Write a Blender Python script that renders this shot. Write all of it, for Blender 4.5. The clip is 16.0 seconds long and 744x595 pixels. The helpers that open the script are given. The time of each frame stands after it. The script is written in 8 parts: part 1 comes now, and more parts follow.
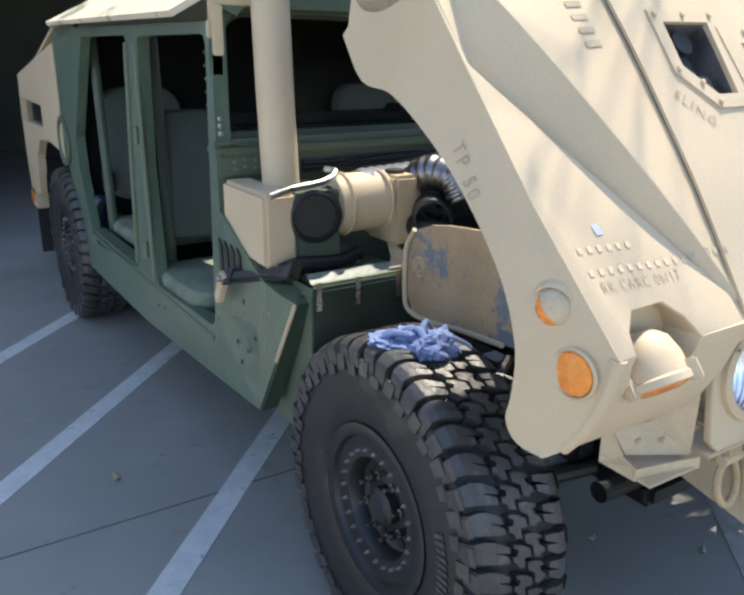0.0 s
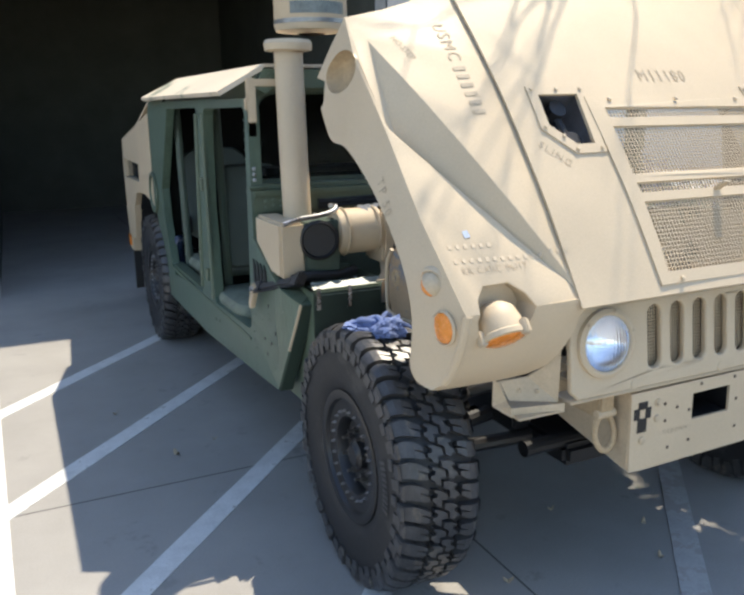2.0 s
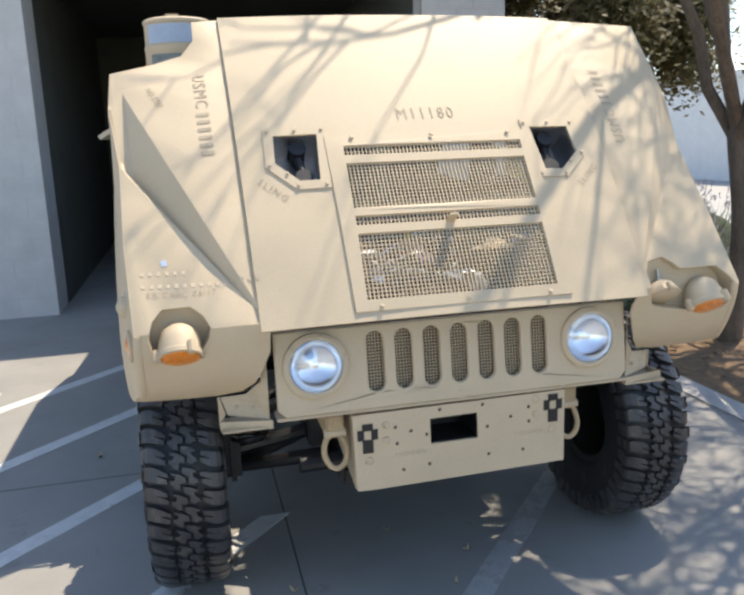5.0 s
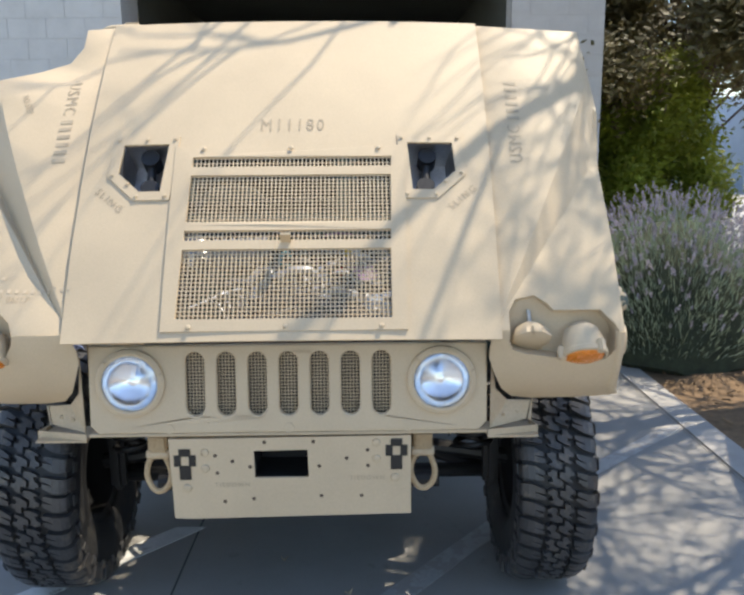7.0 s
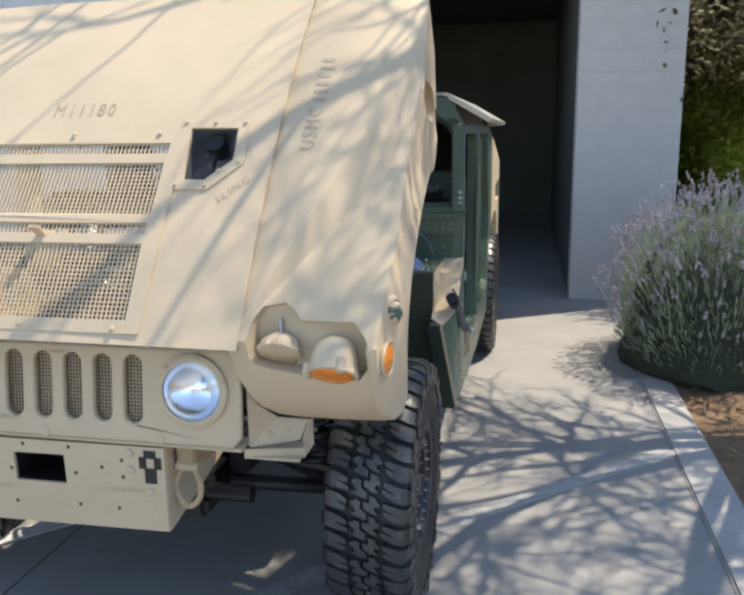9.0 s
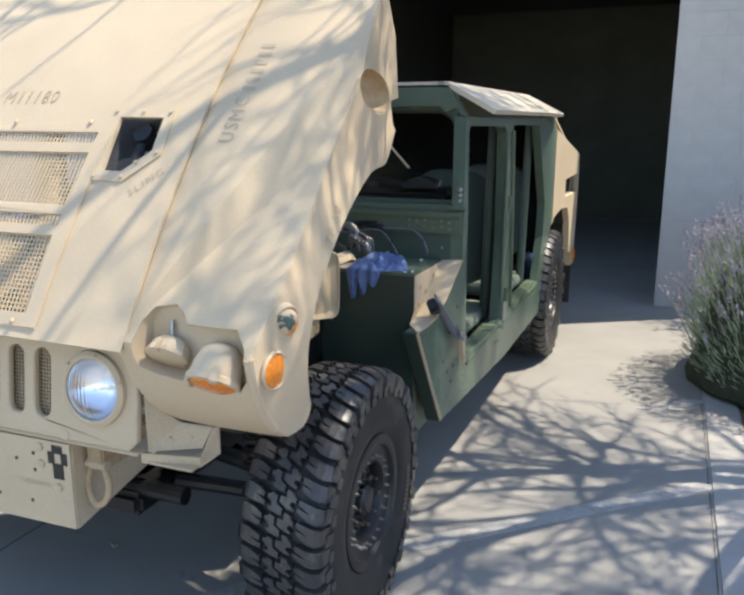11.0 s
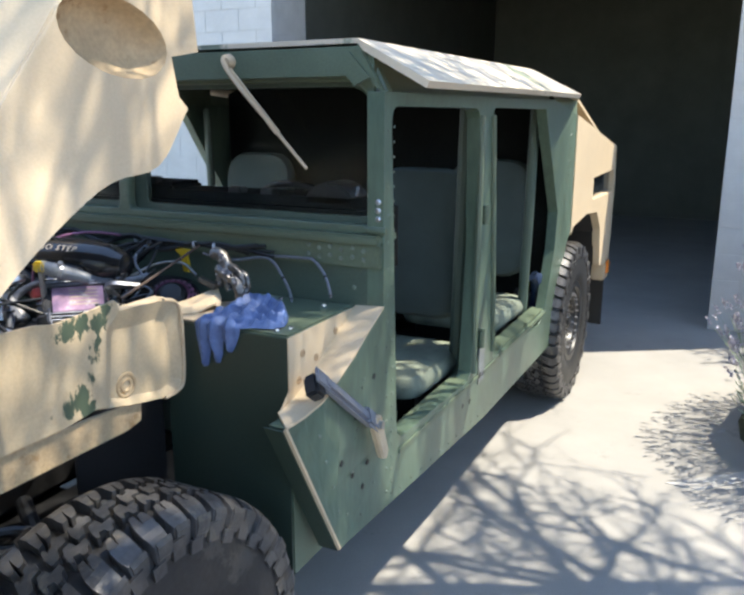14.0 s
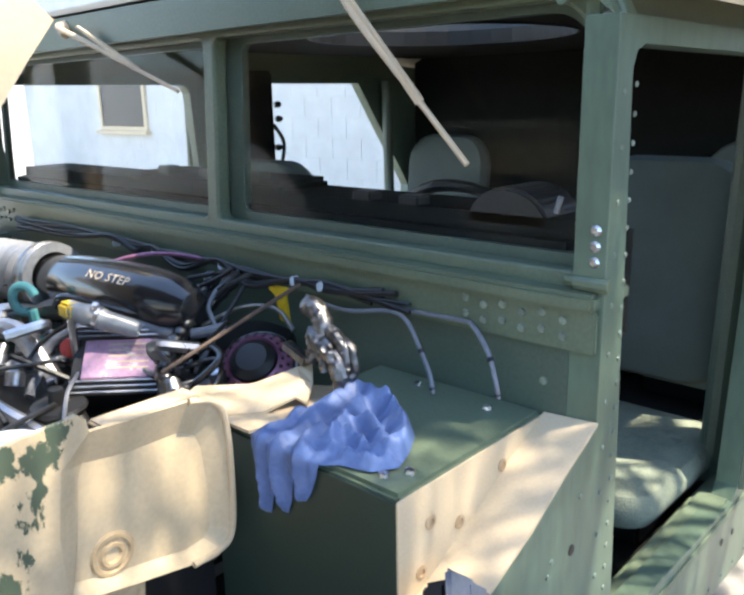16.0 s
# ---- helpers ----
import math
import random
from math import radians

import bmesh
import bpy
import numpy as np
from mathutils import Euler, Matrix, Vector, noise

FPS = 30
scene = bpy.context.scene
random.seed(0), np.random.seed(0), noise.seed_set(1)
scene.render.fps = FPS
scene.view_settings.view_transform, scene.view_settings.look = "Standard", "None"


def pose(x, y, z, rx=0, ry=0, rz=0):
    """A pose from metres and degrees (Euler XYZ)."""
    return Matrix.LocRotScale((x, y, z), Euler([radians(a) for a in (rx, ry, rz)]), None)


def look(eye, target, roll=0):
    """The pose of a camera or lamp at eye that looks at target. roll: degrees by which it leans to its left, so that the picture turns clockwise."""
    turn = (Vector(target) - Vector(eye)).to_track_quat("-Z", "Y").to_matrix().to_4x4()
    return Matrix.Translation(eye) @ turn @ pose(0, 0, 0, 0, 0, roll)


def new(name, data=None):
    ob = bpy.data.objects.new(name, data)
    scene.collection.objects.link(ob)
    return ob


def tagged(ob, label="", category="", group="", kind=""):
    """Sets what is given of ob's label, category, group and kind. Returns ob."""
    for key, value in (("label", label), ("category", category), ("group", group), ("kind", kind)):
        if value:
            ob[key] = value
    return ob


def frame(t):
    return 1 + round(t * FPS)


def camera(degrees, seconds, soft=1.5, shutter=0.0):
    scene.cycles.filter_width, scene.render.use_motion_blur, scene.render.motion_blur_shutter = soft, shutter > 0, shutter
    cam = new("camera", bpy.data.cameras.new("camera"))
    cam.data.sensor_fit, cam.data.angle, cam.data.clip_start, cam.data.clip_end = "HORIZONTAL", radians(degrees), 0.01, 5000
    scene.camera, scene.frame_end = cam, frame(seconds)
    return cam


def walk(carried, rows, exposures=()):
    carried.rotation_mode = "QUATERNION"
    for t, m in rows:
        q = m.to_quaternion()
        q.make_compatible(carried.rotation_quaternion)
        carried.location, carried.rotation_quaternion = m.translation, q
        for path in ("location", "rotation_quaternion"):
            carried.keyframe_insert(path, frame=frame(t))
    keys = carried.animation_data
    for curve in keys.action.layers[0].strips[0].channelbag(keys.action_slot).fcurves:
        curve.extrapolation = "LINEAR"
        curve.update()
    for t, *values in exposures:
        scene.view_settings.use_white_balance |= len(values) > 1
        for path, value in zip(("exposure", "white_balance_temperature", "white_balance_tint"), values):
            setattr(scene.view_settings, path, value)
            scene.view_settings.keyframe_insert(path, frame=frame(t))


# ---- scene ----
cam = camera(52.7, 16.0, soft=2.8)
PATH = [
    (0, (-1.957, -0.789, 1.618), (-0.937, 0.815, 0.994), 0.6),
    (0.5, (-1.969, -1.046, 1.649), (-1.015, 0.638, 1.145), -0.5),
    (1, (-1.962, -1.276, 1.647), (-1.085, 0.451, 1.153), -0.5),
    (1.5, (-2.005, -1.439, 1.62), (-1.145, 0.298, 1.128), -0.5),
    (2, (-1.986, -1.588, 1.64), (-1.16, 0.169, 1.159), -0.7),
    (2.5, (-1.852, -1.778, 1.659), (-1.093, 0.014, 1.198), -1.1),
    (3, (-1.711, -1.83, 1.655), (-0.995, -0.022, 1.187), -1.6),
    (3.5, (-1.485, -1.84, 1.669), (-0.78, -0.014, 1.256), -1.9),
    (4, (-1.27, -1.964, 1.665), (-0.606, -0.117, 1.278), -2.2),
    (4.2, (-1.182, -2.051, 1.663), (-0.543, -0.198, 1.262), -2.1),
    (6.5, (-0.053, -2.283, 1.643), (0.015, -0.321, 1.263), -1.5),
    (7, (0.237, -2.172, 1.651), (0.26, -0.208, 1.274), -0.5),
    (7.5, (0.55, -2.122, 1.621), (0.436, -0.161, 1.249), -1.0),
    (8, (0.833, -2.072, 1.643), (0.618, -0.119, 1.268), -1.3),
    (8.5, (1.124, -1.935, 1.647), (0.822, 0.001, 1.25), -1.1),
    (10.8, (1.83, -1.517, 1.664), (1.133, 0.303, 1.214), 0.2),
    (11, (1.866, -1.477, 1.662), (1.15, 0.336, 1.217), 0.2),
    (11.5, (2.002, -1.289, 1.642), (1.217, 0.493, 1.184), 0.3),
    (12, (2.03, -1.095, 1.638), (1.19, 0.655, 1.154), 0.1),
    (12.5, (2.005, -0.868, 1.642), (1.175, 0.885, 1.156), -0.3),
    (13, (2.026, -0.687, 1.639), (1.181, 1.059, 1.15), -0.4),
    (13.5, (2.043, -0.522, 1.66), (1.186, 1.219, 1.175), -0.1),
    (14, (1.952, -0.324, 1.638), (1.094, 1.42, 1.168), 0.1),
    (14.5, (1.856, -0.142, 1.62), (1.008, 1.604, 1.137), 0.2),
    (15, (1.814, 0.121, 1.601), (0.906, 1.833, 1.105), -0.4),
    (15.5, (1.723, 0.304, 1.607), (0.578, 1.861, 1.092), -1.3),
    (16, (1.546, 0.518, 1.598), (0.236, 1.94, 1.086), -1.2),
]
EXPOSURES = [(0.0, 1.32, 6760, 10), (2.5, 1.10, 6860, 10), (4.0, 1.02, 6960, 11), (7.0, 0.99, 6860, 10), (8.5, 1.03, 6710, 10), (11.0, 1.20, 6660, 10), (12.5, 1.43, 6640, 10), (13.5, 1.58, 6490, 9), (14.5, 1.84, 6560, 8), (15.0, 1.90, 6590, 9), (16.0, 2.27, 6760, 9)]
walk(cam, [(t, look(eye, target, roll)) for t, eye, target, roll in PATH], EXPOSURES)

# ---- world and sun ----
world = bpy.data.worlds.new("world")
scene.world = world
world.use_nodes = True
wn, wl = world.node_tree.nodes, world.node_tree.links
sky = wn.new("ShaderNodeTexSky")
sky.sky_type, sky.sun_disc = "NISHITA", False
sky.dust_density = 0.3
sky.sun_elevation, sky.sun_rotation = radians(63.7), radians(58)
wn["Background"].inputs["Strength"].default_value = 0.158
wl.new(sky.outputs[0], wn["Background"].inputs["Color"])
sun = new("sun", bpy.data.lights.new("sun", "SUN"))
sun.data.energy, sun.data.angle, sun.data.color = 3.35, radians(0.53), (1.0, 0.92, 0.78)
sun.matrix_world = look((4, 1, 10), (4 - 0.42, 1 - 0.26, 9))


# ---- materials ----
def material(name, color, rough=0.6, metal=0.0, vary=0.15, scale=6.0, fine=80.0, bump=0.15, coat=0.0, second=None, amount=0.5, spot=3.0, streak=None):
    """Procedural surface: a base colour varied by broad stains and fine grain; second is the colour of worn or soiled spots."""
    m = bpy.data.materials.new(name)
    m.use_nodes = True
    n, l = m.node_tree.nodes, m.node_tree.links
    b = n["Principled BSDF"]
    tc = n.new("ShaderNodeTexCoord")
    mp = n.new("ShaderNodeMapping")
    l.new(tc.outputs["Object"], mp.inputs[0])
    if streak:
        mp.inputs["Scale"].default_value = streak
    big = n.new("ShaderNodeTexNoise")
    big.inputs["Scale"].default_value, big.inputs["Detail"].default_value, big.inputs["Roughness"].default_value = scale, 6, 0.6
    small = n.new("ShaderNodeTexNoise")
    small.inputs["Scale"].default_value, small.inputs["Detail"].default_value = fine, 4
    l.new(mp.outputs[0], big.inputs["Vector"])
    l.new(mp.outputs[0], small.inputs["Vector"])
    ramp = n.new("ShaderNodeValToRGB")
    c = Vector(color)
    ramp.color_ramp.elements[0].position, ramp.color_ramp.elements[1].position = 0.3, 0.7
    ramp.color_ramp.elements[0].color = (*(c * (1 - vary)), 1)
    ramp.color_ramp.elements[1].color = (*(c * (1 + vary * 0.7)), 1)
    l.new(big.outputs["Fac"], ramp.inputs[0])
    mix = n.new("ShaderNodeMix")
    mix.data_type, mix.blend_type = "RGBA", "MULTIPLY"
    mix.inputs["Factor"].default_value = min(0.6, vary * 2)
    grey = n.new("ShaderNodeValToRGB")
    grey.color_ramp.elements[0].position, grey.color_ramp.elements[1].position = 0.3, 0.65
    grey.color_ramp.elements[0].color = (0.55, 0.55, 0.55, 1)
    l.new(small.outputs["Fac"], grey.inputs[0])
    l.new(ramp.outputs[0], mix.inputs["A"])
    l.new(grey.outputs[0], mix.inputs["B"])
    out = mix.outputs["Result"]
    if second:
        sp = n.new("ShaderNodeTexNoise")
        sp.inputs["Scale"].default_value, sp.inputs["Detail"].default_value, sp.inputs["Roughness"].default_value = spot, 9, 0.72
        l.new(mp.outputs[0], sp.inputs["Vector"])
        edge = n.new("ShaderNodeValToRGB")
        p = 1 - amount
        edge.color_ramp.elements[0].position, edge.color_ramp.elements[1].position = p * 0.5 + 0.25, p * 0.5 + 0.29
        l.new(sp.outputs["Fac"], edge.inputs[0])
        m2 = n.new("ShaderNodeMix")
        m2.data_type = "RGBA"
        l.new(edge.outputs[0], m2.inputs["Factor"])
        l.new(out, m2.inputs["A"])
        m2.inputs["B"].default_value = (*second, 1)
        out = m2.outputs["Result"]
    l.new(out, b.inputs["Base Color"])
    rr = n.new("ShaderNodeMapRange")
    rr.inputs["To Min"].default_value, rr.inputs["To Max"].default_value = max(0.02, rough - 0.1), min(1, rough + 0.12)
    l.new(big.outputs["Fac"], rr.inputs["Value"])
    l.new(rr.outputs[0], b.inputs["Roughness"])
    b.inputs["Metallic"].default_value = metal
    b.inputs["Coat Weight"].default_value = coat
    if bump:
        bp = n.new("ShaderNodeBump")
        bp.inputs["Strength"].default_value, bp.inputs["Distance"].default_value = bump, 0.004
        l.new(small.outputs["Fac"], bp.inputs["Height"])
        l.new(bp.outputs[0], b.inputs["Normal"])
    return m


def glass(name, color, rough=0.0, ior=1.45):
    m = bpy.data.materials.new(name)
    m.use_nodes = True
    b = m.node_tree.nodes["Principled BSDF"]
    b.inputs["Base Color"].default_value = (*color, 1)
    b.inputs["Transmission Weight"].default_value = 1.0
    b.inputs["Roughness"].default_value, b.inputs["IOR"].default_value = rough, ior
    return m


TAN = material("tan_paint", (0.581, 0.456, 0.302), 0.58, vary=0.09, scale=2.5, fine=220, bump=0.06)
SEAM = material("dark_concrete_joint", (0.10, 0.095, 0.09), 0.95, vary=0.3)
TAN_CHIP = material("chipped_tan_paint", (0.558, 0.437, 0.279), 0.6, vary=0.12, scale=5, fine=120, bump=0.08)


def flaked(m, under, spots):
    """Lets an older coat show where paint has come off: ragged patches round the given (y, z, radius) places."""
    n, l = m.node_tree.nodes, m.node_tree.links
    b = n["Principled BSDF"]
    old = b.inputs["Base Color"].links[0].from_socket
    geo = n.new("ShaderNodeNewGeometry")
    mp = n.new("ShaderNodeMapping")
    mp.inputs["Scale"].default_value = (0, 1, 1)
    l.new(geo.outputs["Position"], mp.inputs[0])
    best = None
    for y, z, r in spots:
        far = n.new("ShaderNodeVectorMath")
        far.operation = "DISTANCE"
        far.inputs[1].default_value = (0, y, z)
        l.new(mp.outputs[0], far.inputs[0])
        sub = n.new("ShaderNodeMath")
        sub.operation = "SUBTRACT"
        sub.inputs[0].default_value = r
        l.new(far.outputs["Value"], sub.inputs[1])
        if best is None:
            best = sub
        else:
            top = n.new("ShaderNodeMath")
            top.operation = "MAXIMUM"
            l.new(best.outputs[0], top.inputs[0])
            l.new(sub.outputs[0], top.inputs[1])
            best = top
    rag = n.new("ShaderNodeTexNoise")
    rag.inputs["Scale"].default_value, rag.inputs["Detail"].default_value, rag.inputs["Roughness"].default_value = 38, 8, 0.7
    stretch = n.new("ShaderNodeMapping")
    stretch.inputs["Scale"].default_value = (1, 1.3, 0.6)
    l.new(geo.outputs["Position"], stretch.inputs[0])
    l.new(stretch.outputs[0], rag.inputs["Vector"])
    mul = n.new("ShaderNodeMath")
    mul.operation = "MULTIPLY_ADD"
    mul.inputs[1].default_value, mul.inputs[2].default_value = 0.11, -0.057
    l.new(rag.outputs["Fac"], mul.inputs[0])
    add = n.new("ShaderNodeMath")
    l.new(best.outputs[0], add.inputs[0])
    l.new(mul.outputs[0], add.inputs[1])
    step_ = n.new("ShaderNodeMapRange")
    step_.inputs["From Min"].default_value, step_.inputs["From Max"].default_value = 0.0, 0.002
    l.new(add.outputs[0], step_.inputs["Value"])
    mix = n.new("ShaderNodeMix")
    mix.data_type = "RGBA"
    mix.inputs["B"].default_value = (*under, 1)
    l.new(step_.outputs[0], mix.inputs["Factor"])
    l.new(old, mix.inputs["A"])
    l.new(mix.outputs["Result"], b.inputs["Base Color"])


flaked(TAN_CHIP, (0.06, 0.085, 0.055), ((0.755, 1.19, 0.028), (0.80, 1.20, 0.026), (0.845, 1.195, 0.028), (0.868, 1.215, 0.018), (0.838, 1.145, 0.015), (0.828, 1.11, 0.008), (0.815, 1.075, 0.008), (0.785, 1.03, 0.031), (0.80, 1.005, 0.026), (0.745, 1.015, 0.018), (0.70, 1.022, 0.006)))
VISOR_CHIP = material("chipped_visor_paint", (0.558, 0.437, 0.279), 0.6, vary=0.12, scale=5, fine=120, bump=0.08)
flaked(VISOR_CHIP, (0.06, 0.085, 0.065), ((0.068, 1.207, 0.016), (0.060, 1.196, 0.012), (0.078, 1.214, 0.008)))
# stain brown that also holds the shade of the scoop and lower shield
TAN_STAIN_SHADE = material("stained_shaded_tan_paint", (0.484, 0.353, 0.205), 0.7, vary=0.2, scale=12, fine=120, bump=0.15, second=(0.34, 0.22, 0.11), amount=0.34, spot=14)
# brown base holds the fender panel's shade; the blue-grey is rubbed paint
TAN_BROWN = material("browned_rubbed_tan_paint", (0.42, 0.29, 0.17), 0.65, vary=0.2, scale=6, fine=120, bump=0.12, second=(0.15, 0.175, 0.20), amount=0.42, spot=3.2)
TREAD_RUBBER = material("dusty_tread_rubber", (0.060, 0.058, 0.058), 0.36, vary=0.35, scale=9, fine=70, bump=0.35, second=(0.10, 0.088, 0.072), amount=0.36, spot=11)
# upright pale streaks in the paint stand in for sun dapples
GREEN_SIDE = material("dapple_streaked_green_paint", (0.100, 0.146, 0.105), 0.34, vary=0.22, scale=7, fine=60, bump=0.05, second=(0.135, 0.175, 0.12), amount=0.20, spot=12, streak=(1.0, 1.0, 0.3))
STRAP = material("grey_rubber_strap", (0.17, 0.18, 0.21), 0.38, vary=0.2, scale=12, fine=160, bump=0.15)
TAN_WORN = material("worn_tan_paint", (0.558, 0.437, 0.288), 0.55, vary=0.14, scale=9, fine=120, bump=0.1, second=(0.22, 0.15, 0.09), amount=0.2, spot=22)
GREEN = material("green_paint", (0.112, 0.147, 0.098), 0.40, vary=0.2, scale=3, fine=150, bump=0.06)
# green paint darkened for parts that stand in shade
SHADED_GREEN = material("shaded_green_panel", (0.074, 0.106, 0.080), 0.45, vary=0.2, scale=3, fine=150, bump=0.06)
# the body green again, with deep shade put into the colour
DEEP_SHADE_GREEN = material("deep_shade_box_green", (0.028, 0.046, 0.033), 0.5, vary=0.2, scale=3, fine=150, bump=0.06)
CAMO = material("camouflage_roof_paint", (0.62, 0.53, 0.40), 0.6, vary=0.08, scale=3, fine=150, bump=0.06, second=(0.17, 0.2, 0.14), amount=0.36, spot=1.6)
BLACK = material("black_paint", (0.012, 0.012, 0.013), 0.45, vary=0.3, scale=10, fine=90, bump=0.1)
RUBBER = material("tyre_rubber", (0.019, 0.019, 0.020), 0.55, vary=0.35, scale=7, fine=60, bump=0.2, second=(0.04, 0.038, 0.035), amount=0.36, spot=5)
RIM = material("black_wheel_paint", (0.016, 0.016, 0.017), 0.38, vary=0.2, fine=90, bump=0.05)
STEEL = material("bare_steel", (0.55, 0.55, 0.57), 0.28, metal=1.0, vary=0.12, scale=20, fine=200, bump=0.05)
ALU = material("dull_aluminium", (0.5, 0.5, 0.52), 0.42, metal=1.0, vary=0.2, scale=12, fine=150, bump=0.1)
SPOT = material("dark_bolt_hole", (0.09, 0.06, 0.045), 0.8, vary=0.2)
STENCIL = material("faded_black_stencil", (0.45, 0.36, 0.25), 0.7, vary=0.2, fine=200)
STENCIL_WHITE = material("faded_white_chalk", (0.60, 0.485, 0.35), 0.8, vary=0.1)
CHALK = material("rubbed_chalk", (0.60, 0.478, 0.33), 0.75, vary=0.12, fine=200)
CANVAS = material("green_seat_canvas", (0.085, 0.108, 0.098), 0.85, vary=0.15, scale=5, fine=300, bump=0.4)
# worn seat canvas, lightened to hold the sun on the cushions
SEAT_TOP = material("worn_sunlit_seat_canvas", (0.21, 0.24, 0.18), 0.85, vary=0.3, scale=9, fine=200, bump=0.5, second=(0.14, 0.16, 0.13), amount=0.4, spot=8)
BLUE = material("blue_nitrile_glove", (0.10, 0.158, 0.34), 0.5, vary=0.2, scale=20, fine=120, bump=0.2)
RAG = material("pale_blue_cloth", (0.17, 0.23, 0.43), 0.85, vary=0.15, scale=20, fine=220, bump=0.4)
NAVY = material("dark_blue_plastic", (0.022, 0.036, 0.075), 0.28, vary=0.25, scale=20, fine=120, bump=0.05)
AMBER = material("amber_lens", (0.85, 0.26, 0.02), 0.25, vary=0.12, scale=60, fine=200, bump=0.3, coat=0.6)
LAMP = glass("clear_lamp_glass", (0.97, 0.98, 1.0), 0.03)
n_, l_ = LAMP.node_tree.nodes, LAMP.node_tree.links
flute, fb, ftc = n_.new("ShaderNodeTexWave"), n_.new("ShaderNodeBump"), n_.new("ShaderNodeTexCoord")
flute.inputs["Scale"].default_value, flute.inputs["Distortion"].default_value = 24, 0.4
fb.inputs["Strength"].default_value, fb.inputs["Distance"].default_value = 0.25, 0.003
l_.new(ftc.outputs["Object"], flute.inputs["Vector"])
l_.new(flute.outputs["Fac"], fb.inputs["Height"])
l_.new(fb.outputs[0], n_["Principled BSDF"].inputs["Normal"])
MIRROR = material("lamp_reflector", (0.92, 0.94, 0.97), 0.2, metal=1.0, vary=0.05, bump=0.0)
PANE = glass("window_glass", (0.97, 0.99, 0.98), 0.0, 1.12)
CONCRETE = material("driveway_concrete", (0.295, 0.282, 0.26), 0.85, vary=0.14, scale=1.6, fine=160, bump=0.25, second=(0.235, 0.225, 0.21), amount=0.3, spot=5)
KERB = material("kerb_concrete", (0.40, 0.38, 0.35), 0.85, vary=0.12, scale=4, fine=160, bump=0.3)
STRIPE_FADED = material("faded_line_paint", (0.44, 0.43, 0.41), 0.75, vary=0.2, scale=9, fine=120, bump=0.1, second=(0.33, 0.31, 0.285), amount=0.5, spot=9)
STRIPE = material("worn_white_line_paint", (0.62, 0.62, 0.60), 0.7, vary=0.15, scale=9, fine=120, bump=0.1, second=(0.34, 0.32, 0.29), amount=0.3, spot=9)
MULCH = material("bark_mulch", (0.22, 0.14, 0.075), 0.95, vary=0.4, scale=14, fine=90, bump=0.9)
BLOCK = material("grey_block_paint", (0.56, 0.55, 0.53), 0.85, vary=0.1, scale=4, fine=130, bump=0.35)
MORTAR = material("grey_mortar", (0.53, 0.52, 0.50), 0.9, vary=0.1, fine=150, bump=0.3)
WHITE_WALL = material("white_stucco", (0.72, 0.72, 0.70), 0.9, vary=0.06, scale=3, fine=140, bump=0.4)
# the dark of the unlit garage is put into this wall colour
DARK_WALL = material("unlit_garage_dark", (0.09, 0.095, 0.08), 0.95, vary=0.2, scale=2, fine=60)
BARK = material("tree_bark", (0.17, 0.125, 0.09), 0.95, vary=0.35, scale=12, fine=70, bump=0.9, streak=(1, 1, 0.3))
LEAF = material("hedge_leaf", (0.36, 0.42, 0.06), 0.5, vary=0.4, scale=1.5, fine=8, bump=0.0)
BROWN_LEAF = material("brown_olive_leaf", (0.20, 0.17, 0.07), 0.6, vary=0.4, scale=1.5, fine=8, bump=0.0)
BLUE_WALL = material("blue_grey_wall_paint", (0.40, 0.47, 0.55), 0.85, vary=0.05, scale=1.5, fine=60)
# near-black green for the shade inside the bushes
BUSH_SHADE = material("bush_shade_core", (0.045, 0.055, 0.03), 0.95, vary=0.4, scale=14, fine=90, bump=0.9)
LAV_LEAF = material("lavender_leaf", (0.325, 0.403, 0.286), 0.7, vary=0.35, scale=3, fine=9, bump=0.0)
LAV_FLOWER = material("lavender_flower", (0.44, 0.41, 0.48), 0.8, vary=0.3, scale=6, fine=30, bump=0.0)
CLEAR_DUCT = material("grey_translucent_duct", (0.22, 0.23, 0.25), 0.3, vary=0.2, scale=10, bump=0.05, coat=0.4)
TANK = material("bluish_white_plastic", (0.539, 0.595, 0.670), 0.4, vary=0.08)
RED = material("red_plastic", (0.45, 0.05, 0.04), 0.4, vary=0.1)
PINK = material("faded_magenta_label", (0.30, 0.13, 0.22), 0.3, metal=0.4, vary=0.2, scale=20)
PLATE = material("faded_magenta_plate", (0.50, 0.30, 0.42), 0.35, metal=0.2, vary=0.25, scale=18, fine=120, bump=0.1, second=(0.62, 0.55, 0.60), amount=0.35, spot=20)
FOIL = material("crumpled_foil_tape", (0.19, 0.185, 0.185), 0.38, metal=1.0, vary=0.3, scale=30, fine=120, bump=0.5)
PLATE_GREY = material("worn_plate_print", (0.20, 0.22, 0.20), 0.5, vary=0.3, scale=30, fine=160, bump=0.1)
PALE_GREY = material("grey_painted_cap", (0.36, 0.36, 0.34), 0.45, vary=0.2, scale=20, fine=120, bump=0.1)
YELLOW = material("yellow_handle", (0.62, 0.42, 0.02), 0.4, vary=0.1)
TEAL = material("teal_hook", (0.08, 0.28, 0.30), 0.4, vary=0.15)
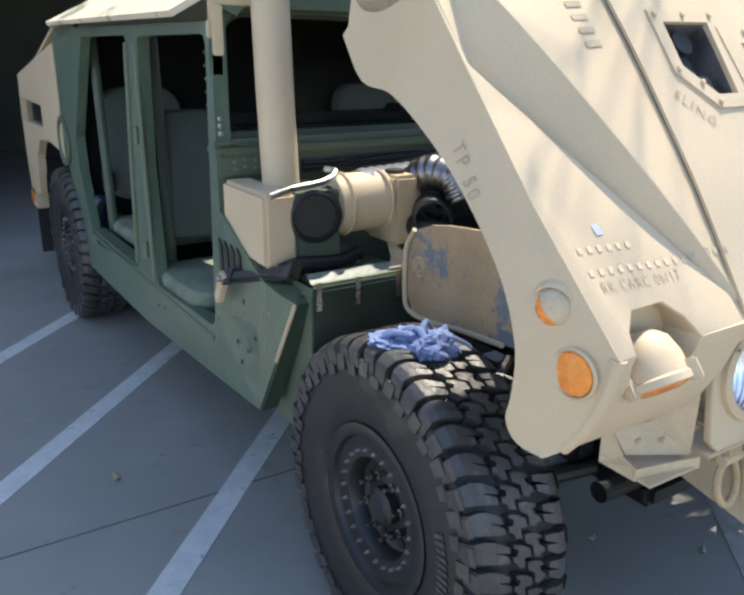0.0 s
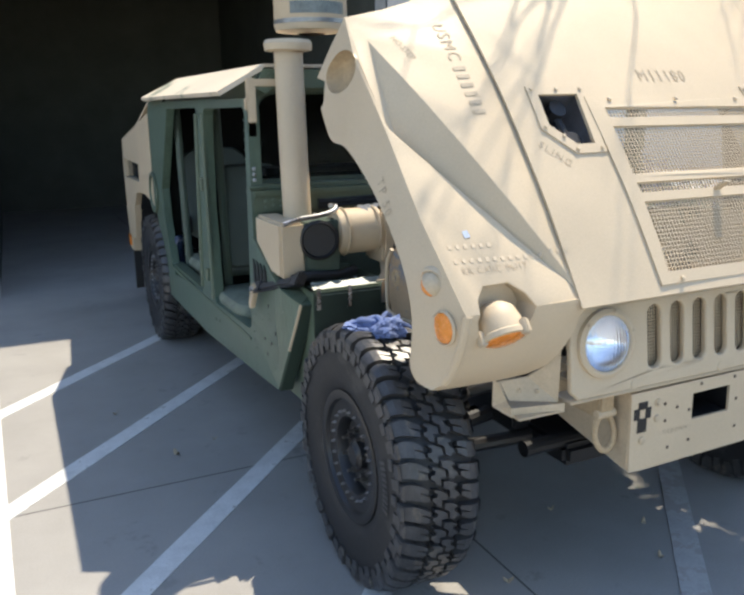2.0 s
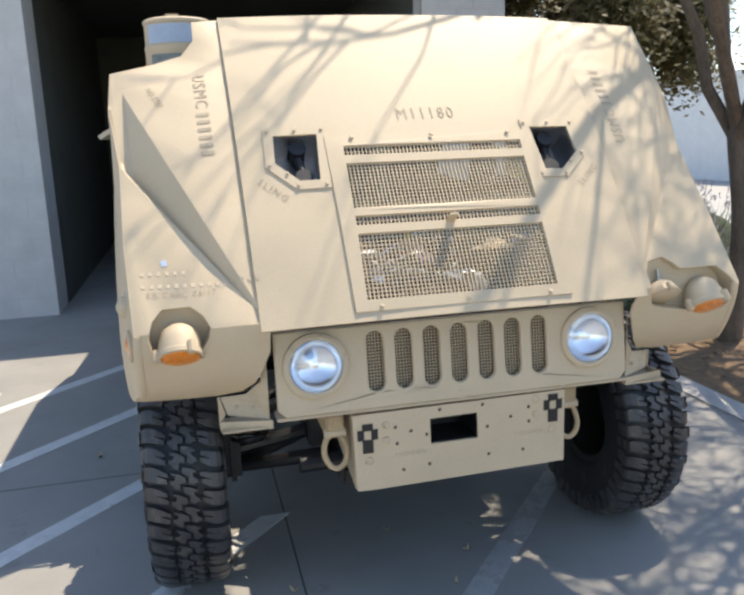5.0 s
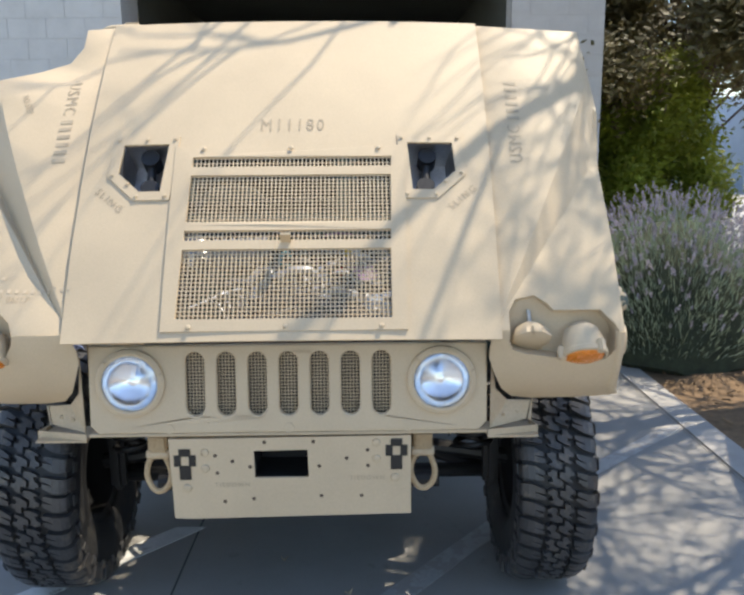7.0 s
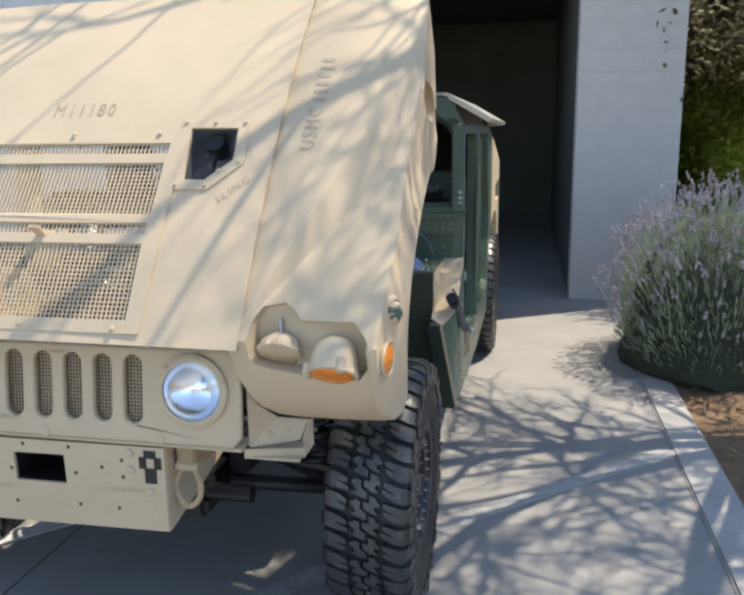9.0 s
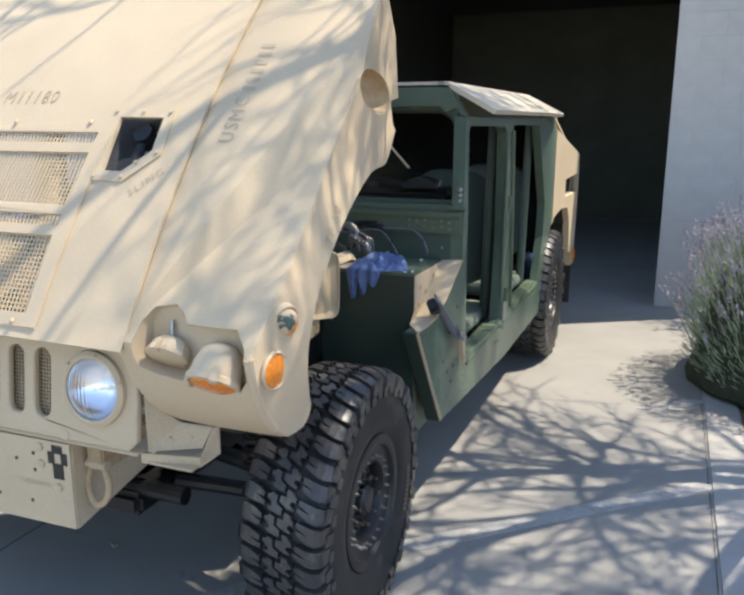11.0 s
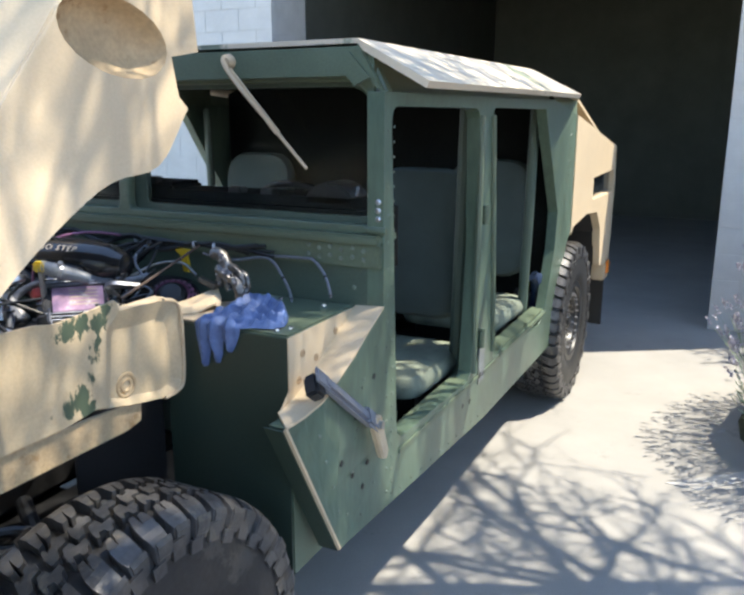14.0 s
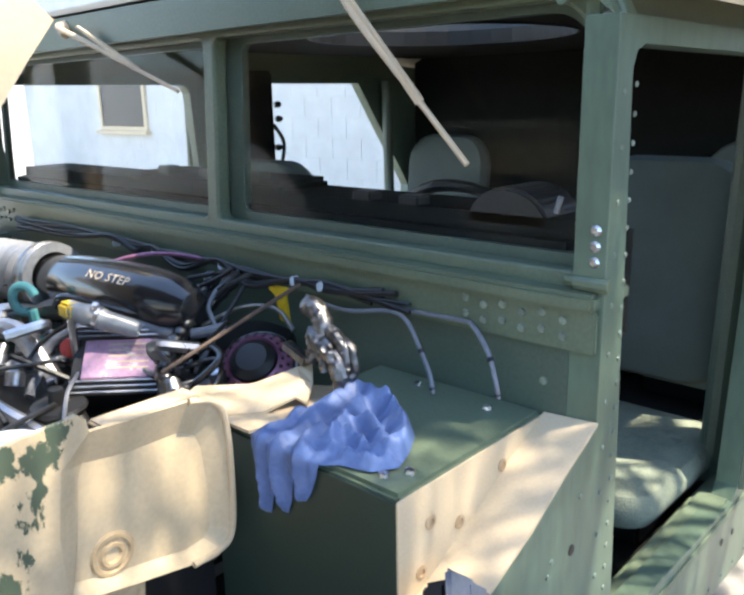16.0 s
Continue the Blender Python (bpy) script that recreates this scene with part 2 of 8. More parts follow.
LABEL_BLUE = material("blue_sticker", (0.40, 0.46, 0.56), 0.4, vary=0.1)
DRY = material("dry_leaf", (0.45, 0.36, 0.24), 0.9, vary=0.2)
# near-black with little specular: the cab's inner shade is in the colour
CAB = material("dull_black_cab_shade", (0.010, 0.011, 0.010), 0.9, vary=0.3, scale=10, fine=90, bump=0.1)
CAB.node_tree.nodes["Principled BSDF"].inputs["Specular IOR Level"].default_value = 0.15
DARK_STEEL = material("dirty_bolt_steel", (0.30, 0.29, 0.28), 0.34, metal=1.0, vary=0.25, scale=40, fine=200, bump=0.1)
GLOSS_BLACK = material("oily_black_plastic", (0.018, 0.018, 0.02), 0.2, vary=0.3, scale=10, fine=90, bump=0.05, coat=0.5)
DARK_GLASS = material("dark_tinted_glass", (0.02, 0.025, 0.03), 0.08, vary=0.1, bump=0.0)
BLACK_STRAP = material("black_rubber_strap", (0.02, 0.021, 0.025), 0.4, vary=0.25, scale=12, fine=160, bump=0.15)
RIVET = material("worn_rivet", (0.17, 0.21, 0.17), 0.4, vary=0.3, scale=40)
for mat_, amount_ in ((LEAF, 0.45), (BROWN_LEAF, 0.35), (LAV_LEAF, 0.3), (LAV_FLOWER, 0.3)):
    # thin leaves let light through
    n_, l_ = mat_.node_tree.nodes, mat_.node_tree.links
    thin, both = n_.new("ShaderNodeBsdfTranslucent"), n_.new("ShaderNodeMixShader")
    both.inputs[0].default_value = amount_
    src = n_["Principled BSDF"].inputs["Base Color"].links[0].from_socket
    l_.new(src, thin.inputs["Color"])
    l_.new(n_["Principled BSDF"].outputs[0], both.inputs[1])
    l_.new(thin.outputs[0], both.inputs[2])
    l_.new(both.outputs[0], n_["Material Output"].inputs["Surface"])


# ---- mesh helpers ----
def finish(name, bm, mat, smooth=False, smooth_to=0.6):
    me = bpy.data.meshes.new(name)
    bmesh.ops.recalc_face_normals(bm, faces=bm.faces)
    if smooth:
        for f in bm.faces:
            f.smooth = True
        for e in bm.edges:
            if len(e.link_faces) == 2 and e.calc_face_angle(0) > smooth_to:
                e.smooth = False
    bm.to_mesh(me)
    bm.free()
    if mat:
        me.materials.append(mat)
    return me


def part(name, bm, mat, parent, label="", smooth=False, at=None, smooth_to=0.6, kind=""):
    """One mesh object under a thing or a part. The mesh is in world places unless at gives its own pose under the parent."""
    ob = new(name, finish(name, bm, mat, smooth, smooth_to))
    tagged(ob, kind=kind)
    ob.parent = parent
    if at is not None:
        ob.matrix_basis = at
    elif parent.type == "EMPTY":
        ob.matrix_parent_inverse = Matrix.Translation(-parent.location)
    if label:
        tagged(ob, label)
    return ob


def thing(name, at, label, category, group="", kind=""):
    ob = new(name)
    ob.empty_display_size = 0.2
    ob.location = at
    return tagged(ob, label, category, group, kind)


def solid(name, bm, mat, label, category, group="", kind="", smooth=False):
    return tagged(new(name, finish(name, bm, mat, smooth)), label, category, group, kind)


def box(bm, lo, hi, bevel=0.0, m=None):
    r = bmesh.ops.create_cube(bm, size=1)
    for v in r["verts"]:
        v.co = Vector([lo[i] + (v.co[i] + 0.5) * (hi[i] - lo[i]) for i in range(3)])
    if m is not None:
        bmesh.ops.transform(bm, matrix=m, verts=r["verts"])
    if bevel:
        edges = list({e for v in r["verts"] for e in v.link_edges})
        bmesh.ops.bevel(bm, geom=edges, offset=bevel, segments=2, affect="EDGES")
    return bm


def prism(bm, pts, depth, bevel=0.0):
    """A plate: the loop pts (3D) pushed along the vector depth."""
    a = [bm.verts.new(p) for p in pts]
    b = [bm.verts.new(Vector(p) + Vector(depth)) for p in pts]
    fs = [bm.faces.new(a), bm.faces.new(b[::-1])]
    for i in range(len(a)):
        j = (i + 1) % len(a)
        fs.append(bm.faces.new((a[j], a[i], b[i], b[j])))
    if bevel:
        bmesh.ops.bevel(bm, geom=list({e for f in fs for e in f.edges}), offset=bevel, segments=2, affect="EDGES")
    return bm


def holed(bm, outer, holes, to3d, depth, cuts=(), ucuts=()):
    """A plate with openings: loops in a flat (u, v) plane, laid into space by to3d and thickened along depth. cuts: v values at which it may bend."""
    edges = []
    for loop in [outer, *holes]:
        vs = [bm.verts.new((u, v, 0)) for u, v in loop]
        edges += [bm.edges.new((vs[i], vs[(i + 1) % len(vs)])) for i in range(len(vs))]
    bmesh.ops.triangle_fill(bm, edges=edges, use_beauty=True, use_dissolve=False)
    for v in cuts:
        bmesh.ops.bisect_plane(bm, geom=bm.verts[:] + bm.edges[:] + bm.faces[:], plane_co=(0, v, 0), plane_no=(0, 1, 0))
    for u in ucuts:
        bmesh.ops.bisect_plane(bm, geom=bm.verts[:] + bm.edges[:] + bm.faces[:], plane_co=(u, 0, 0), plane_no=(1, 0, 0))
    for v in bm.verts:
        v.co = Vector(to3d(v.co.x, v.co.y))
    bmesh.ops.recalc_face_normals(bm, faces=bm.faces)
    r = bmesh.ops.extrude_face_region(bm, geom=bm.faces[:])
    bmesh.ops.translate(bm, vec=Vector(depth), verts=[g for g in r["geom"] if isinstance(g, bmesh.types.BMVert)])
    return bm


def rounded(u0, v0, u1, v1, r, n=5):
    """A loop with rounded corners."""
    out = []
    for cu, cv, a0 in ((u1 - r, v1 - r, 0), (u0 + r, v1 - r, 90), (u0 + r, v0 + r, 180), (u1 - r, v0 + r, 270)):
        out += [(cu + r * math.cos(radians(a0 + 90 * i / n)), cv + r * math.sin(radians(a0 + 90 * i / n))) for i in range(n + 1)]
    return out


def tube(bm, pts, r, n=10, cap=True, r2=None):
    """A round bar or hose along points; r2: its radius at the end."""
    pts = [Vector(p) for p in pts]
    rings, up = [], None
    for i, p in enumerate(pts):
        d = (pts[min(i + 1, len(pts) - 1)] - pts[max(i - 1, 0)]).normalized()
        if up is None:
            up = d.orthogonal().normalized()
        up = (up - d * up.dot(d)).normalized()
        side = d.cross(up)
        rad = r if r2 is None else r + (r2 - r) * i / (len(pts) - 1)
        rings.append([bm.verts.new(p + rad * (up * math.cos(2 * math.pi * k / n) + side * math.sin(2 * math.pi * k / n))) for k in range(n)])
    for a, b in zip(rings, rings[1:]):
        for k in range(n):
            bm.faces.new((a[k], a[(k + 1) % n], b[(k + 1) % n], b[k]))
    if cap:
        bm.faces.new(rings[0][::-1])
        bm.faces.new(rings[-1])
    return bm


def curve_pts(pts, n=8):
    """A smooth line through points (Catmull-Rom)."""
    pts = [Vector(p) for p in pts]
    ext = [2 * pts[0] - pts[1], *pts, 2 * pts[-1] - pts[-2]]
    out = []
    for a, b, c, d in zip(ext, ext[1:], ext[2:], ext[3:]):
        for i in range(n):
            t = i / n
            out.append(0.5 * (2 * b + (c - a) * t + (2 * a - 5 * b + 4 * c - d) * t * t + (3 * b - a - 3 * c + d) * t ** 3))
    return [*out, pts[-1]]


def ribbed(bm, pts, r, deep=0.14, n=14):
    """A corrugated hose along points."""
    pts = curve_pts(pts, 12)
    tube(bm, pts, r, n)
    bm.verts.ensure_lookup_table()
    for i, p in enumerate(pts):
        for k in range(n):
            v = bm.verts[i * n + k]
            v.co = p + (v.co - p) * (1 + (deep if i % 4 < 2 else 0))
    return bm


def lathe(bm, profile, m, n=32):
    """A turned form: profile of (radius, height) round the z axis of the pose m."""
    rings = []
    for r, z in profile:
        rings.append([bm.verts.new(m @ Vector((r * math.cos(2 * math.pi * k / n), r * math.sin(2 * math.pi * k / n), z))) for k in range(n)] if r > 1e-5 else [bm.verts.new(m @ Vector((0, 0, z)))])
    for a, b in zip(rings, rings[1:]):
        for k in range(n):
            j = (k + 1) % n
            if len(a) == 1 and len(b) == 1:
                continue
            if len(a) == 1:
                bm.faces.new((a[0], b[j], b[k]))
            elif len(b) == 1:
                bm.faces.new((a[k], a[j], b[0]))
            else:
                bm.faces.new((a[k], a[j], b[j], b[k]))
    return bm


def towards(p, d):
    """A pose at p whose z axis points along d."""
    return Matrix.Translation(p) @ Vector(d).to_track_quat("Z", "Y").to_matrix().to_4x4()


def lettering(name, words, height, m, mat, parent, label="", stretch=1.0, spacing=1.0, depth=0.0):
    """Stencilled words as a thin mesh, centred, in the x-y plane of the pose m."""
    cu = bpy.data.curves.new(name, "FONT")
    cu.body, cu.size, cu.align_x, cu.align_y, cu.extrude, cu.resolution_u, cu.space_character = words, height / 0.69, "CENTER", "CENTER", depth, 2, spacing
    tmp = bpy.data.objects.new(name, cu)
    scene.collection.objects.link(tmp)
    me = bpy.data.meshes.new_from_object(tmp.evaluated_get(bpy.context.evaluated_depsgraph_get()))
    bpy.data.objects.remove(tmp)
    bm = bmesh.new()
    bm.from_mesh(me)
    bpy.data.meshes.remove(me)
    bmesh.ops.transform(bm, matrix=m @ Matrix.Diagonal((stretch, 1, 1, 1)), verts=bm.verts)
    return part(name, bm, mat, parent, label)


def bars(name, count, height, width, m, mat, parent, label=""):
    """Plain upright bars in place of characters."""
    bm = bmesh.new()
    for i in range(count):
        u = (i - (count - 1) / 2) * width
        bm.faces.new([bm.verts.new(m @ Vector(p)) for p in ((u - width * 0.22, -height / 2, 0), (u + width * 0.22, -height / 2, 0), (u + width * 0.22, height / 2, 0), (u - width * 0.22, height / 2, 0))])
    return part(name, bm, mat, parent, label)


def facing(p, normal, right):
    """A pose at p whose z axis is normal and whose x axis lies along right."""
    z = Vector(normal).normalized()
    x = (Vector(right) - z * z.dot(Vector(right))).normalized()
    y = z.cross(x)
    return Matrix(((x.x, y.x, z.x, p[0]), (x.y, y.y, z.y, p[1]), (x.z, y.z, z.z, p[2]), (0, 0, 0, 1)))


# ---- ground, kerb, planting bed ----
bm = bmesh.new()
box(bm, (-60, -60, -0.3), (2.151, 60, 0.0))
solid("ground", bm, CONCRETE, "grey concrete driveway with faint stains", "ground", kind="structure")
bm = bmesh.new()
box(bm, (2.155, -20, -0.3), (2.36, 6.9, 0.012), 0.012)
solid("kerb", bm, KERB, "narrow concrete edging strip along the planting bed", "kerb", kind="structure")
bm = bmesh.new()
bmesh.ops.create_grid(bm, x_segments=50, y_segments=120, size=1)
for v in bm.verts:
    x, y = 2.355 + (v.co.x + 1) * 4.0, -12 + (v.co.y + 1) * 10.5
    v.co = (x, y, -0.01 + 0.05 * min(1, (x - 2.355) * 3) * (0.5 + noise.noise((x * 2, y * 2, 0))))
solid("planting_bed", bm, MULCH, "brown bark mulch planting bed", "ground", kind="structure", smooth=True)
bm = bmesh.new()
box(bm, (2.14, 6.9, -0.3), (60, 60, -0.015))
box(bm, (10.3, -60, -0.3), (60, 6.9, -0.015))
solid("pavement", bm, KERB, "pale concrete lane behind the planting bed", "pavement", kind="structure")
bm = bmesh.new()
for i in range(420):
    x, y = random.uniform(2.37, 4.6), random.uniform(0.2, 3.4)
    box(bm, (-0.02, -0.006, -0.003), (0.02, 0.006, 0.003), 0, pose(x, y, 0.03, random.uniform(-20, 20), random.uniform(-20, 20), random.uniform(0, 180)) @ Matrix.Scale(random.uniform(0.5, 1.6), 4))
solid("bark_chips", bm, MULCH, "loose bark chips on the planting bed", "mulch", kind="stuff")

for k, y0 in enumerate((4.30, 3.05, 1.80, 0.62)):
    bm = bmesh.new()
    x0, x1 = -2.9, -0.55
    f = lambda x: y0 - 0.02 + (x + 0.90) * 1.06
    n = 14
    for i in range(n):
        a, b = x0 + (x1 - x0) * i / n, x0 + (x1 - x0) * (i + 1) / n
        w0, w1 = 0.070 + 0.006 * noise.noise((a * 5, k, 0)), 0.070 + 0.006 * noise.noise((b * 5, k, 0))
        prism(bm, [(a - w0, f(a), 0.0), (a + w0, f(a), 0.0), (b + w1, f(b), 0.0), (b - w1, f(b), 0.0)], (0, 0, 0.003))
    solid("parking_stripe", bm, STRIPE, "worn white painted parking stripe on the concrete", "road marking", "parking stripes", "structure")
bm = bmesh.new()
prism(bm, [(0.80, 1.0, 0.0), (0.93, 1.0, 0.0), (-0.20, -0.30, 0.0), (-0.34, -0.30, 0.0)], (0, 0, 0.003))
solid("parking_stripe", bm, STRIPE_FADED, "worn white painted parking stripe on the concrete", "road marking", "parking stripes", "structure")
bm = prism(bmesh.new(), [(-2.33, 3.35, 0.0), (-2.22, 3.35, 0.0), (-2.12, 0.2, 0.0), (-2.25, 0.2, 0.0)], (0, 0, 0.0045))
solid("parking_stripe", bm, STRIPE, "broad worn white line along the bay", "road marking", "parking stripes", "structure")

for x0, y0, x1, y1 in ((0.98, 1.12, 2.16, 2.18), (1.84, 3.10, 2.16, 3.39)):
    bm, n = bmesh.new(), 8
    for i in range(n):
        (a, c), (b, d) = [(x0 + (x1 - x0) * k / n, y0 + (y1 - y0) * k / n) for k in (i, i + 1)]
        w0, w1 = 0.068 + 0.008 * noise.noise((a * 5, c, 3)), 0.068 + 0.008 * noise.noise((b * 5, d, 3))
        prism(bm, [(a - w0, c, 0.0), (a + w0, c, 0.0), (b + w1, d, 0.0), (b - w1, d, 0.0)], (0, 0, 0.003))
    solid("parking_stripe", bm, STRIPE_FADED, "nearly worn away white parking stripe on the concrete", "road marking", "parking stripes", "structure")
for x0, y0, x1, y1 in ((-9, 1.64, -0.6, 1.64), (-0.51, -8, -0.51, 12)):
    w = 0.004
    bm = box(bmesh.new(), (x0 - w, y0 - w, -0.01), (x1 + w, y1 + w, 0.0006))
    solid("ground_joint", bm, SEAM, "thin dark control joint in the concrete", "ground", kind="structure")


def scrap(x, y, size, turn, label):
    """A curled dry leaf or paper scrap on the ground."""
    bm = bmesh.new()
    n = 8
    rim = [bm.verts.new((size * (1 + 0.25 * math.sin(3 * a)) * math.cos(a), 0.45 * size * math.sin(a), 0.012 + 0.01 * math.cos(2 * a))) for a in [2 * math.pi * i / n for i in range(n)]]
    mid = bm.verts.new((0, 0, 0.004))
    for i in range(n):
        bm.faces.new((mid, rim[i], rim[(i + 1) % n]))
    r = bmesh.ops.extrude_face_region(bm, geom=bm.faces[:])
    bmesh.ops.translate(bm, vec=(0, 0, 0.002), verts=[g for g in r["geom"] if isinstance(g, bmesh.types.BMVert)])
    ob = solid("dry_leaf", bm, DRY, label, "leaf", "dry leaves on the ground")
    ob.matrix_basis = pose(x, y, -0.002, 0, 0, turn)


for x, y, s, a in ((-1.41, 1.94, 0.028, 100), (-0.10, 0.68, 0.016, 0), (0.17, 0.43, 0.02, 40), (-1.20, 2.02, 0.012, 10), (-0.55, 0.35, 0.02, 150), (0.05, 0.22, 0.018, 70), (-1.62, 2.6, 0.012, 20)):
    scrap(x, y, s, a, "small pale dry leaf on the concrete")

# ---- garage building ----
WALL_Y, OPEN_L, OPEN_R, TOP = 6.0, -2.22, 1.80, 4.1


def block_wall(name, x0, x1, y, z1, label, joined, deep=0.3):
    """A wall of 0.4 x 0.2 m blocks with recessed joints."""
    bm = bmesh.new()
    box(bm, (x0 + 0.004, y + 0.0025, 0), (x1 - 0.004, y + deep, z1))
    wall = solid(name, bm, MORTAR, label, "wall", kind="structure")
    stuff = bmesh.new()
    meshes = {}
    for row in range(int(z1 / 0.203)):
        x = x0 - (0.2 if row % 2 else 0)
        while x < x1 - 0.02:
            a, b = max(x, x0), min(x + 0.4, x1)
            if b - a > 0.03:
                if joined:
                    box(stuff, (a + 0.0025, y - 0.001 - random.random() * 0.001, row * 0.203 + 0.0025), (b - 0.0025, y + 0.05, row * 0.203 + 0.2005))
                else:
                    key = round(b - a, 2)
                    if key not in meshes:
                        bb = box(bmesh.new(), (-key / 2 + 0.004, -0.001, 0.004), (key / 2 - 0.004, 0.05, 0.2), 0.004)
                        meshes[key] = finish("block", bb, BLOCK)
                    ob = new("block", meshes[key])
                    ob.parent = wall
                    ob.location = ((a + b) / 2, y - random.random() * 0.0025, row * 0.203)
            x += 0.4
    if joined:
        tagged(part("blocks", stuff, BLOCK, wall), kind="stuff")
    else:
        stuff.free()
    return wall


block_wall("wall_right", OPEN_R, 2.78, WALL_Y, TOP, "grey painted concrete block pier beside the garage opening", False)
block_wall("wall_left", -11.0, OPEN_L, WALL_Y, TOP, "grey painted concrete block garage wall", True, 0.62)
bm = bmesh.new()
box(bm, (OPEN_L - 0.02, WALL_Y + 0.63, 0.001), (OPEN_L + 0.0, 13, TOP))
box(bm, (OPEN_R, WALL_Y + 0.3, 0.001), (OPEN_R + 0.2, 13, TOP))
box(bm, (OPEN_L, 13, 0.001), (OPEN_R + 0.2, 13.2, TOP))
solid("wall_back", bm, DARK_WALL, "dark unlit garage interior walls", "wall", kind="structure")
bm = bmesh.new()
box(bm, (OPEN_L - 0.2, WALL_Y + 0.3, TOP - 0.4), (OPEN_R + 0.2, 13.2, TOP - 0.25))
solid("ceiling", bm, DARK_WALL, "garage ceiling, coloured dark as if unlit", "ceiling", kind="structure")
bm = bmesh.new()
box(bm, (-11.3, 6.25, TOP), (3.0, 13.6, TOP + 0.25), 0.02)
# unseen tall parapet, sized to cast the shadow edge on the driveway
box(bm, (-11.3, 6.0, TOP), (1.7, 6.24, 6.6), 0.02)
solid("garage_roof", bm, MORTAR, "flat garage roof with a shallow eave and an added unseen parapet", "roof", kind="structure")
bm = bmesh.new()
box(bm, (OPEN_L, WALL_Y, 3.75), (OPEN_R, WALL_Y + 0.3, TOP))
solid("lintel", bm, MORTAR, "concrete lintel over the garage opening", "lintel", kind="structure")
win = tagged(new("window_1"), "dark two-pane window in the block wall", "window", "", "structure")
win.location = (-8.0, WALL_Y, 1.3)
bm = holed(bmesh.new(), [(-0.6, -0.05), (0.6, -0.05), (0.6, 0.95), (-0.6, 0.95)], [[(-0.54, 0), (0.54, 0), (0.54, 0.9), (-0.54, 0.9)]], lambda u, v: (u, -0.04, v), (0, 0.05, 0))
part("window_frame", bm, TAN, win, at=Matrix.Identity(4))
part("pane", box(bmesh.new(), (-0.54, -0.02, 0), (0.54, -0.012, 0.9)), BLACK, win, at=Matrix.Identity(4))
part("window_sill", box(bmesh.new(), (-0.65, -0.09, -0.1), (0.65, 0.0, -0.055), 0.006), TAN, win, at=Matrix.Identity(4))


# ---- the truck ----
truck = thing("military_truck", (0, 2.6, 0), "tan and green four-door military truck with its hood raised", "truck")

# front wheels turn straight ahead; one wheel built, then copied
AXLE_F, AXLE_R, WHEEL_X, WHEEL_Z, R_T, W_T = 0.66, 4.06, 0.908, 0.458, 0.47, 0.325


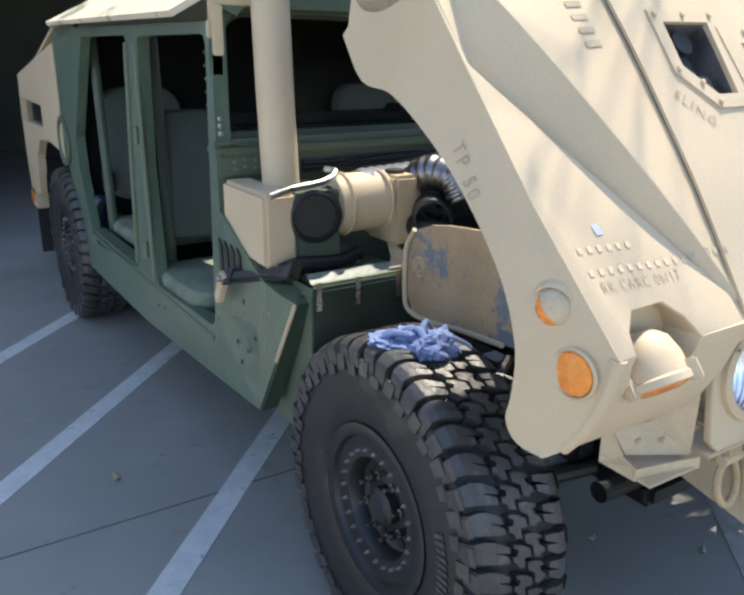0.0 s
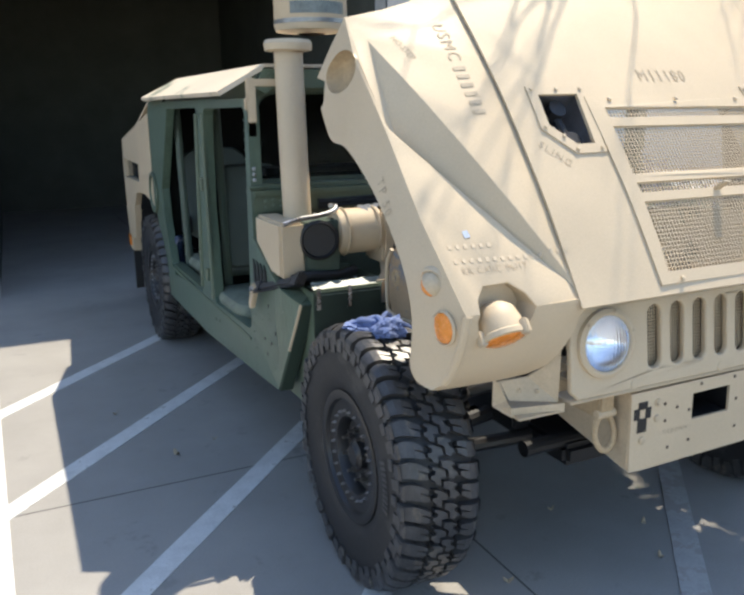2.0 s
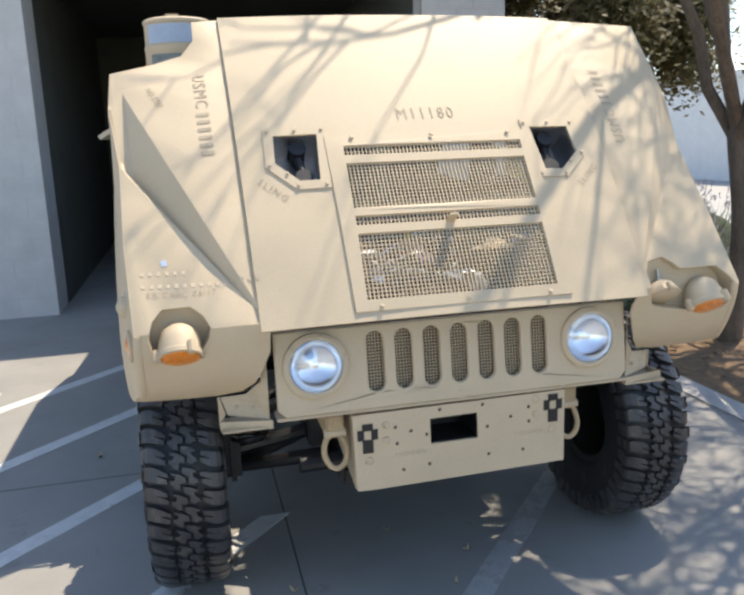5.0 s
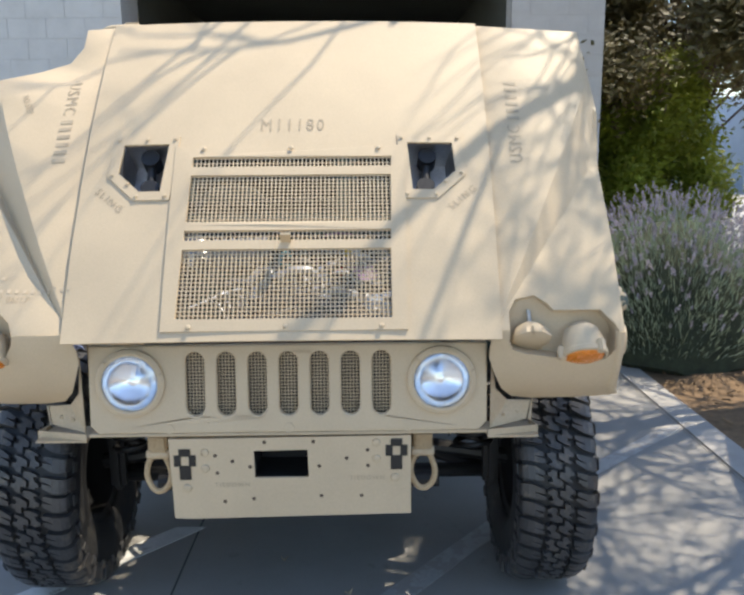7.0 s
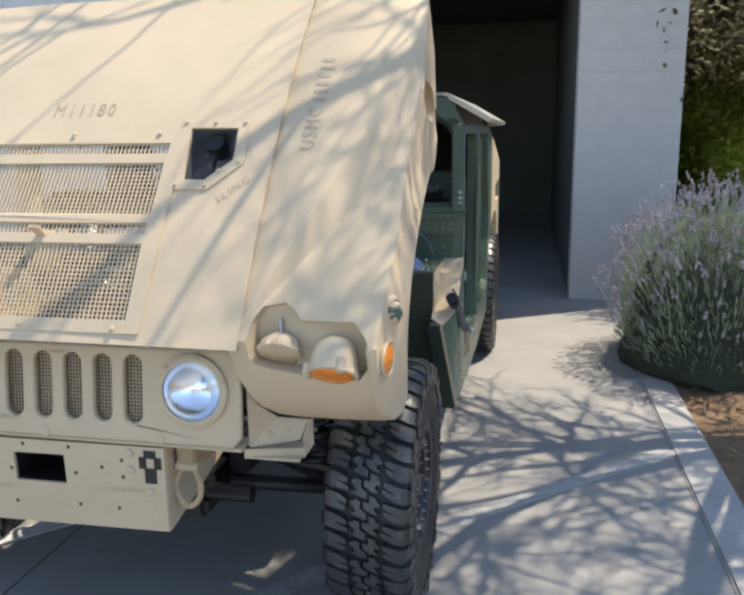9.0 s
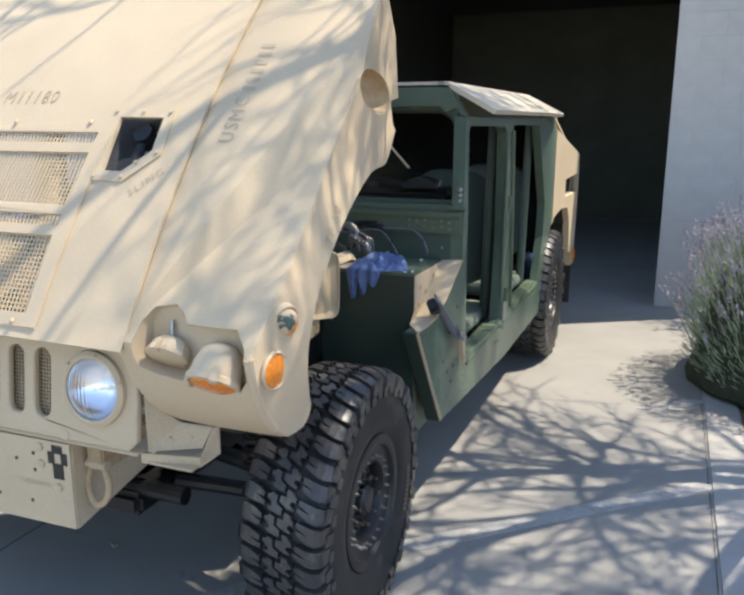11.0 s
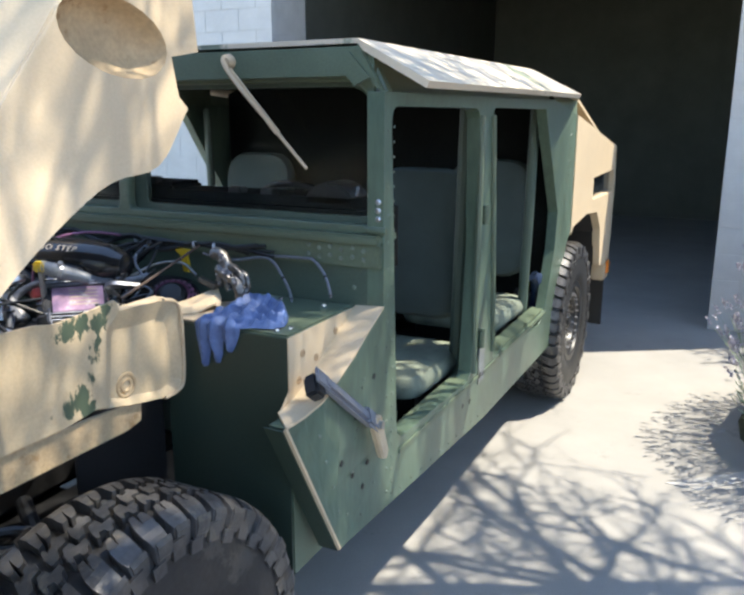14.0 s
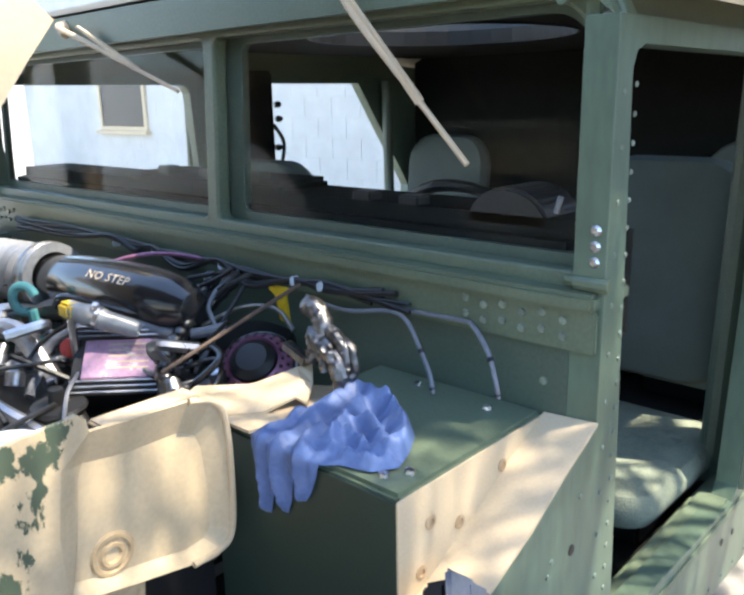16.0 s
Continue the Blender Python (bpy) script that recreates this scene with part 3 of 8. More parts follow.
def tyre_mesh():
    """A mud tyre: carcass, sidewall steps and tread blocks, axle along x, outer side at +x."""
    bm = bmesh.new()
    h = W_T / 2
    prof = [(0.228, -h + 0.035), (0.25, -h + 0.012), (0.30, -h + 0.001), (0.36, -h), (0.405, -h + 0.006), (0.428, -h + 0.014), (0.443, -h + 0.05), (0.449, 0)]
    prof = prof + [(r, -z) for r, z in prof[-2::-1]]
    lathe(bm, prof, pose(0, 0, 0, 0, 90, 0), 72)
    carcass = finish("tyre", bm, RUBBER, True)
    bm = bmesh.new()

    rng_t = random.Random(5)

    def block(poly, a0, top=R_T):
        lo, hi = [], []
        for w, a in poly:
            edge = max(0.0, abs(w) - (h - 0.055)) / 0.055
            drop = 0.022 * min(edge, 1.0) ** 2 + (0.045 * max(0.0, edge - 1) if edge > 1 else 0)
            th = a0 + a
            for out, r, ww in ((hi, top - drop, w * 0.985), (lo, 0.432 - drop * 1.3, w)):
                out.append(bm.verts.new((ww, r * math.sin(th), r * math.cos(th))))
        bm.faces.new(hi)
        for i in range(len(hi)):
            j = (i + 1) % len(hi)
            bm.faces.new((hi[i], lo[i], lo[j], hi[j]))

    n = 44
    p = 2 * math.pi / n
    hook = ((-0.006, 0.07), (-0.006, 0.36), (0.018, 0.44), (0.017, 0.78), (0.038, 0.80), (0.044, 0.66), (0.057, 0.60), (0.055, 0.43), (0.040, 0.38), (0.034, 0.18), (0.050, 0.12), (0.047, 0.02), (0.02, -0.01))
    for k in range(n):
        a = k * p
        for s in (1, -1):
            o = a + (0 if s > 0 else p * 0.5)
            jit = rng_t.uniform(-0.03, 0.03)
            # a hooked centre block, turned about on the other side, and a wide shoulder block with two fingers, each pitch
            block([(s * w, (v + jit - s * 5.0 * w) * p) for w, v in (hook if s > 0 else hook[::-1])], o)
            q = o + 0.45 * p
            far = 0.1665 if k % 2 else 0.159
            long_ = 0.064 if k % 2 else 0.072
            for w0, w1, lo0, hi0, lo1, hi1 in ((long_, 0.092, 0.16, 0.38, 0.06, 0.39), (0.069, 0.092, 0.52, 0.76, 0.46, 0.83), (0.092, 0.110, 0.06, 0.39, 0.02, 0.42), (0.092, 0.110, 0.46, 0.83, 0.44, 0.85),
                                               (0.110, 0.136, 0.02, 0.85, 0.0, 0.84), (0.136, 0.152, 0.0, 0.84, 0.02, 0.82), (0.152, far, 0.02, 0.82, 0.05, 0.78)):
                block([(s * w, (f * 0.88 + jit - s * 5.0 * (min(w, 0.125) - 0.11)) * p) for w, f in ((w0, lo0), (w1, lo1), (w1, hi1), (w0, hi0))], q)
            # the block runs on down the sidewall
            vs = []
            for r, w in ((0.452, far - 0.002), (0.44, far + 0.003), (0.412, far + 0.001), (0.40, h - 0.002)):
                vs.append([bm.verts.new((s * w, r * math.sin(q + (f + jit) * p), r * math.cos(q + (f + jit) * p))) for f in (0.04, 0.71)])
            for va, vb in zip(vs, vs[1:]):
                bm.faces.new((va[0], va[1], vb[1], vb[0]))
            for e in (0, 1):
                inner = bm.verts.new((s * (h - 0.012), 0.42 * math.sin(q + ((0.04, 0.71)[e] + jit) * p), 0.42 * math.cos(q + ((0.04, 0.71)[e] + jit) * p)))
                for va, vb in zip(vs, vs[1:]):
                    bm.faces.new((va[e], vb[e], inner))
    # raised sidewall panels
    p, n = p * 2, n // 2
    for s in (1, -1):
        for k in range(n):
            a0 = k * p
            for r0, r1, f0, f1 in ((0.385, 0.425, 0.1, 0.42), (0.375, 0.405, 0.58, 0.9)):
                vs = []
                for x in (h - 0.001, h + 0.006):
                    for r, f in ((r0, f0), (r1, f0), (r1, f1), (r0, f1)):
                        xx = x - (0.004 if r > 0.41 else 0)
                        vs.append(bm.verts.new((s * xx, r * math.sin(a0 + f * p), r * math.cos(a0 + f * p))))
                bm.faces.new(vs[4:8])
                for i in range(4):
                    j = (i + 1) % 4
                    bm.faces.new((vs[i], vs[j], vs[4 + j], vs[4 + i]))
    # lettering on the sidewall as plain bars
    for k in range(10):
        th = 1.9 + k * 0.055
        vs = [bm.verts.new((h + 0.004, r * math.sin(th + d), r * math.cos(th + d))) for r, d in ((0.31, 0), (0.345, 0), (0.345, 0.035), (0.31, 0.035))]
        bm.faces.new(vs)
    return carcass, finish("tread", bm, TREAD_RUBBER)


def rim_mesh():
    bm = bmesh.new()
    h = W_T / 2
    prof = [(0.236, -0.12), (0.205, -0.11), (0.205, h - 0.05), (0.236, h - 0.036), (0.238, h - 0.014), (0.222, h - 0.010), (0.205, h - 0.014), (0.198, h - 0.030), (0.180, h - 0.034), (0.142, h - 0.034), (0.137, h - 0.044), (0.130, h - 0.085), (0.112, h - 0.094), (0.075, h - 0.086), (0.056, h - 0.082), (0.052, h - 0.050), (0.042, h - 0.043), (0.036, h - 0.034), (0.0, h - 0.032)]
    lathe(bm, prof, pose(0, 0, 0, 0, 90, 0), 48)
    for k in range(8):
        th = 2 * math.pi * k / 8
        lathe(bm, [(0.016, -0.004), (0.016, 0.002), (0, 0.002)], towards((h - 0.09, 0.112 * math.sin(th + 0.2), 0.112 * math.cos(th + 0.2)), (1, 0, 0)), 10)
    return finish("rim", bm, RIM, True)


def bolts_mesh(n, radius, x, size, length):
    bm = bmesh.new()
    for k in range(n):
        th = 2 * math.pi * (k + 0.5) / n
        lathe(bm, [(size, 0), (size, length), (size * 0.55, length + 0.001), (size * 0.5, length * 1.8), (0, length * 1.8)], towards((x, radius * math.sin(th), radius * math.cos(th)), (1, 0, 0)), 6)
    return finish("bolts", bm, ALU if n > 10 else DARK_STEEL)


(TYRE, TREAD), RIMM = tyre_mesh(), rim_mesh()
RING_BOLTS, LUGS = bolts_mesh(24, 0.161, W_T / 2 - 0.034, 0.0055, 0.010), bolts_mesh(8, 0.086, W_T / 2 - 0.088, 0.012, 0.032)
for side in (1, -1):
    for y in (AXLE_F, AXLE_R):
        w = new("wheel", TYRE)
        w.parent = truck
        w.matrix_parent_inverse = Matrix.Translation(-truck.location)
        w.matrix_basis = pose(side * (WHEEL_X if y < 2 else 1.0), y, WHEEL_Z * (0.955 if side > 0 and y < 2 else 1.0), random.uniform(0, 360) if side > 0 else 40, 0, 0 if side > 0 else 180) @ Matrix.Diagonal((0.83, *[0.955 if side > 0 and y < 2 else 1.0] * 2, 1))
        tagged(w, "black mud-terrain tyre on a bolted black wheel")
        for nm, me, kd in (("tread", TREAD, "stuff"), ("rim", RIMM, ""), ("rim_bolt", RING_BOLTS, "stuff"), ("wheel_nut", LUGS, "stuff")):
            o = tagged(new(nm, me), kind=kd)
            o.parent = w

# ---- hood, hinged at the front and raised ----
PROFILE = ((-0.06, 1.118), (-0.045, 1.142), (0.085, 1.352), (0.19, 1.50), (0.292, 1.637), (0.40, 1.768), (0.553, 1.937), (0.735, 2.118))
PROFILE = tuple((p.y, p.z) for p in curve_pts([(0, y, z) for y, z in PROFILE[:2]], 1) + curve_pts([(0, y, z) for y, z in PROFILE[1:]], 4)[1:])
LEN = [0.0]
for a, b in zip(PROFILE, PROFILE[1:]):
    LEN.append(LEN[-1] + math.dist(a, b))


def on_hood(u, s, lift=0.0):
    """The place on the hood's top at u across and s up along its curve."""
    i = max(k for k in range(len(LEN) - 1) if LEN[k] <= s or k == 0)
    (y0, z0), (y1, z1) = PROFILE[i], PROFILE[i + 1]
    f = (s - LEN[i]) / (LEN[i + 1] - LEN[i])
    d = Vector((0, y1 - y0, z1 - z0)).normalized()
    nrm = Vector((0, -d.z, d.y))
    crown = 0.012 * (1 - (u / 0.66) ** 2) if abs(u) < 0.66 else 0.0
    return Vector((u, y0 + (y1 - y0) * f, z0 + (z1 - z0) * f)) + nrm * (lift + crown)


def up_to(z):
    """How far up the hood's curve the height z lies."""
    for i in range(len(PROFILE) - 1):
        if PROFILE[i][1] <= z <= PROFILE[i + 1][1]:
            return LEN[i] + (LEN[i + 1] - LEN[i]) * (z - PROFILE[i][1]) / (PROFILE[i + 1][1] - PROFILE[i][1])
    return LEN[-1]


HOOD_N = Vector((0, -0.80, 0.60))
S0, S1 = 0.0, LEN[-1]
sa, sb, sc, sd, se, sf = (up_to(z) for z in (1.175, 1.363, 1.388, 1.416, 1.440, 1.578))
sg, sh = up_to(1.604), up_to(1.634)
openings = [[(-0.312, sa), (0.322, sa), (0.322, sb), (-0.307, sb)], [(-0.306, sc), (0.324, sc), (0.324, sd), (-0.306, sd)],
            [(-0.305, se), (0.326, se), (0.328, sf), (-0.303, sf)], [(-0.303, sg), (0.330, sg), (0.332, sh), (-0.302, sh)]]


def sling_loop(side, grow=0.0):
    g = grow
    base = [(0.384 - g, up_to(1.678) + g), (0.53 + g, up_to(1.678) + g), (0.535 + g, up_to(1.590) - g * 0.4), (0.462 + g * 0.4, up_to(1.533) - g), (0.396 - g, up_to(1.533) - g)]
    return [(side * u, s) for u, s in base]


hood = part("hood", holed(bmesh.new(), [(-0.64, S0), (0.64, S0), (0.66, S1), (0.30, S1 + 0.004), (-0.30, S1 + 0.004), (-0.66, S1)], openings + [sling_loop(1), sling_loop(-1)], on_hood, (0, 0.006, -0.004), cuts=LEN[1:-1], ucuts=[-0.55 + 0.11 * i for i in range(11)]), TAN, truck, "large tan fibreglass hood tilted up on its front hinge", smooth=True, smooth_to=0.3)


# underside faces are black so the shaded underside reflects dark in the windscreen
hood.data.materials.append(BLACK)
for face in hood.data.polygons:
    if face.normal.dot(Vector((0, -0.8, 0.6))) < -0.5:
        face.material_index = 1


def half_points(s):
    """The main corners of one fender half of the hood; s is the side."""
    g = {"nose": (0.617, -0.046, 1.142), "nose_low": (0.62, -0.058, 1.118), "a_top": (0.658, 0.735, 2.118), "rear_top": (1.035, 0.725, 2.085), "p1": (1.043, 0.588, 1.913),
         "p3": (1.025, 0.367, 1.603), "kink": (1.020, 0.160, 1.363), "f": (1.000, -0.046, 1.136), "f_low": (1.005, 0.03, 0.935)}
    return {k: Vector((s * x, y, z)) for k, (x, y, z) in g.items()}


for s in (1, -1):
    g = half_points(s)
    bm = bmesh.new()
    hood_y = lambda z: float(np.interp(z, [q[1] for q in PROFILE], [q[0] for q in PROFILE]))
    ridge = [g["nose"].lerp(g["p1"], i / 10) for i in range(11)]
    for i, p in enumerate(ridge):
        p.y = hood_y(p.z) + 0.006 + 0.05 * (i / 10) ** 2
    # side panel next to the centre: from the ridge to the edge of the hollow
    n = 10
    if s > 0:
        outer = ridge + [g["p1"].lerp(g["rear_top"], 0.5), g["rear_top"]]
        inner = [g["nose"].lerp(g["a_top"], i / (n + 2)) for i in range(n + 3)]
    else:
        outer = list(ridge)
        notch = [Vector((-0.90, 0.625, 1.945)), Vector((-0.80, 0.635, 1.975)), Vector((-0.755, 0.655, 2.03)), Vector((-0.755, 0.71, 2.10))]
        outer += notch
        inner = [g["nose"].lerp(g["a_top"], i / (n + 4)) for i in range(n + 5)]
    for i, p in enumerate(inner):
        q = (p - g["nose"]).length
        w = on_hood(abs(p.x), min(S1, LEN[1] + q * (S1 - LEN[1]) / (g["a_top"] - g["nose"]).length))
        inner[i] = Vector((s * (0.62 + 0.04 * i / (len(inner) - 1)), w.y + 0.008, w.z - 0.006))
    vi, vo = [bm.verts.new(p) for p in inner], [bm.verts.new(p) for p in outer]
    for i in range(len(vi) - 1):
        if (vi[i].co - vo[i].co).length < 1e-4:
            bm.faces.new((vi[i], vi[i + 1], vo[i + 1]))
        else:
            bm.faces.new((vi[i], vi[i + 1], vo[i + 1], vo[i]))
    # the sunken facet beside it, deepest along its foot
    top = [vo[i] for i in range(n + 1)]
    foot_line = [g["nose"].lerp(g["p3"], i / n) for i in range(n + 1)]
    lowv = [vo[0]] + [bm.verts.new(p) for p in foot_line[1:]]
    valley = [None]
    for i in range(1, n + 1):
        f = i / n
        valley.append(bm.verts.new(foot_line[i].lerp(top[i].co, 0.10) + Vector((0, 0.8, -0.6)) * (0.050 if s < 0 else 0.010) * f * (1 - f ** 14)))
    for upper, lower in ((top, valley), (valley, lowv)):
        for i in range(n):
            if i == 0:
                bm.faces.new((top[0], upper[1], lower[1]))
            else:
                bm.faces.new((upper[i], upper[i + 1], lower[i + 1], lower[i]))
    # fender slope: one flat face, cut out round the lamps
    kink, f = bm.verts.new(g["kink"]), bm.verts.new(g["f"])
    edge = [bm.verts.new(g["p3"].lerp(g["kink"], t)) for t in (0.34, 0.67)] + [kink]
    if s > 0:
        cut = [(0.984, 1.1362), (0.975, 1.155), (0.940, 1.190), (0.80, 1.190), (0.782, 1.209), (0.748, 1.229), (0.690, 1.219), (0.667, 1.187), (0.664, 1.1412)]
    else:
        cut = [(0.958, 1.1367), (0.948, 1.168), (0.918, 1.196), (0.838, 1.198), (0.802, 1.172), (0.784, 1.1393)]
    flat = (g["kink"] - g["nose"]).cross(g["f"] - g["nose"])
    cut = [(x, g["nose"].y - (flat.x * (s * x - g["nose"].x) + flat.z * (z - g["nose"].z)) / flat.y, z) for x, z in cut]
    bm.faces.new([lowv[n]] + edge + [f] + [bm.verts.new((s * x, y, z)) for x, y, z in cut] + lowv[:n])
    bmesh.ops.remove_doubles(bm, verts=bm.verts, dist=0.0004)
    fend = part("fender", bm, TAN, hood, smooth=True, smooth_to=0.22)
    if sum(p.normal.dot(Vector((0, -0.8, 0.6))) * p.area for p in fend.data.polygons) < 0:
        fend.data.flip_normals()
    md = fend.modifiers.new("thick", "SOLIDIFY")
    md.thickness, md.offset = 0.008, -1
    bv = fend.modifiers.new("edge", "BEVEL")
    bv.width, bv.segments, bv.limit_method, bv.angle_limit = 0.008, 2, "ANGLE", radians(25)
    # front of the fender below the slope, with the lamp recess
    front_y = lambda z: float(np.interp(z, (0.88, 0.90, 0.93, 0.97, 1.02, 1.08, 1.14, 1.20), (0.112, 0.082, 0.045, 0.015, -0.012, -0.034, -0.046, -0.046)))
    # side of the fender, from its outer front edge to the wheel-arch edge, with the latch scoop
    rear_edge = [(1.058, 0.735, 1.670), (1.055, 0.725, 1.735), (1.052, 0.80, 1.748)] + ([(1.045, 0.79, 1.93), (1.035, 0.725, 2.085), (1.039, 0.66, 2.0)] if s > 0 else [(1.048, 0.70, 1.83)])
    arch = [(1.060, 0.755, 1.650), (1.062, 0.672, 1.556), (1.062, 0.56, 1.535), (1.06, 0.455, 1.478), (1.058, 0.35, 1.40), (1.056, 0.25, 1.30), (1.055, 0.178, 1.20), (1.055, 0.142, 1.10), (1.054, 0.146, 1.01), (1.052, 0.158, 0.955), (1.045, 0.13, 0.915), (1.03, front_y(0.905), 0.905)]
    arch = [tuple(v) for v in curve_pts(arch, 4)]
    low_edge = [(1.01, 0.93), (1.006, 0.97), (1.003, 1.02), (1.002, 1.08)]
    front_edge = [(u, front_y(v), v) for u, v in low_edge] + [(abs(p.x), p.y, p.z) for p in (g["f"], g["kink"].lerp(g["f"], 0.75), g["kink"].lerp(g["f"], 0.4), g["kink"], g["p3"].lerp(g["kink"], 0.67), g["p3"].lerp(g["kink"], 0.34), g["p3"], ridge[10])]
    knots = rear_edge[::-1] + arch + front_edge

    def side_x(y, z):
        total, weight = 0.0, 0.0
        for kx, ky, kz in knots:
            d2 = (ky - y) ** 2 + (kz - z) ** 2
            if d2 < 1e-9:
                return kx
            total, weight = total + kx / d2 ** 1.5, weight + 1 / d2 ** 1.5
        return total / weight

    scoop = [(0.602 + 0.112 * math.cos(t) + 0.008 * math.sin(t), 1.757 + 0.060 * math.sin(t) - 0.018 * math.cos(t)) for t in [2 * math.pi * k / 24 for k in range(24)]]
    bm = holed(bmesh.new(), [(y, z) for _, y, z in knots], [scoop], lambda u, v: (s * side_x(u, v), u, v), (-s * 0.008, 0, 0))
    part("fender_side", bm, TAN, hood, smooth=True, smooth_to=0.35)
    edge_line = [(s * (x - 0.009), y + 0.010, z) for x, y, z in front_edge[:5]]
    part("fender_edge", tube(bmesh.new(), curve_pts(edge_line, 4), 0.0145, 10), TAN, hood, smooth=True)
    bm = bmesh.new()
    rings = []
    for k, (grow, deep) in enumerate(((1.0, 0.0), (0.93, 0.02), (0.78, 0.038), (0.5, 0.048), (0.2, 0.05))):
        rings.append([bm.verts.new((s * (side_x(0.602 + (y - 0.602) * 1.0, 1.757 + (z - 1.757)) - deep), 0.602 + (y - 0.602) * grow, 1.757 + (z - 1.757) * grow)) for y, z in scoop])
    for ra, rb in zip(rings, rings[1:]):
        for k in range(24):
            bm.faces.new((ra[k], ra[(k + 1) % 24], rb[(k + 1) % 24], rb[k]))
    bm.faces.new(rings[-1])
    # the brown stands in for shade inside the scoop
    part("latch_scoop", bm, TAN_STAIN_SHADE, hood, "hollow for the hood latch, browned for its shade", smooth=True)
    if s > 0:
        foot = [(0.664, 1.10), (0.675, 1.078), (0.72, 1.064), (0.86, 1.042), (0.955, 1.042), (0.980, 1.075), (0.990, 1.115)]
    else:
        foot = [(0.790, 1.11), (0.815, 1.07), (0.86, 1.050), (0.92, 1.050), (0.952, 1.075), (0.962, 1.115)]
    outer2 = [(0.617, 1.142), (abs(cut[-1][0]), cut[-1][2]), *foot, (cut[0][0], cut[0][2]), (1.000, 1.136), (1.002, 1.08), (1.003, 1.02), (1.006, 0.97), (1.01, 0.93), (1.03, 0.905), (1.0, 0.896), (0.95, 0.891), (0.88, 0.886), (0.77, 0.884), (0.70, 0.897), (0.66, 0.935), (0.635, 0.985), (0.612, 1.045), (0.612, 1.11)]
    fx = lambda u, v: (s * u, front_y(v) + 0.02 * max(0.0, (0.70 - u) / 0.09) ** 2 * (1 if v < 1.1 else 0), v)
    bm = holed(bmesh.new(), outer2, [], fx, (0, 0.006, 0), cuts=(0.93, 0.97, 1.02, 1.08, 1.14))
    part("fender_front", bm, TAN, hood, smooth=True)
    bm = bmesh.new()
    rim_ = cut + [(u, front_y(v), v) for u, v in foot]
    mid_x = (cut[0][0] + cut[-1][0]) / 2
    rv = [bm.verts.new((s * x, y, z)) for x, y, z in rim_]
    back = [bm.verts.new((s * (mid_x + (x - mid_x) * 0.95), max(y + 0.015, 0.034), 1.12 + (z - 1.12) * 0.93)) for x, y, z in rim_]
    for i in range(len(rv)):
        j = (i + 1) % len(rv)
        bm.faces.new((rv[i], rv[j], back[j], back[i]))
    bm.faces.new(back)
    part("lamp_recess", bm, TAN, hood, smooth=True)



def settle(ob, normal):
    """Lays a thin marking onto the hood's sheet metal."""
    tagged(ob, kind="stuff")
    nrm = Vector(normal).normalized()
    bpy.context.view_layer.update()
    graph = bpy.context.evaluated_depsgraph_get()
    sheets = [hood] + [o for o in hood.children if o.name.startswith("fender")]
    for v in ob.data.vertices:
        best = None
        for o in sheets:
            ok, where, _, _ = o.ray_cast(v.co + nrm * 0.06, -nrm, distance=0.14, depsgraph=graph)
            if ok and (best is None or where.dot(nrm) > best.dot(nrm)):
                best = where
        if best is not None:
            v.co = best + nrm * 0.0018
    return ob


# hood underside ribs and rear lip
bm = bmesh.new()
tube(bm, [on_hood(u, S1 - 0.01, -0.02) for u in (-0.64, -0.3, 0, 0.3, 0.64)], 0.014, 8)
part("rear_lip", bm, TAN, hood)
for u in (-0.6, 0.6):
    bm = bmesh.new()
    prism(bm, [on_hood(u, 0.1, -0.012), on_hood(u, S1 - 0.05, -0.012), on_hood(u, S1 - 0.05, -0.05), on_hood(u, 0.1, -0.06)], (0.02, 0, 0))
    part("inner_rib", bm, TAN, hood)
# mesh frame with screws
fs0, fs1 = up_to(1.143), up_to(1.668)
bm = holed(bmesh.new(), [(-0.352, fs0), (0.366, fs0), (0.378, fs1), (-0.362, fs1)], openings, lambda u, v: on_hood(u, v, 0.006), (0, 0.004, -0.003), cuts=[q for q in LEN[1:-1] if fs0 < q < fs1])
grille_frame = part("screen_frame", bm, TAN, hood, "raised tan frame with three wire screens")
bm = bmesh.new()
for u0, u1, q in ((-0.27, 0.29, fs0 + 0.012), (-0.27, 0.29, fs1 - 0.012)):
    for i in range(3):
        p = on_hood(u0 + (u1 - u0) * i / 2, q, 0.008)
        lathe(bm, [(0.008, 0), (0.007, 0.003), (0.003, 0.0045), (0, 0.0045)], towards(p, HOOD_N), 10)
part("frame_screws", bm, TAN, grille_frame, kind="stuff")


def screen(u0, u1, v0, v1, step, r, at_, parent, mat, label=""):
    """Woven wire: square bars crossing at step."""
    bm = bmesh.new()
    nu, nv = max(1, int((u1 - u0) / step)), max(1, int((v1 - v0) / step))
    for i in range(nu + 1):
        u = u0 + (u1 - u0) * i / nu
        tube(bm, [at_(u, v0), at_(u, (v0 + v1) / 2), at_(u, v1)], r, 4, False)
    for j in range(nv + 1):
        v = v0 + (v1 - v0) * j / nv
        tube(bm, [at_(u0, v), at_(u1, v)], r, 4, False)
    return part("wire_screen", bm, mat, parent, label)


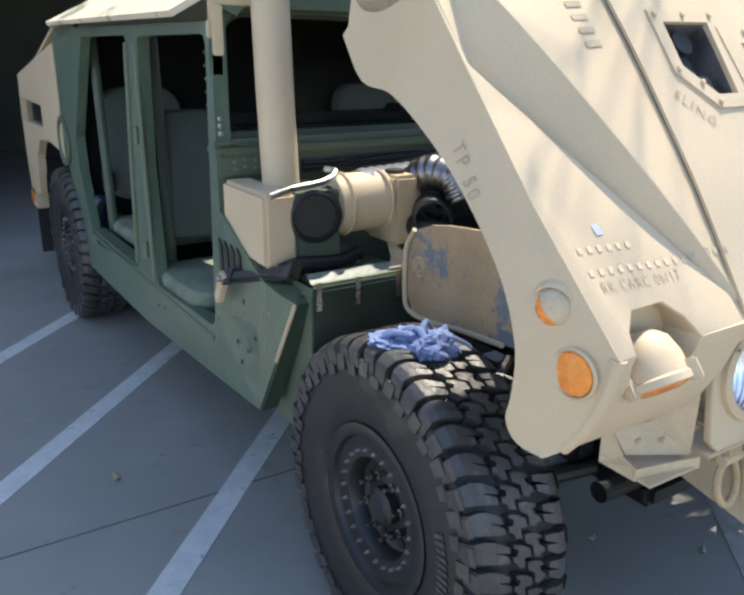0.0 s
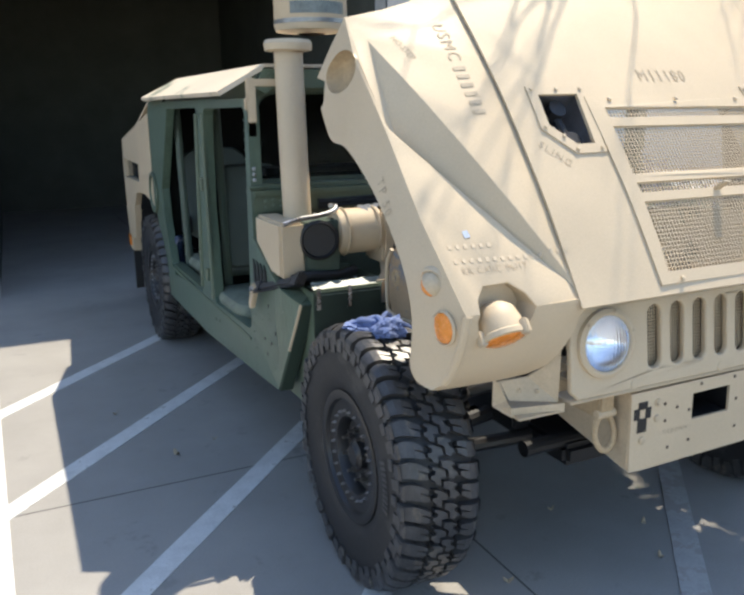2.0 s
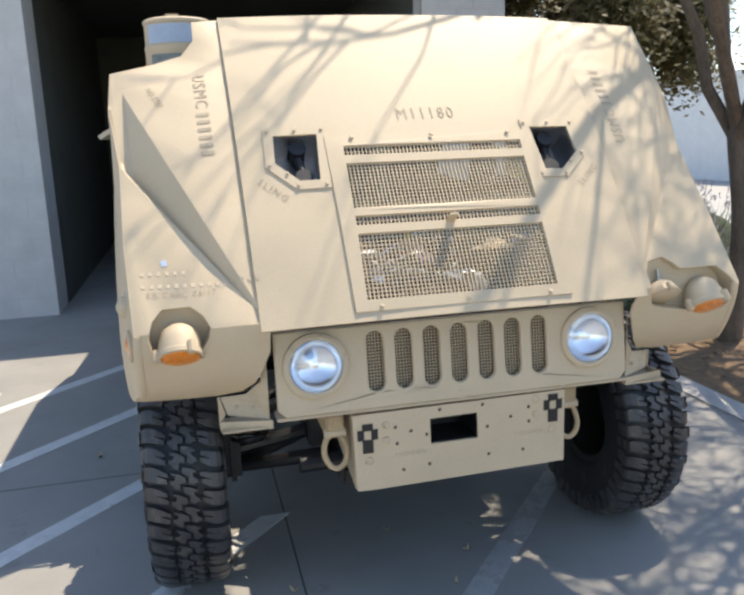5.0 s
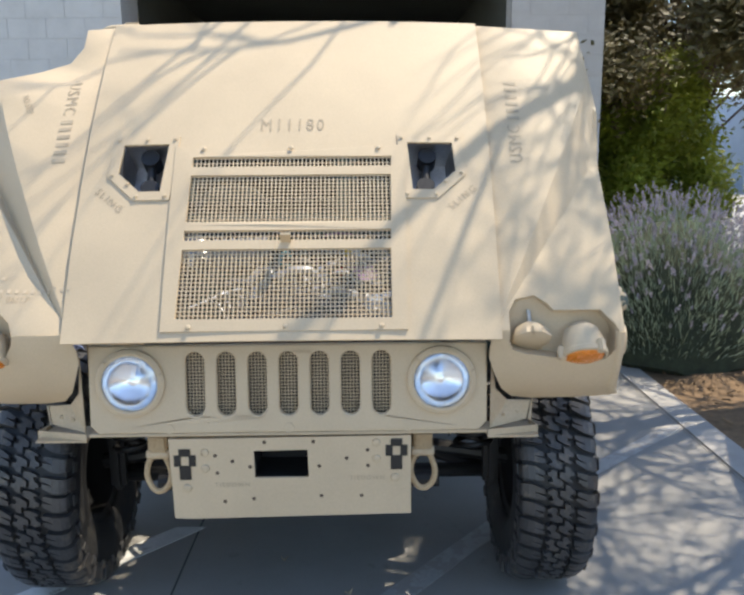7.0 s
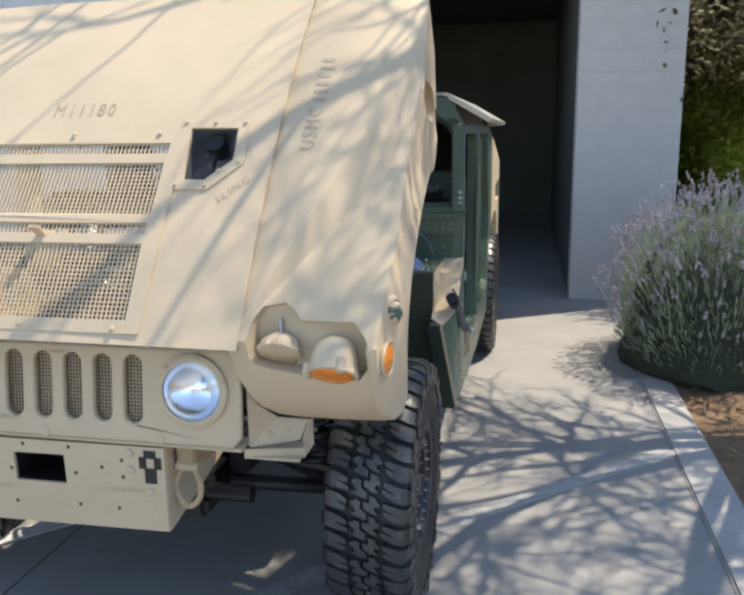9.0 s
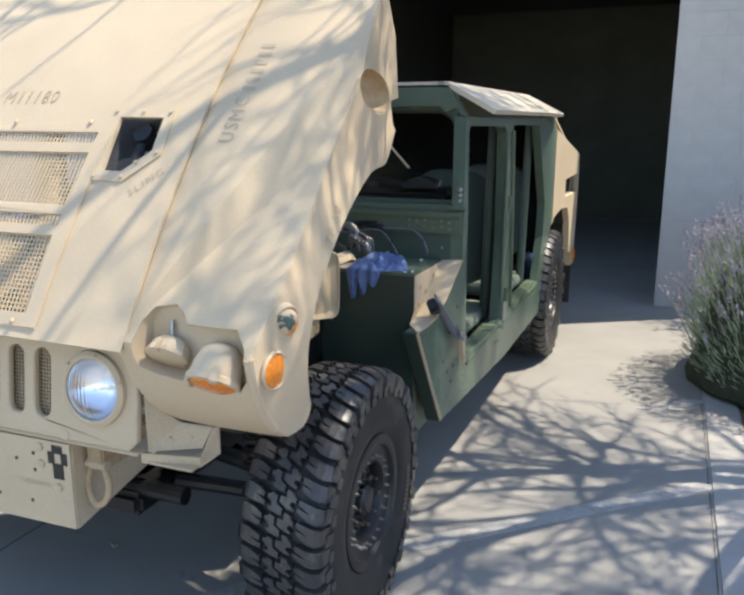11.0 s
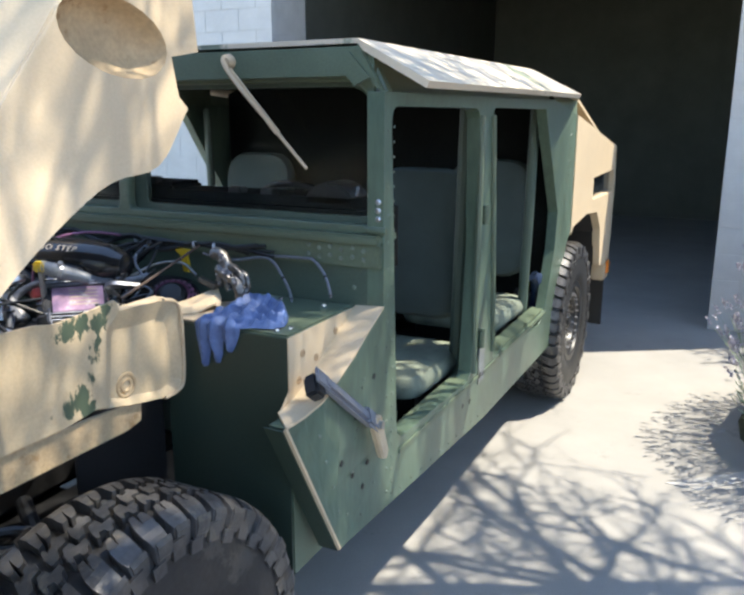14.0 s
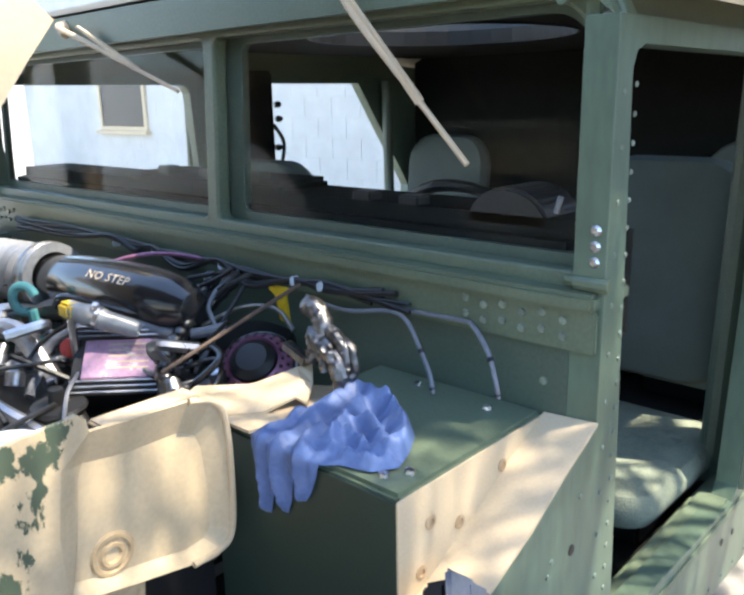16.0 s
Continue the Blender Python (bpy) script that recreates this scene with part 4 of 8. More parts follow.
for o in openings:
    screen(o[0][0], o[1][0], o[0][1], o[2][1], 0.0128, 0.0027, lambda u, v: on_hood(u, v, -0.004), grille_frame, TAN)
bm = bmesh.new()
box(bm, (0.0, 0, 0), (0.03, 0.008, 0.05), 0.002, facing(on_hood(-0.01, sc - 0.01, 0.0), HOOD_N, (1, 0, 0)) @ pose(0, 0, 0, 0, 0, 0))
part("screen_clip", bm, TAN, grille_frame)
# sling openings: plate round each, bolts, and the lifting shackle below
for s in (1, -1):
    bm = holed(bmesh.new(), sling_loop(s, 0.032), [sling_loop(s)], lambda u, v: on_hood(u, v, 0.005), (0, 0.004, -0.003))
    plate = part("sling_plate", bm, TAN, hood)
    bm = bmesh.new()
    for u, q in sling_loop(s, 0.018) + [(s * 0.457, up_to(1.678) + 0.018), (s * 0.50, up_to(1.56) - 0.004)]:
        lathe(bm, [(0.0065, 0), (0.0055, 0.003), (0, 0.004)], towards(on_hood(u, q, 0.007), HOOD_N), 8)
    part("plate_bolts", bm, TAN, plate, kind="stuff")
    bm = bmesh.new()
    loop_ = sling_loop(s)
    vs = [bm.verts.new(on_hood(u, q, -0.004)) for u, q in loop_]
    vd = [bm.verts.new(on_hood(u * 0.98, q, -0.12)) for u, q in loop_]
    for i in range(5):
        bm.faces.new((vs[i], vs[(i + 1) % 5], vd[(i + 1) % 5], vd[i]))
    bm.faces.new(vd)
    part("sling_pocket", bm, ALU, hood)
    bm = bmesh.new()
    a, b = on_hood(s * 0.44, up_to(1.56), -0.05), on_hood(s * 0.45, up_to(1.655), -0.05)
    tube(bm, [a, a.lerp(b, 0.5), b], 0.014, 10)
    for p in (a, b):
        lathe(bm, [(0.0, -0.03), (0.03, -0.03), (0.03, 0.025), (0, 0.025)], towards(p, HOOD_N), 14)
    part("sling_shackle", bm, BLACK, hood)
    p = on_hood(s * 0.552, up_to(1.51), 0.0015)
    settle(lettering("stencil", "SLING", 0.024, facing(p, HOOD_N, (1, 0, 0)) @ pose(0, 0, 0, 0, 0, 42 * s), STENCIL, hood, "faded stencilled word", spacing=1.3), HOOD_N)
settle(lettering("stencil", "M11180", 0.05, facing(on_hood(0.01, up_to(1.735), 0.002), on_hood(0, 1.1) - on_hood(0, 1.1, -1), (1, 0, 0)), STENCIL, hood, "faded black stencil on the hood", 0.75, 1.25), HOOD_N)

# stencils on the hood's side panels
SIDE_N = Vector((0.03, -0.73, 0.68))
for s in (1, -1):
    top_w, low_w = Vector((s * 0.752, 0.53, 1.893)), Vector((s * 0.742, 0.305, 1.630))
    up_ = (top_w - low_w).normalized()
    nn = Vector((s * 0.0, -up_.z, up_.y))
    settle(lettering("stencil", "USMC", 0.042, facing(low_w.lerp(top_w, 0.18 if s > 0 else 0.82) + nn * 0.008, nn, up_ * s), STENCIL, hood, "black stencilled letters", 0.9, 1.2), nn)
    settle(bars("stencil_number", 6, 0.042, 0.033, facing(low_w.lerp(top_w, 0.74 if s > 0 else 0.26) + nn * 0.008, nn, up_ * s), STENCIL, hood, "black stencilled number bars"), nn)
FEN_N = ((Vector((-1.025, 0.367, 1.603)) - Vector((-0.617, -0.046, 1.142))).cross(Vector((-1.020, 0.160, 1.363)) - Vector((-0.617, -0.046, 1.142)))).normalized()
if FEN_N.y > 0:
    FEN_N = -FEN_N
base = Vector((-0.617, -0.046, 1.142))


def on_fender(x, z):
    """The place on the fender's sloping front at x and z."""
    return Vector((x, base.y - (FEN_N.x * (x - base.x) + FEN_N.z * (z - base.z)) / FEN_N.y, z)) + FEN_N * 0.002


settle(lettering("stencil", "RR CARC 06/17", 0.022, facing(on_fender(-0.86, 1.230), FEN_N, (1, 0, -0.03)), STENCIL, hood, "small stencilled words", 0.8, 1.2), FEN_N)
settle(bars("chalk_mark", 15, 0.013, 0.024, facing(on_fender(-0.80, 1.252), FEN_N, (1, 0, -0.05)), CHALK, hood, "faint pale painted marks"), FEN_N)
settle(bars("chalk_mark", 6, 0.013, 0.024, facing(on_fender(-0.91, 1.287), FEN_N, (1, 0, -0.05)), CHALK, hood, "faint pale painted marks"), FEN_N)
settle(bars("blue_mark", 1, 0.022, 0.04, facing(on_fender(-0.905, 1.315), FEN_N, (1, 0, 0.1)), LABEL_BLUE, hood, "small pale blue mark"), FEN_N)
for s in (1, -1):
    m = facing(Vector((s * 1.040, 0.315, 1.405)), (s, -0.08, 0.02), (0, 0.6, 0.8) if s > 0 else (0, -0.55, -0.8))
    settle(lettering("stencil", "TP 50", 0.03, m @ pose(0, 0, 0.016), STENCIL, hood, "small black stencilled words", 0.9, 1.3), (s, -0.08, 0.02))
p1_, p3_ = Vector((-1.0, 0.57, 1.90)), Vector((-0.86, 0.36, 1.66))
settle(lettering("stencil", "NO STEP", 0.022, facing(p1_.lerp(p3_, 0.35) + Vector((0.05, -0.01, 0.006)), (0, -0.72, 0.69), p3_ - p1_), STENCIL, hood, "faint stencilled words", 0.8), (0, -0.72, 0.69))

# lamps on the fenders
for s in (1, -1):
    d = Vector((0, -0.60, -0.80))
    c = Vector((s * (0.889 if s > 0 else 0.876), -0.026, 1.070))
    bm = bmesh.new()
    lathe(bm, [(0.0, -0.095), (0.03, -0.091), (0.054, -0.07), (0.065, -0.035), (0.067, 0.0), (0.072, 0.004), (0.072, 0.018), (0.063, 0.02)], towards(c, d) @ Matrix.Scale(0.94, 4), 28)
    for k in range(3):
        th = 2 * math.pi * k / 3 + math.pi / 2
        box(bm, (-0.012, 0.058, -0.016), (0.012, 0.084, 0.028), 0.004, towards(c, d) @ Matrix.Scale(0.94, 4) @ pose(0, 0, 0, 0, 0, math.degrees(th)))
    lamp = part("turn_lamp", bm, TAN, hood, "round tan turn signal with amber lens", smooth=True)
    part("lens", lathe(bmesh.new(), [(0.064, 0.012), (0.058, 0.022), (0.036, 0.029), (0, 0.031)], towards(c, d) @ Matrix.Scale(0.94, 4), 28), AMBER, lamp, "amber lens", smooth=True)
    # side marker
    c = Vector((s * 1.018, 0.032, 1.090))
    d = Vector((s * 0.985, -0.14, -0.02))
    bm = lathe(bmesh.new(), [(0.047, -0.004), (0.049, 0.004), (0.044, 0.008), (0.042, 0.004)], towards(c, d), 28)
    mk = part("side_reflector", bm, TAN, hood, "round amber side reflector")
    bm = lathe(bmesh.new(), [(0.042, 0.003), (0.040, 0.006), (0.0, 0.016)], towards(c, d), 12)
    part("lens", bm, AMBER, mk, "amber lens")
    # side marker lamp above it, set in a rounded boss
    c = Vector((s * 1.014, 0.092, 1.195))
    d = Vector((s * 0.93, -0.30, -0.22))
    bm = lathe(bmesh.new(), [(0.052, -0.02), (0.05, 0.0), (0.044, 0.008), (0.040, 0.008), (0.036, 0.002), (0, 0.0)], towards(c, d), 24)
    mk = part("marker_lamp", bm, TAN, hood, "small side marker lamp in a tan boss", smooth=True)
    part("lens", lathe(bmesh.new(), [(0.034, 0.0), (0.034, 0.010), (0.029, 0.022), (0.017, 0.032), (0, 0.035)], towards(c, d), 20), AMBER, mk, "small amber lens", smooth=True)
    bm = bmesh.new()
    bmesh.ops.create_uvsphere(bm, u_segments=20, v_segments=12, radius=0.038)
    bmesh.ops.delete(bm, geom=[f for f in bm.faces if f.calc_center_median().z < 0.004], context="FACES")
    bmesh.ops.solidify(bm, geom=bm.faces[:], thickness=0.003)
    bmesh.ops.transform(bm, matrix=towards(c + d * 0.002, (-s * 0.20, -0.72, 0.62)), verts=bm.verts)
    part("lamp_visor", bm, VISOR_CHIP if s > 0 else TAN_WORN, mk, "chipped tan visor" if s > 0 else "worn tan visor", smooth=True)
# blackout lamp on one fender only
c, d = Vector((0.737, 0.002, 1.110)), Vector((0, -0.72, -0.69))
bm = lathe(bmesh.new(), [(0.0, -0.040), (0.030, -0.038), (0.050, -0.020), (0.054, 0.0), (0.058, 0.002), (0.058, 0.012), (0.048, 0.016), (0.0, 0.018)], towards(c, d) @ Matrix.Diagonal((1.04, 0.86, 1.0, 1)) @ pose(0, 0, 0, 0, 0, 22.5), 8)
blk = part("blackout_lamp", bm, TAN, hood, "small round tan blackout lamp", smooth=True)
bm = box(bmesh.new(), (-0.036, -0.078, 0.004), (0.036, -0.036, 0.012), 0.003, towards(c, d))
part("lamp_visor", bm, TAN, blk)
part("lamp_ridge", box(bmesh.new(), (-0.006, 0.030, -0.012), (0.006, 0.056, 0.018), 0.003, towards(c, d)), TAN, blk)
part("lamp_stem", tube(bmesh.new(), [c + Vector((0, 0.02, 0.02)), c + Vector((-0.005, 0.03, 0.075))], 0.006, 8), ALU, blk)

# ---- grille with headlamps ----
gy = lambda z: 0.010 + (z - 0.82) * 0.115


def gp(u, v, lift=0.0):
    return Vector((u, gy(v) - lift, v))


slots = []
for i in range(7):
    c = 0.006 + (i - 3) * 0.0945
    slots.append(rounded(c - 0.028, 0.868, c + 0.028, 1.062, 0.0279, 6))
lamps = []
for s in (1, -1):
    lamps.append([(s * 0.472 + 0.094 * math.cos(a), 0.972 + 0.094 * math.sin(a)) for a in [2 * math.pi * k / 40 for k in range(40)]])
outline = [(-0.60, 0.84), (-0.575, 0.815), (0.585, 0.815), (0.612, 0.842), (0.612, 1.085), (-0.60, 1.085)]
grille = part("grille", holed(bmesh.new(), outline, slots + lamps, lambda u, v: gp(u, v), (0, 0.022, 0)), TAN, truck, "tan front panel with seven upright slots")
md = grille.modifiers.new("edge", "BEVEL")
md.width, md.segments, md.limit_method, md.angle_limit = 0.006, 2, "ANGLE", radians(50)
screen(-0.32, 0.335, 0.862, 1.068, 0.0100, 0.0018, lambda u, v: gp(u, v, -0.03), grille, TAN_WORN)
bm = bmesh.new()
box(bm, (-0.36, gy(0.97) + 0.10, 0.80), (0.37, gy(0.97) + 0.12, 1.10))
part("radiator_core", bm, BLACK, truck)
bm = bmesh.new()
box(bm, (-0.605, 0.008, 0.806), (0.615, 0.10, 0.815), 0.003)
part("lower_flange", bm, TAN, grille)
bm = bmesh.new()
for u in (-0.36, 0.006, 0.37):
    lathe(bm, [(0.016, -0.004), (0.015, 0.002), (0, 0.003)], towards(gp(u, 0.83, 0.0), (0, -1, 0.1)), 16)
part("blank_rivets", bm, TAN, grille, kind="stuff")
for s in (1, -1):
    c = gp(s * 0.472, 0.972)
    d = Vector((0, -1, 0.10))
    ring = part("headlamp", lathe(bmesh.new(), [(0.094, -0.02), (0.106, -0.002), (0.104, 0.012), (0.092, 0.017), (0.085, 0.015), (0.0835, 0.004)], towards(c, d), 40), TAN, grille, "round headlamp in a tan ring", smooth=True)
    part("reflector", lathe(bmesh.new(), [(0.084, 0.004), (0.079, -0.012), (0.06, -0.030), (0.035, -0.043), (0.015, -0.049), (0.0, -0.050)], towards(c, d), 36), MIRROR, ring, smooth=True)
    part("bulb", lathe(bmesh.new(), [(0.0, -0.01), (0.012, -0.014), (0.014, -0.05), (0.0, -0.06)], towards(c, d), 14), MIRROR, ring, smooth=True)
    bm = lathe(bmesh.new(), [(0.0, 0.025), (0.02, 0.024), (0.045, 0.020), (0.07, 0.011), (0.084, 0.004), (0.084, 0.010), (0.07, 0.020), (0.045, 0.029), (0.02, 0.033), (0.0, 0.034)], towards(c, d), 36)
    lens = part("lens", bm, LAMP, ring, "clear glass headlamp lens", smooth=True)
    lens.visible_shadow = False
    bm = bmesh.new()
    for k in range(6):
        th = 2 * math.pi * (k + 0.3) / 6
        lathe(bm, [(0.005, 0), (0.004, 0.004), (0, 0.005)], towards(c + Vector((0.098 * math.cos(th), -0.011, 0.098 * math.sin(th))), d), 8)
    part("ring_screws", bm, TAN_WORN, ring, kind="stuff")
    # dark surround of the lamp bowl behind
    part("lamp_bowl", lathe(bmesh.new(), [(0.10, -0.01), (0.09, -0.07), (0.04, -0.10), (0, -0.10)], towards(c, d), 24), TAN, ring, smooth=True)
    # bracket beside the panel
    bm = bmesh.new()
    x = lambda u: s * u
    prism(bm, [(x(0.625), 0.035, 1.05), (x(0.645), 0.06, 0.93), (x(0.69), 0.10, 0.88), (x(0.77), 0.13, 0.868), (x(0.752), 0.105, 0.815), (x(0.625), 0.04, 0.81)], (0, 0.006, 0))
    box(bm, (min(x(0.617), x(0.775)), 0.02, 0.785), (max(x(0.617), x(0.775)), 0.15, 0.792), 0.002)
    prism(bm, [(x(0.617), 0.02, 0.785), (x(0.775), 0.055, 0.785), (x(0.775), 0.055, 0.812), (x(0.617), 0.02, 0.812)], (0, 0.005, 0))
    prism(bm, [(x(0.775), 0.055, 0.785), (x(0.775), 0.15, 0.785), (x(0.775), 0.15, 0.865), (x(0.772), 0.128, 0.868), (x(0.757), 0.106, 0.815), (x(0.775), 0.055, 0.812)], (s * 0.004, 0, 0))
    br = part("fender_bracket", bm, TAN_WORN, truck, "bent steel bracket beside the grille")
    bm = bmesh.new()
    for u in (0.675, 0.72):
        lathe(bm, [(0.008, 0), (0.006, 0.006), (0, 0.006)], towards((x(u), 0.075 + (u - 0.675) * 0.6, 0.842), (0, -1, 0)), 6)
    part("bracket_bolts", bm, TAN_WORN, br, kind="stuff")

# ---- bumper plate ----
by = 0.012
hole = [(-0.104, 0.667), (0.062, 0.667), (0.060, 0.757), (-0.106, 0.755)]
bm = holed(bmesh.new(), [(-0.358, 0.536), (-0.30, 0.533), (0.378, 0.543), (0.378, 0.800), (-0.366, 0.796)], [hole], lambda u, v: (u, by, v), (0, 0.009, 0))
bumper = part("bumper", bm, TAN, truck, "flat tan steel bumper plate with a square opening")
bm = bmesh.new()
for u in (-0.362, 0.372):
    prism(bm, [(u, by + 0.009, 0.54), (u, by + 0.009, 0.797), (u, 0.42, 0.797), (u, 0.42, 0.62)], (0.008, 0, 0))
prism(bm, [(-0.36, by + 0.009, 0.79), (0.372, by + 0.009, 0.79), (0.372, 0.4, 0.79), (-0.36, 0.4, 0.79)], (0, 0, 0.006))
part("bumper_sides", bm, TAN_WORN, bumper)
# added black tube keeps the square opening as dark as a shaded recess
part("hole_dark_tube", prism(holed(bmesh.new(), [(-0.112, 0.660), (0.068, 0.660), (0.068, 0.763), (-0.112, 0.763)], [hole], lambda u, v: (u, by + 0.010, v), (0, 0.16, 0)), [(-0.112, 0.175, 0.660), (0.068, 0.175, 0.660), (0.068, 0.175, 0.763), (-0.112, 0.175, 0.763)], (0, 0.006, 0)), BLACK, bumper)
bm = bmesh.new()
for u, v in ((-0.072, 0.783), (0.078, 0.783), (-0.225, 0.741), (-0.172, 0.722), (-0.118, 0.703), (-0.22, 0.684), (0.095, 0.703), (0.18, 0.728), (0.245, 0.754), (0.246, 0.703), (-0.20, 0.59), (-0.11, 0.598), (0.10, 0.605), (0.225, 0.604)):
    lathe(bm, [(0.006, 0), (0.005, 0.0015), (0, 0.0015)], towards((u, by, v), (0, -1, 0)), 12)
part("bolt_holes", bm, SPOT, bumper, "dark bolt holes", kind="stuff")
for s, u0, v0 in ((-1, -0.318, 0.722), (1, 0.334, 0.748)):
    bm = bmesh.new()
    box(bm, (u0 - 0.034, by - 0.002, v0 - 0.014), (u0 - 0.012, by, v0 + 0.022))
    box(bm, (u0 + 0.012, by - 0.002, v0 - 0.014), (u0 + 0.034, by, v0 + 0.022))
    box(bm, (u0 - 0.018, by - 0.0025, v0 + 0.018), (u0 + 0.018, by, v0 + 0.042))
    box(bm, (u0 - 0.018, by - 0.0025, v0 - 0.058), (u0 + 0.018, by, v0 - 0.012))
    part("tie_slot", bm, BLACK, bumper, "black cross-shaped tie-down slot")
    bm = bmesh.new()
    for du, dv in ((-s * 0.062, 0.03), (-s * 0.062, -0.022), (s * -0.004, -0.085)):
        lathe(bm, [(0.014, 0), (0.013, 0.005), (0.007, 0.007), (0, 0.007)], towards((u0 + du, by, v0 + dv), (0, -1, 0)), 10)
    part("bumper_bolts", bm, TAN_WORN, bumper, kind="stuff")
    lettering("stencil", "TIEDOWN", 0.014, facing(Vector((-0.175 if s < 0 else 0.243, by - 0.0012, 0.645 if s < 0 else 0.663)), (0, -1, 0), (1, 0, 0)), STENCIL, bumper, "small stencilled word", 0.95, 1.3)
    # shackle beside the plate
    bm = bmesh.new()
    cx = s * 0.415 if s < 0 else 0.42
    pts = [(cx, 0.075, 0.735), (cx - 0.03, 0.072, 0.70), (cx - 0.038, 0.068, 0.655), (cx - 0.02, 0.062, 0.615), (cx + 0.005, 0.06, 0.605), (cx + 0.03, 0.062, 0.625), (cx + 0.038, 0.068, 0.665), (cx + 0.02, 0.074, 0.715), (cx, 0.076, 0.735)]
    tube(bm, curve_pts(pts, 5), 0.0095, 8)
    sh_ = part("shackle", bm, TAN_STAIN_SHADE, bumper, "worn tan D-shaped recovery shackle", smooth=True)
    part("shackle_pin", tube(bmesh.new(), [(cx - 0.035, 0.07, 0.725), (cx + 0.035, 0.07, 0.725)], 0.014, 10), TAN_WORN, sh_)
    bm = box(bmesh.new(), (cx - 0.03, 0.06, 0.71), (cx + 0.03, 0.30, 0.79), 0.006)
    part("tow_lug", bm, TAN_STAIN_SHADE, bumper)

# ---- under the nose: frame, arms, springs ----
for s in (1, -1):
    part("frame_rail", box(bmesh.new(), (s * 0.40 - 0.04, 0.50, 0.50), (s * 0.40 + 0.04, 5.1, 0.64), 0.01), BLACK, truck)
    bm = bmesh.new()
    pts = []
    for i in range(97):
        a = 2 * math.pi * i / 16
        pts.append((s * 0.66 + 0.068 * math.cos(a), 0.60 + 0.068 * math.sin(a), 0.52 + 0.045 * i / 16))
    tube(bm, pts, 0.012, 8)
    part("coil_spring", bm, BLACK, truck, "black coil spring behind the front wheel", smooth=True)
    bm = bmesh.new()
    for y in (0.50, 0.82):
        tube(bm, [(s * 0.36, y, 0.47), (s * 0.74, 0.66, 0.40)], 0.028, 10)
        tube(bm, [(s * 0.42, y, 0.70), (s * 0.72, 0.66, 0.60)], 0.02, 10)
    tube(bm, [(s * 0.2, 0.66, 0.55), (s * 0.8, 0.66, 0.458)], 0.03, 10)
    box(bm, (min(s * 0.70, s * 0.76), 0.58, 0.36), (max(s * 0.70, s * 0.76), 0.74, 0.62), 0.02)
    part("suspension_arm", bm, BLACK, truck)
bm = bmesh.new()
tube(bm, [(-0.5, 0.36, 0.50), (0.5, 0.36, 0.50)], 0.03, 12)
box(bm, (-0.36, 0.3, 0.42), (0.36, 1.2, 0.50), 0.02)
part("cross_member", bm, BLACK, truck)
bm = bmesh.new()
tube(bm, [(-0.8, AXLE_R, 0.50), (0.8, AXLE_R, 0.50)], 0.05, 12)
box(bm, (-0.25, AXLE_R - 0.3, 0.38), (0.25, AXLE_R + 0.3, 0.66), 0.05)
box(bm, (-0.4, 1.5, 0.36), (0.4, 3.6, 0.60), 0.03)
part("driveline", bm, BLACK, truck)
# added black sheets stand in for the shade below the inner fenders
for s in (1, -1):
    part("under_fender_dark", box(bmesh.new(), (min(s * 0.590, s * 0.598), 0.84, 0.47), (max(s * 0.590, s * 0.598), 1.03 if s < 0 else 1.145, 0.93), 0.002), BLACK, truck)
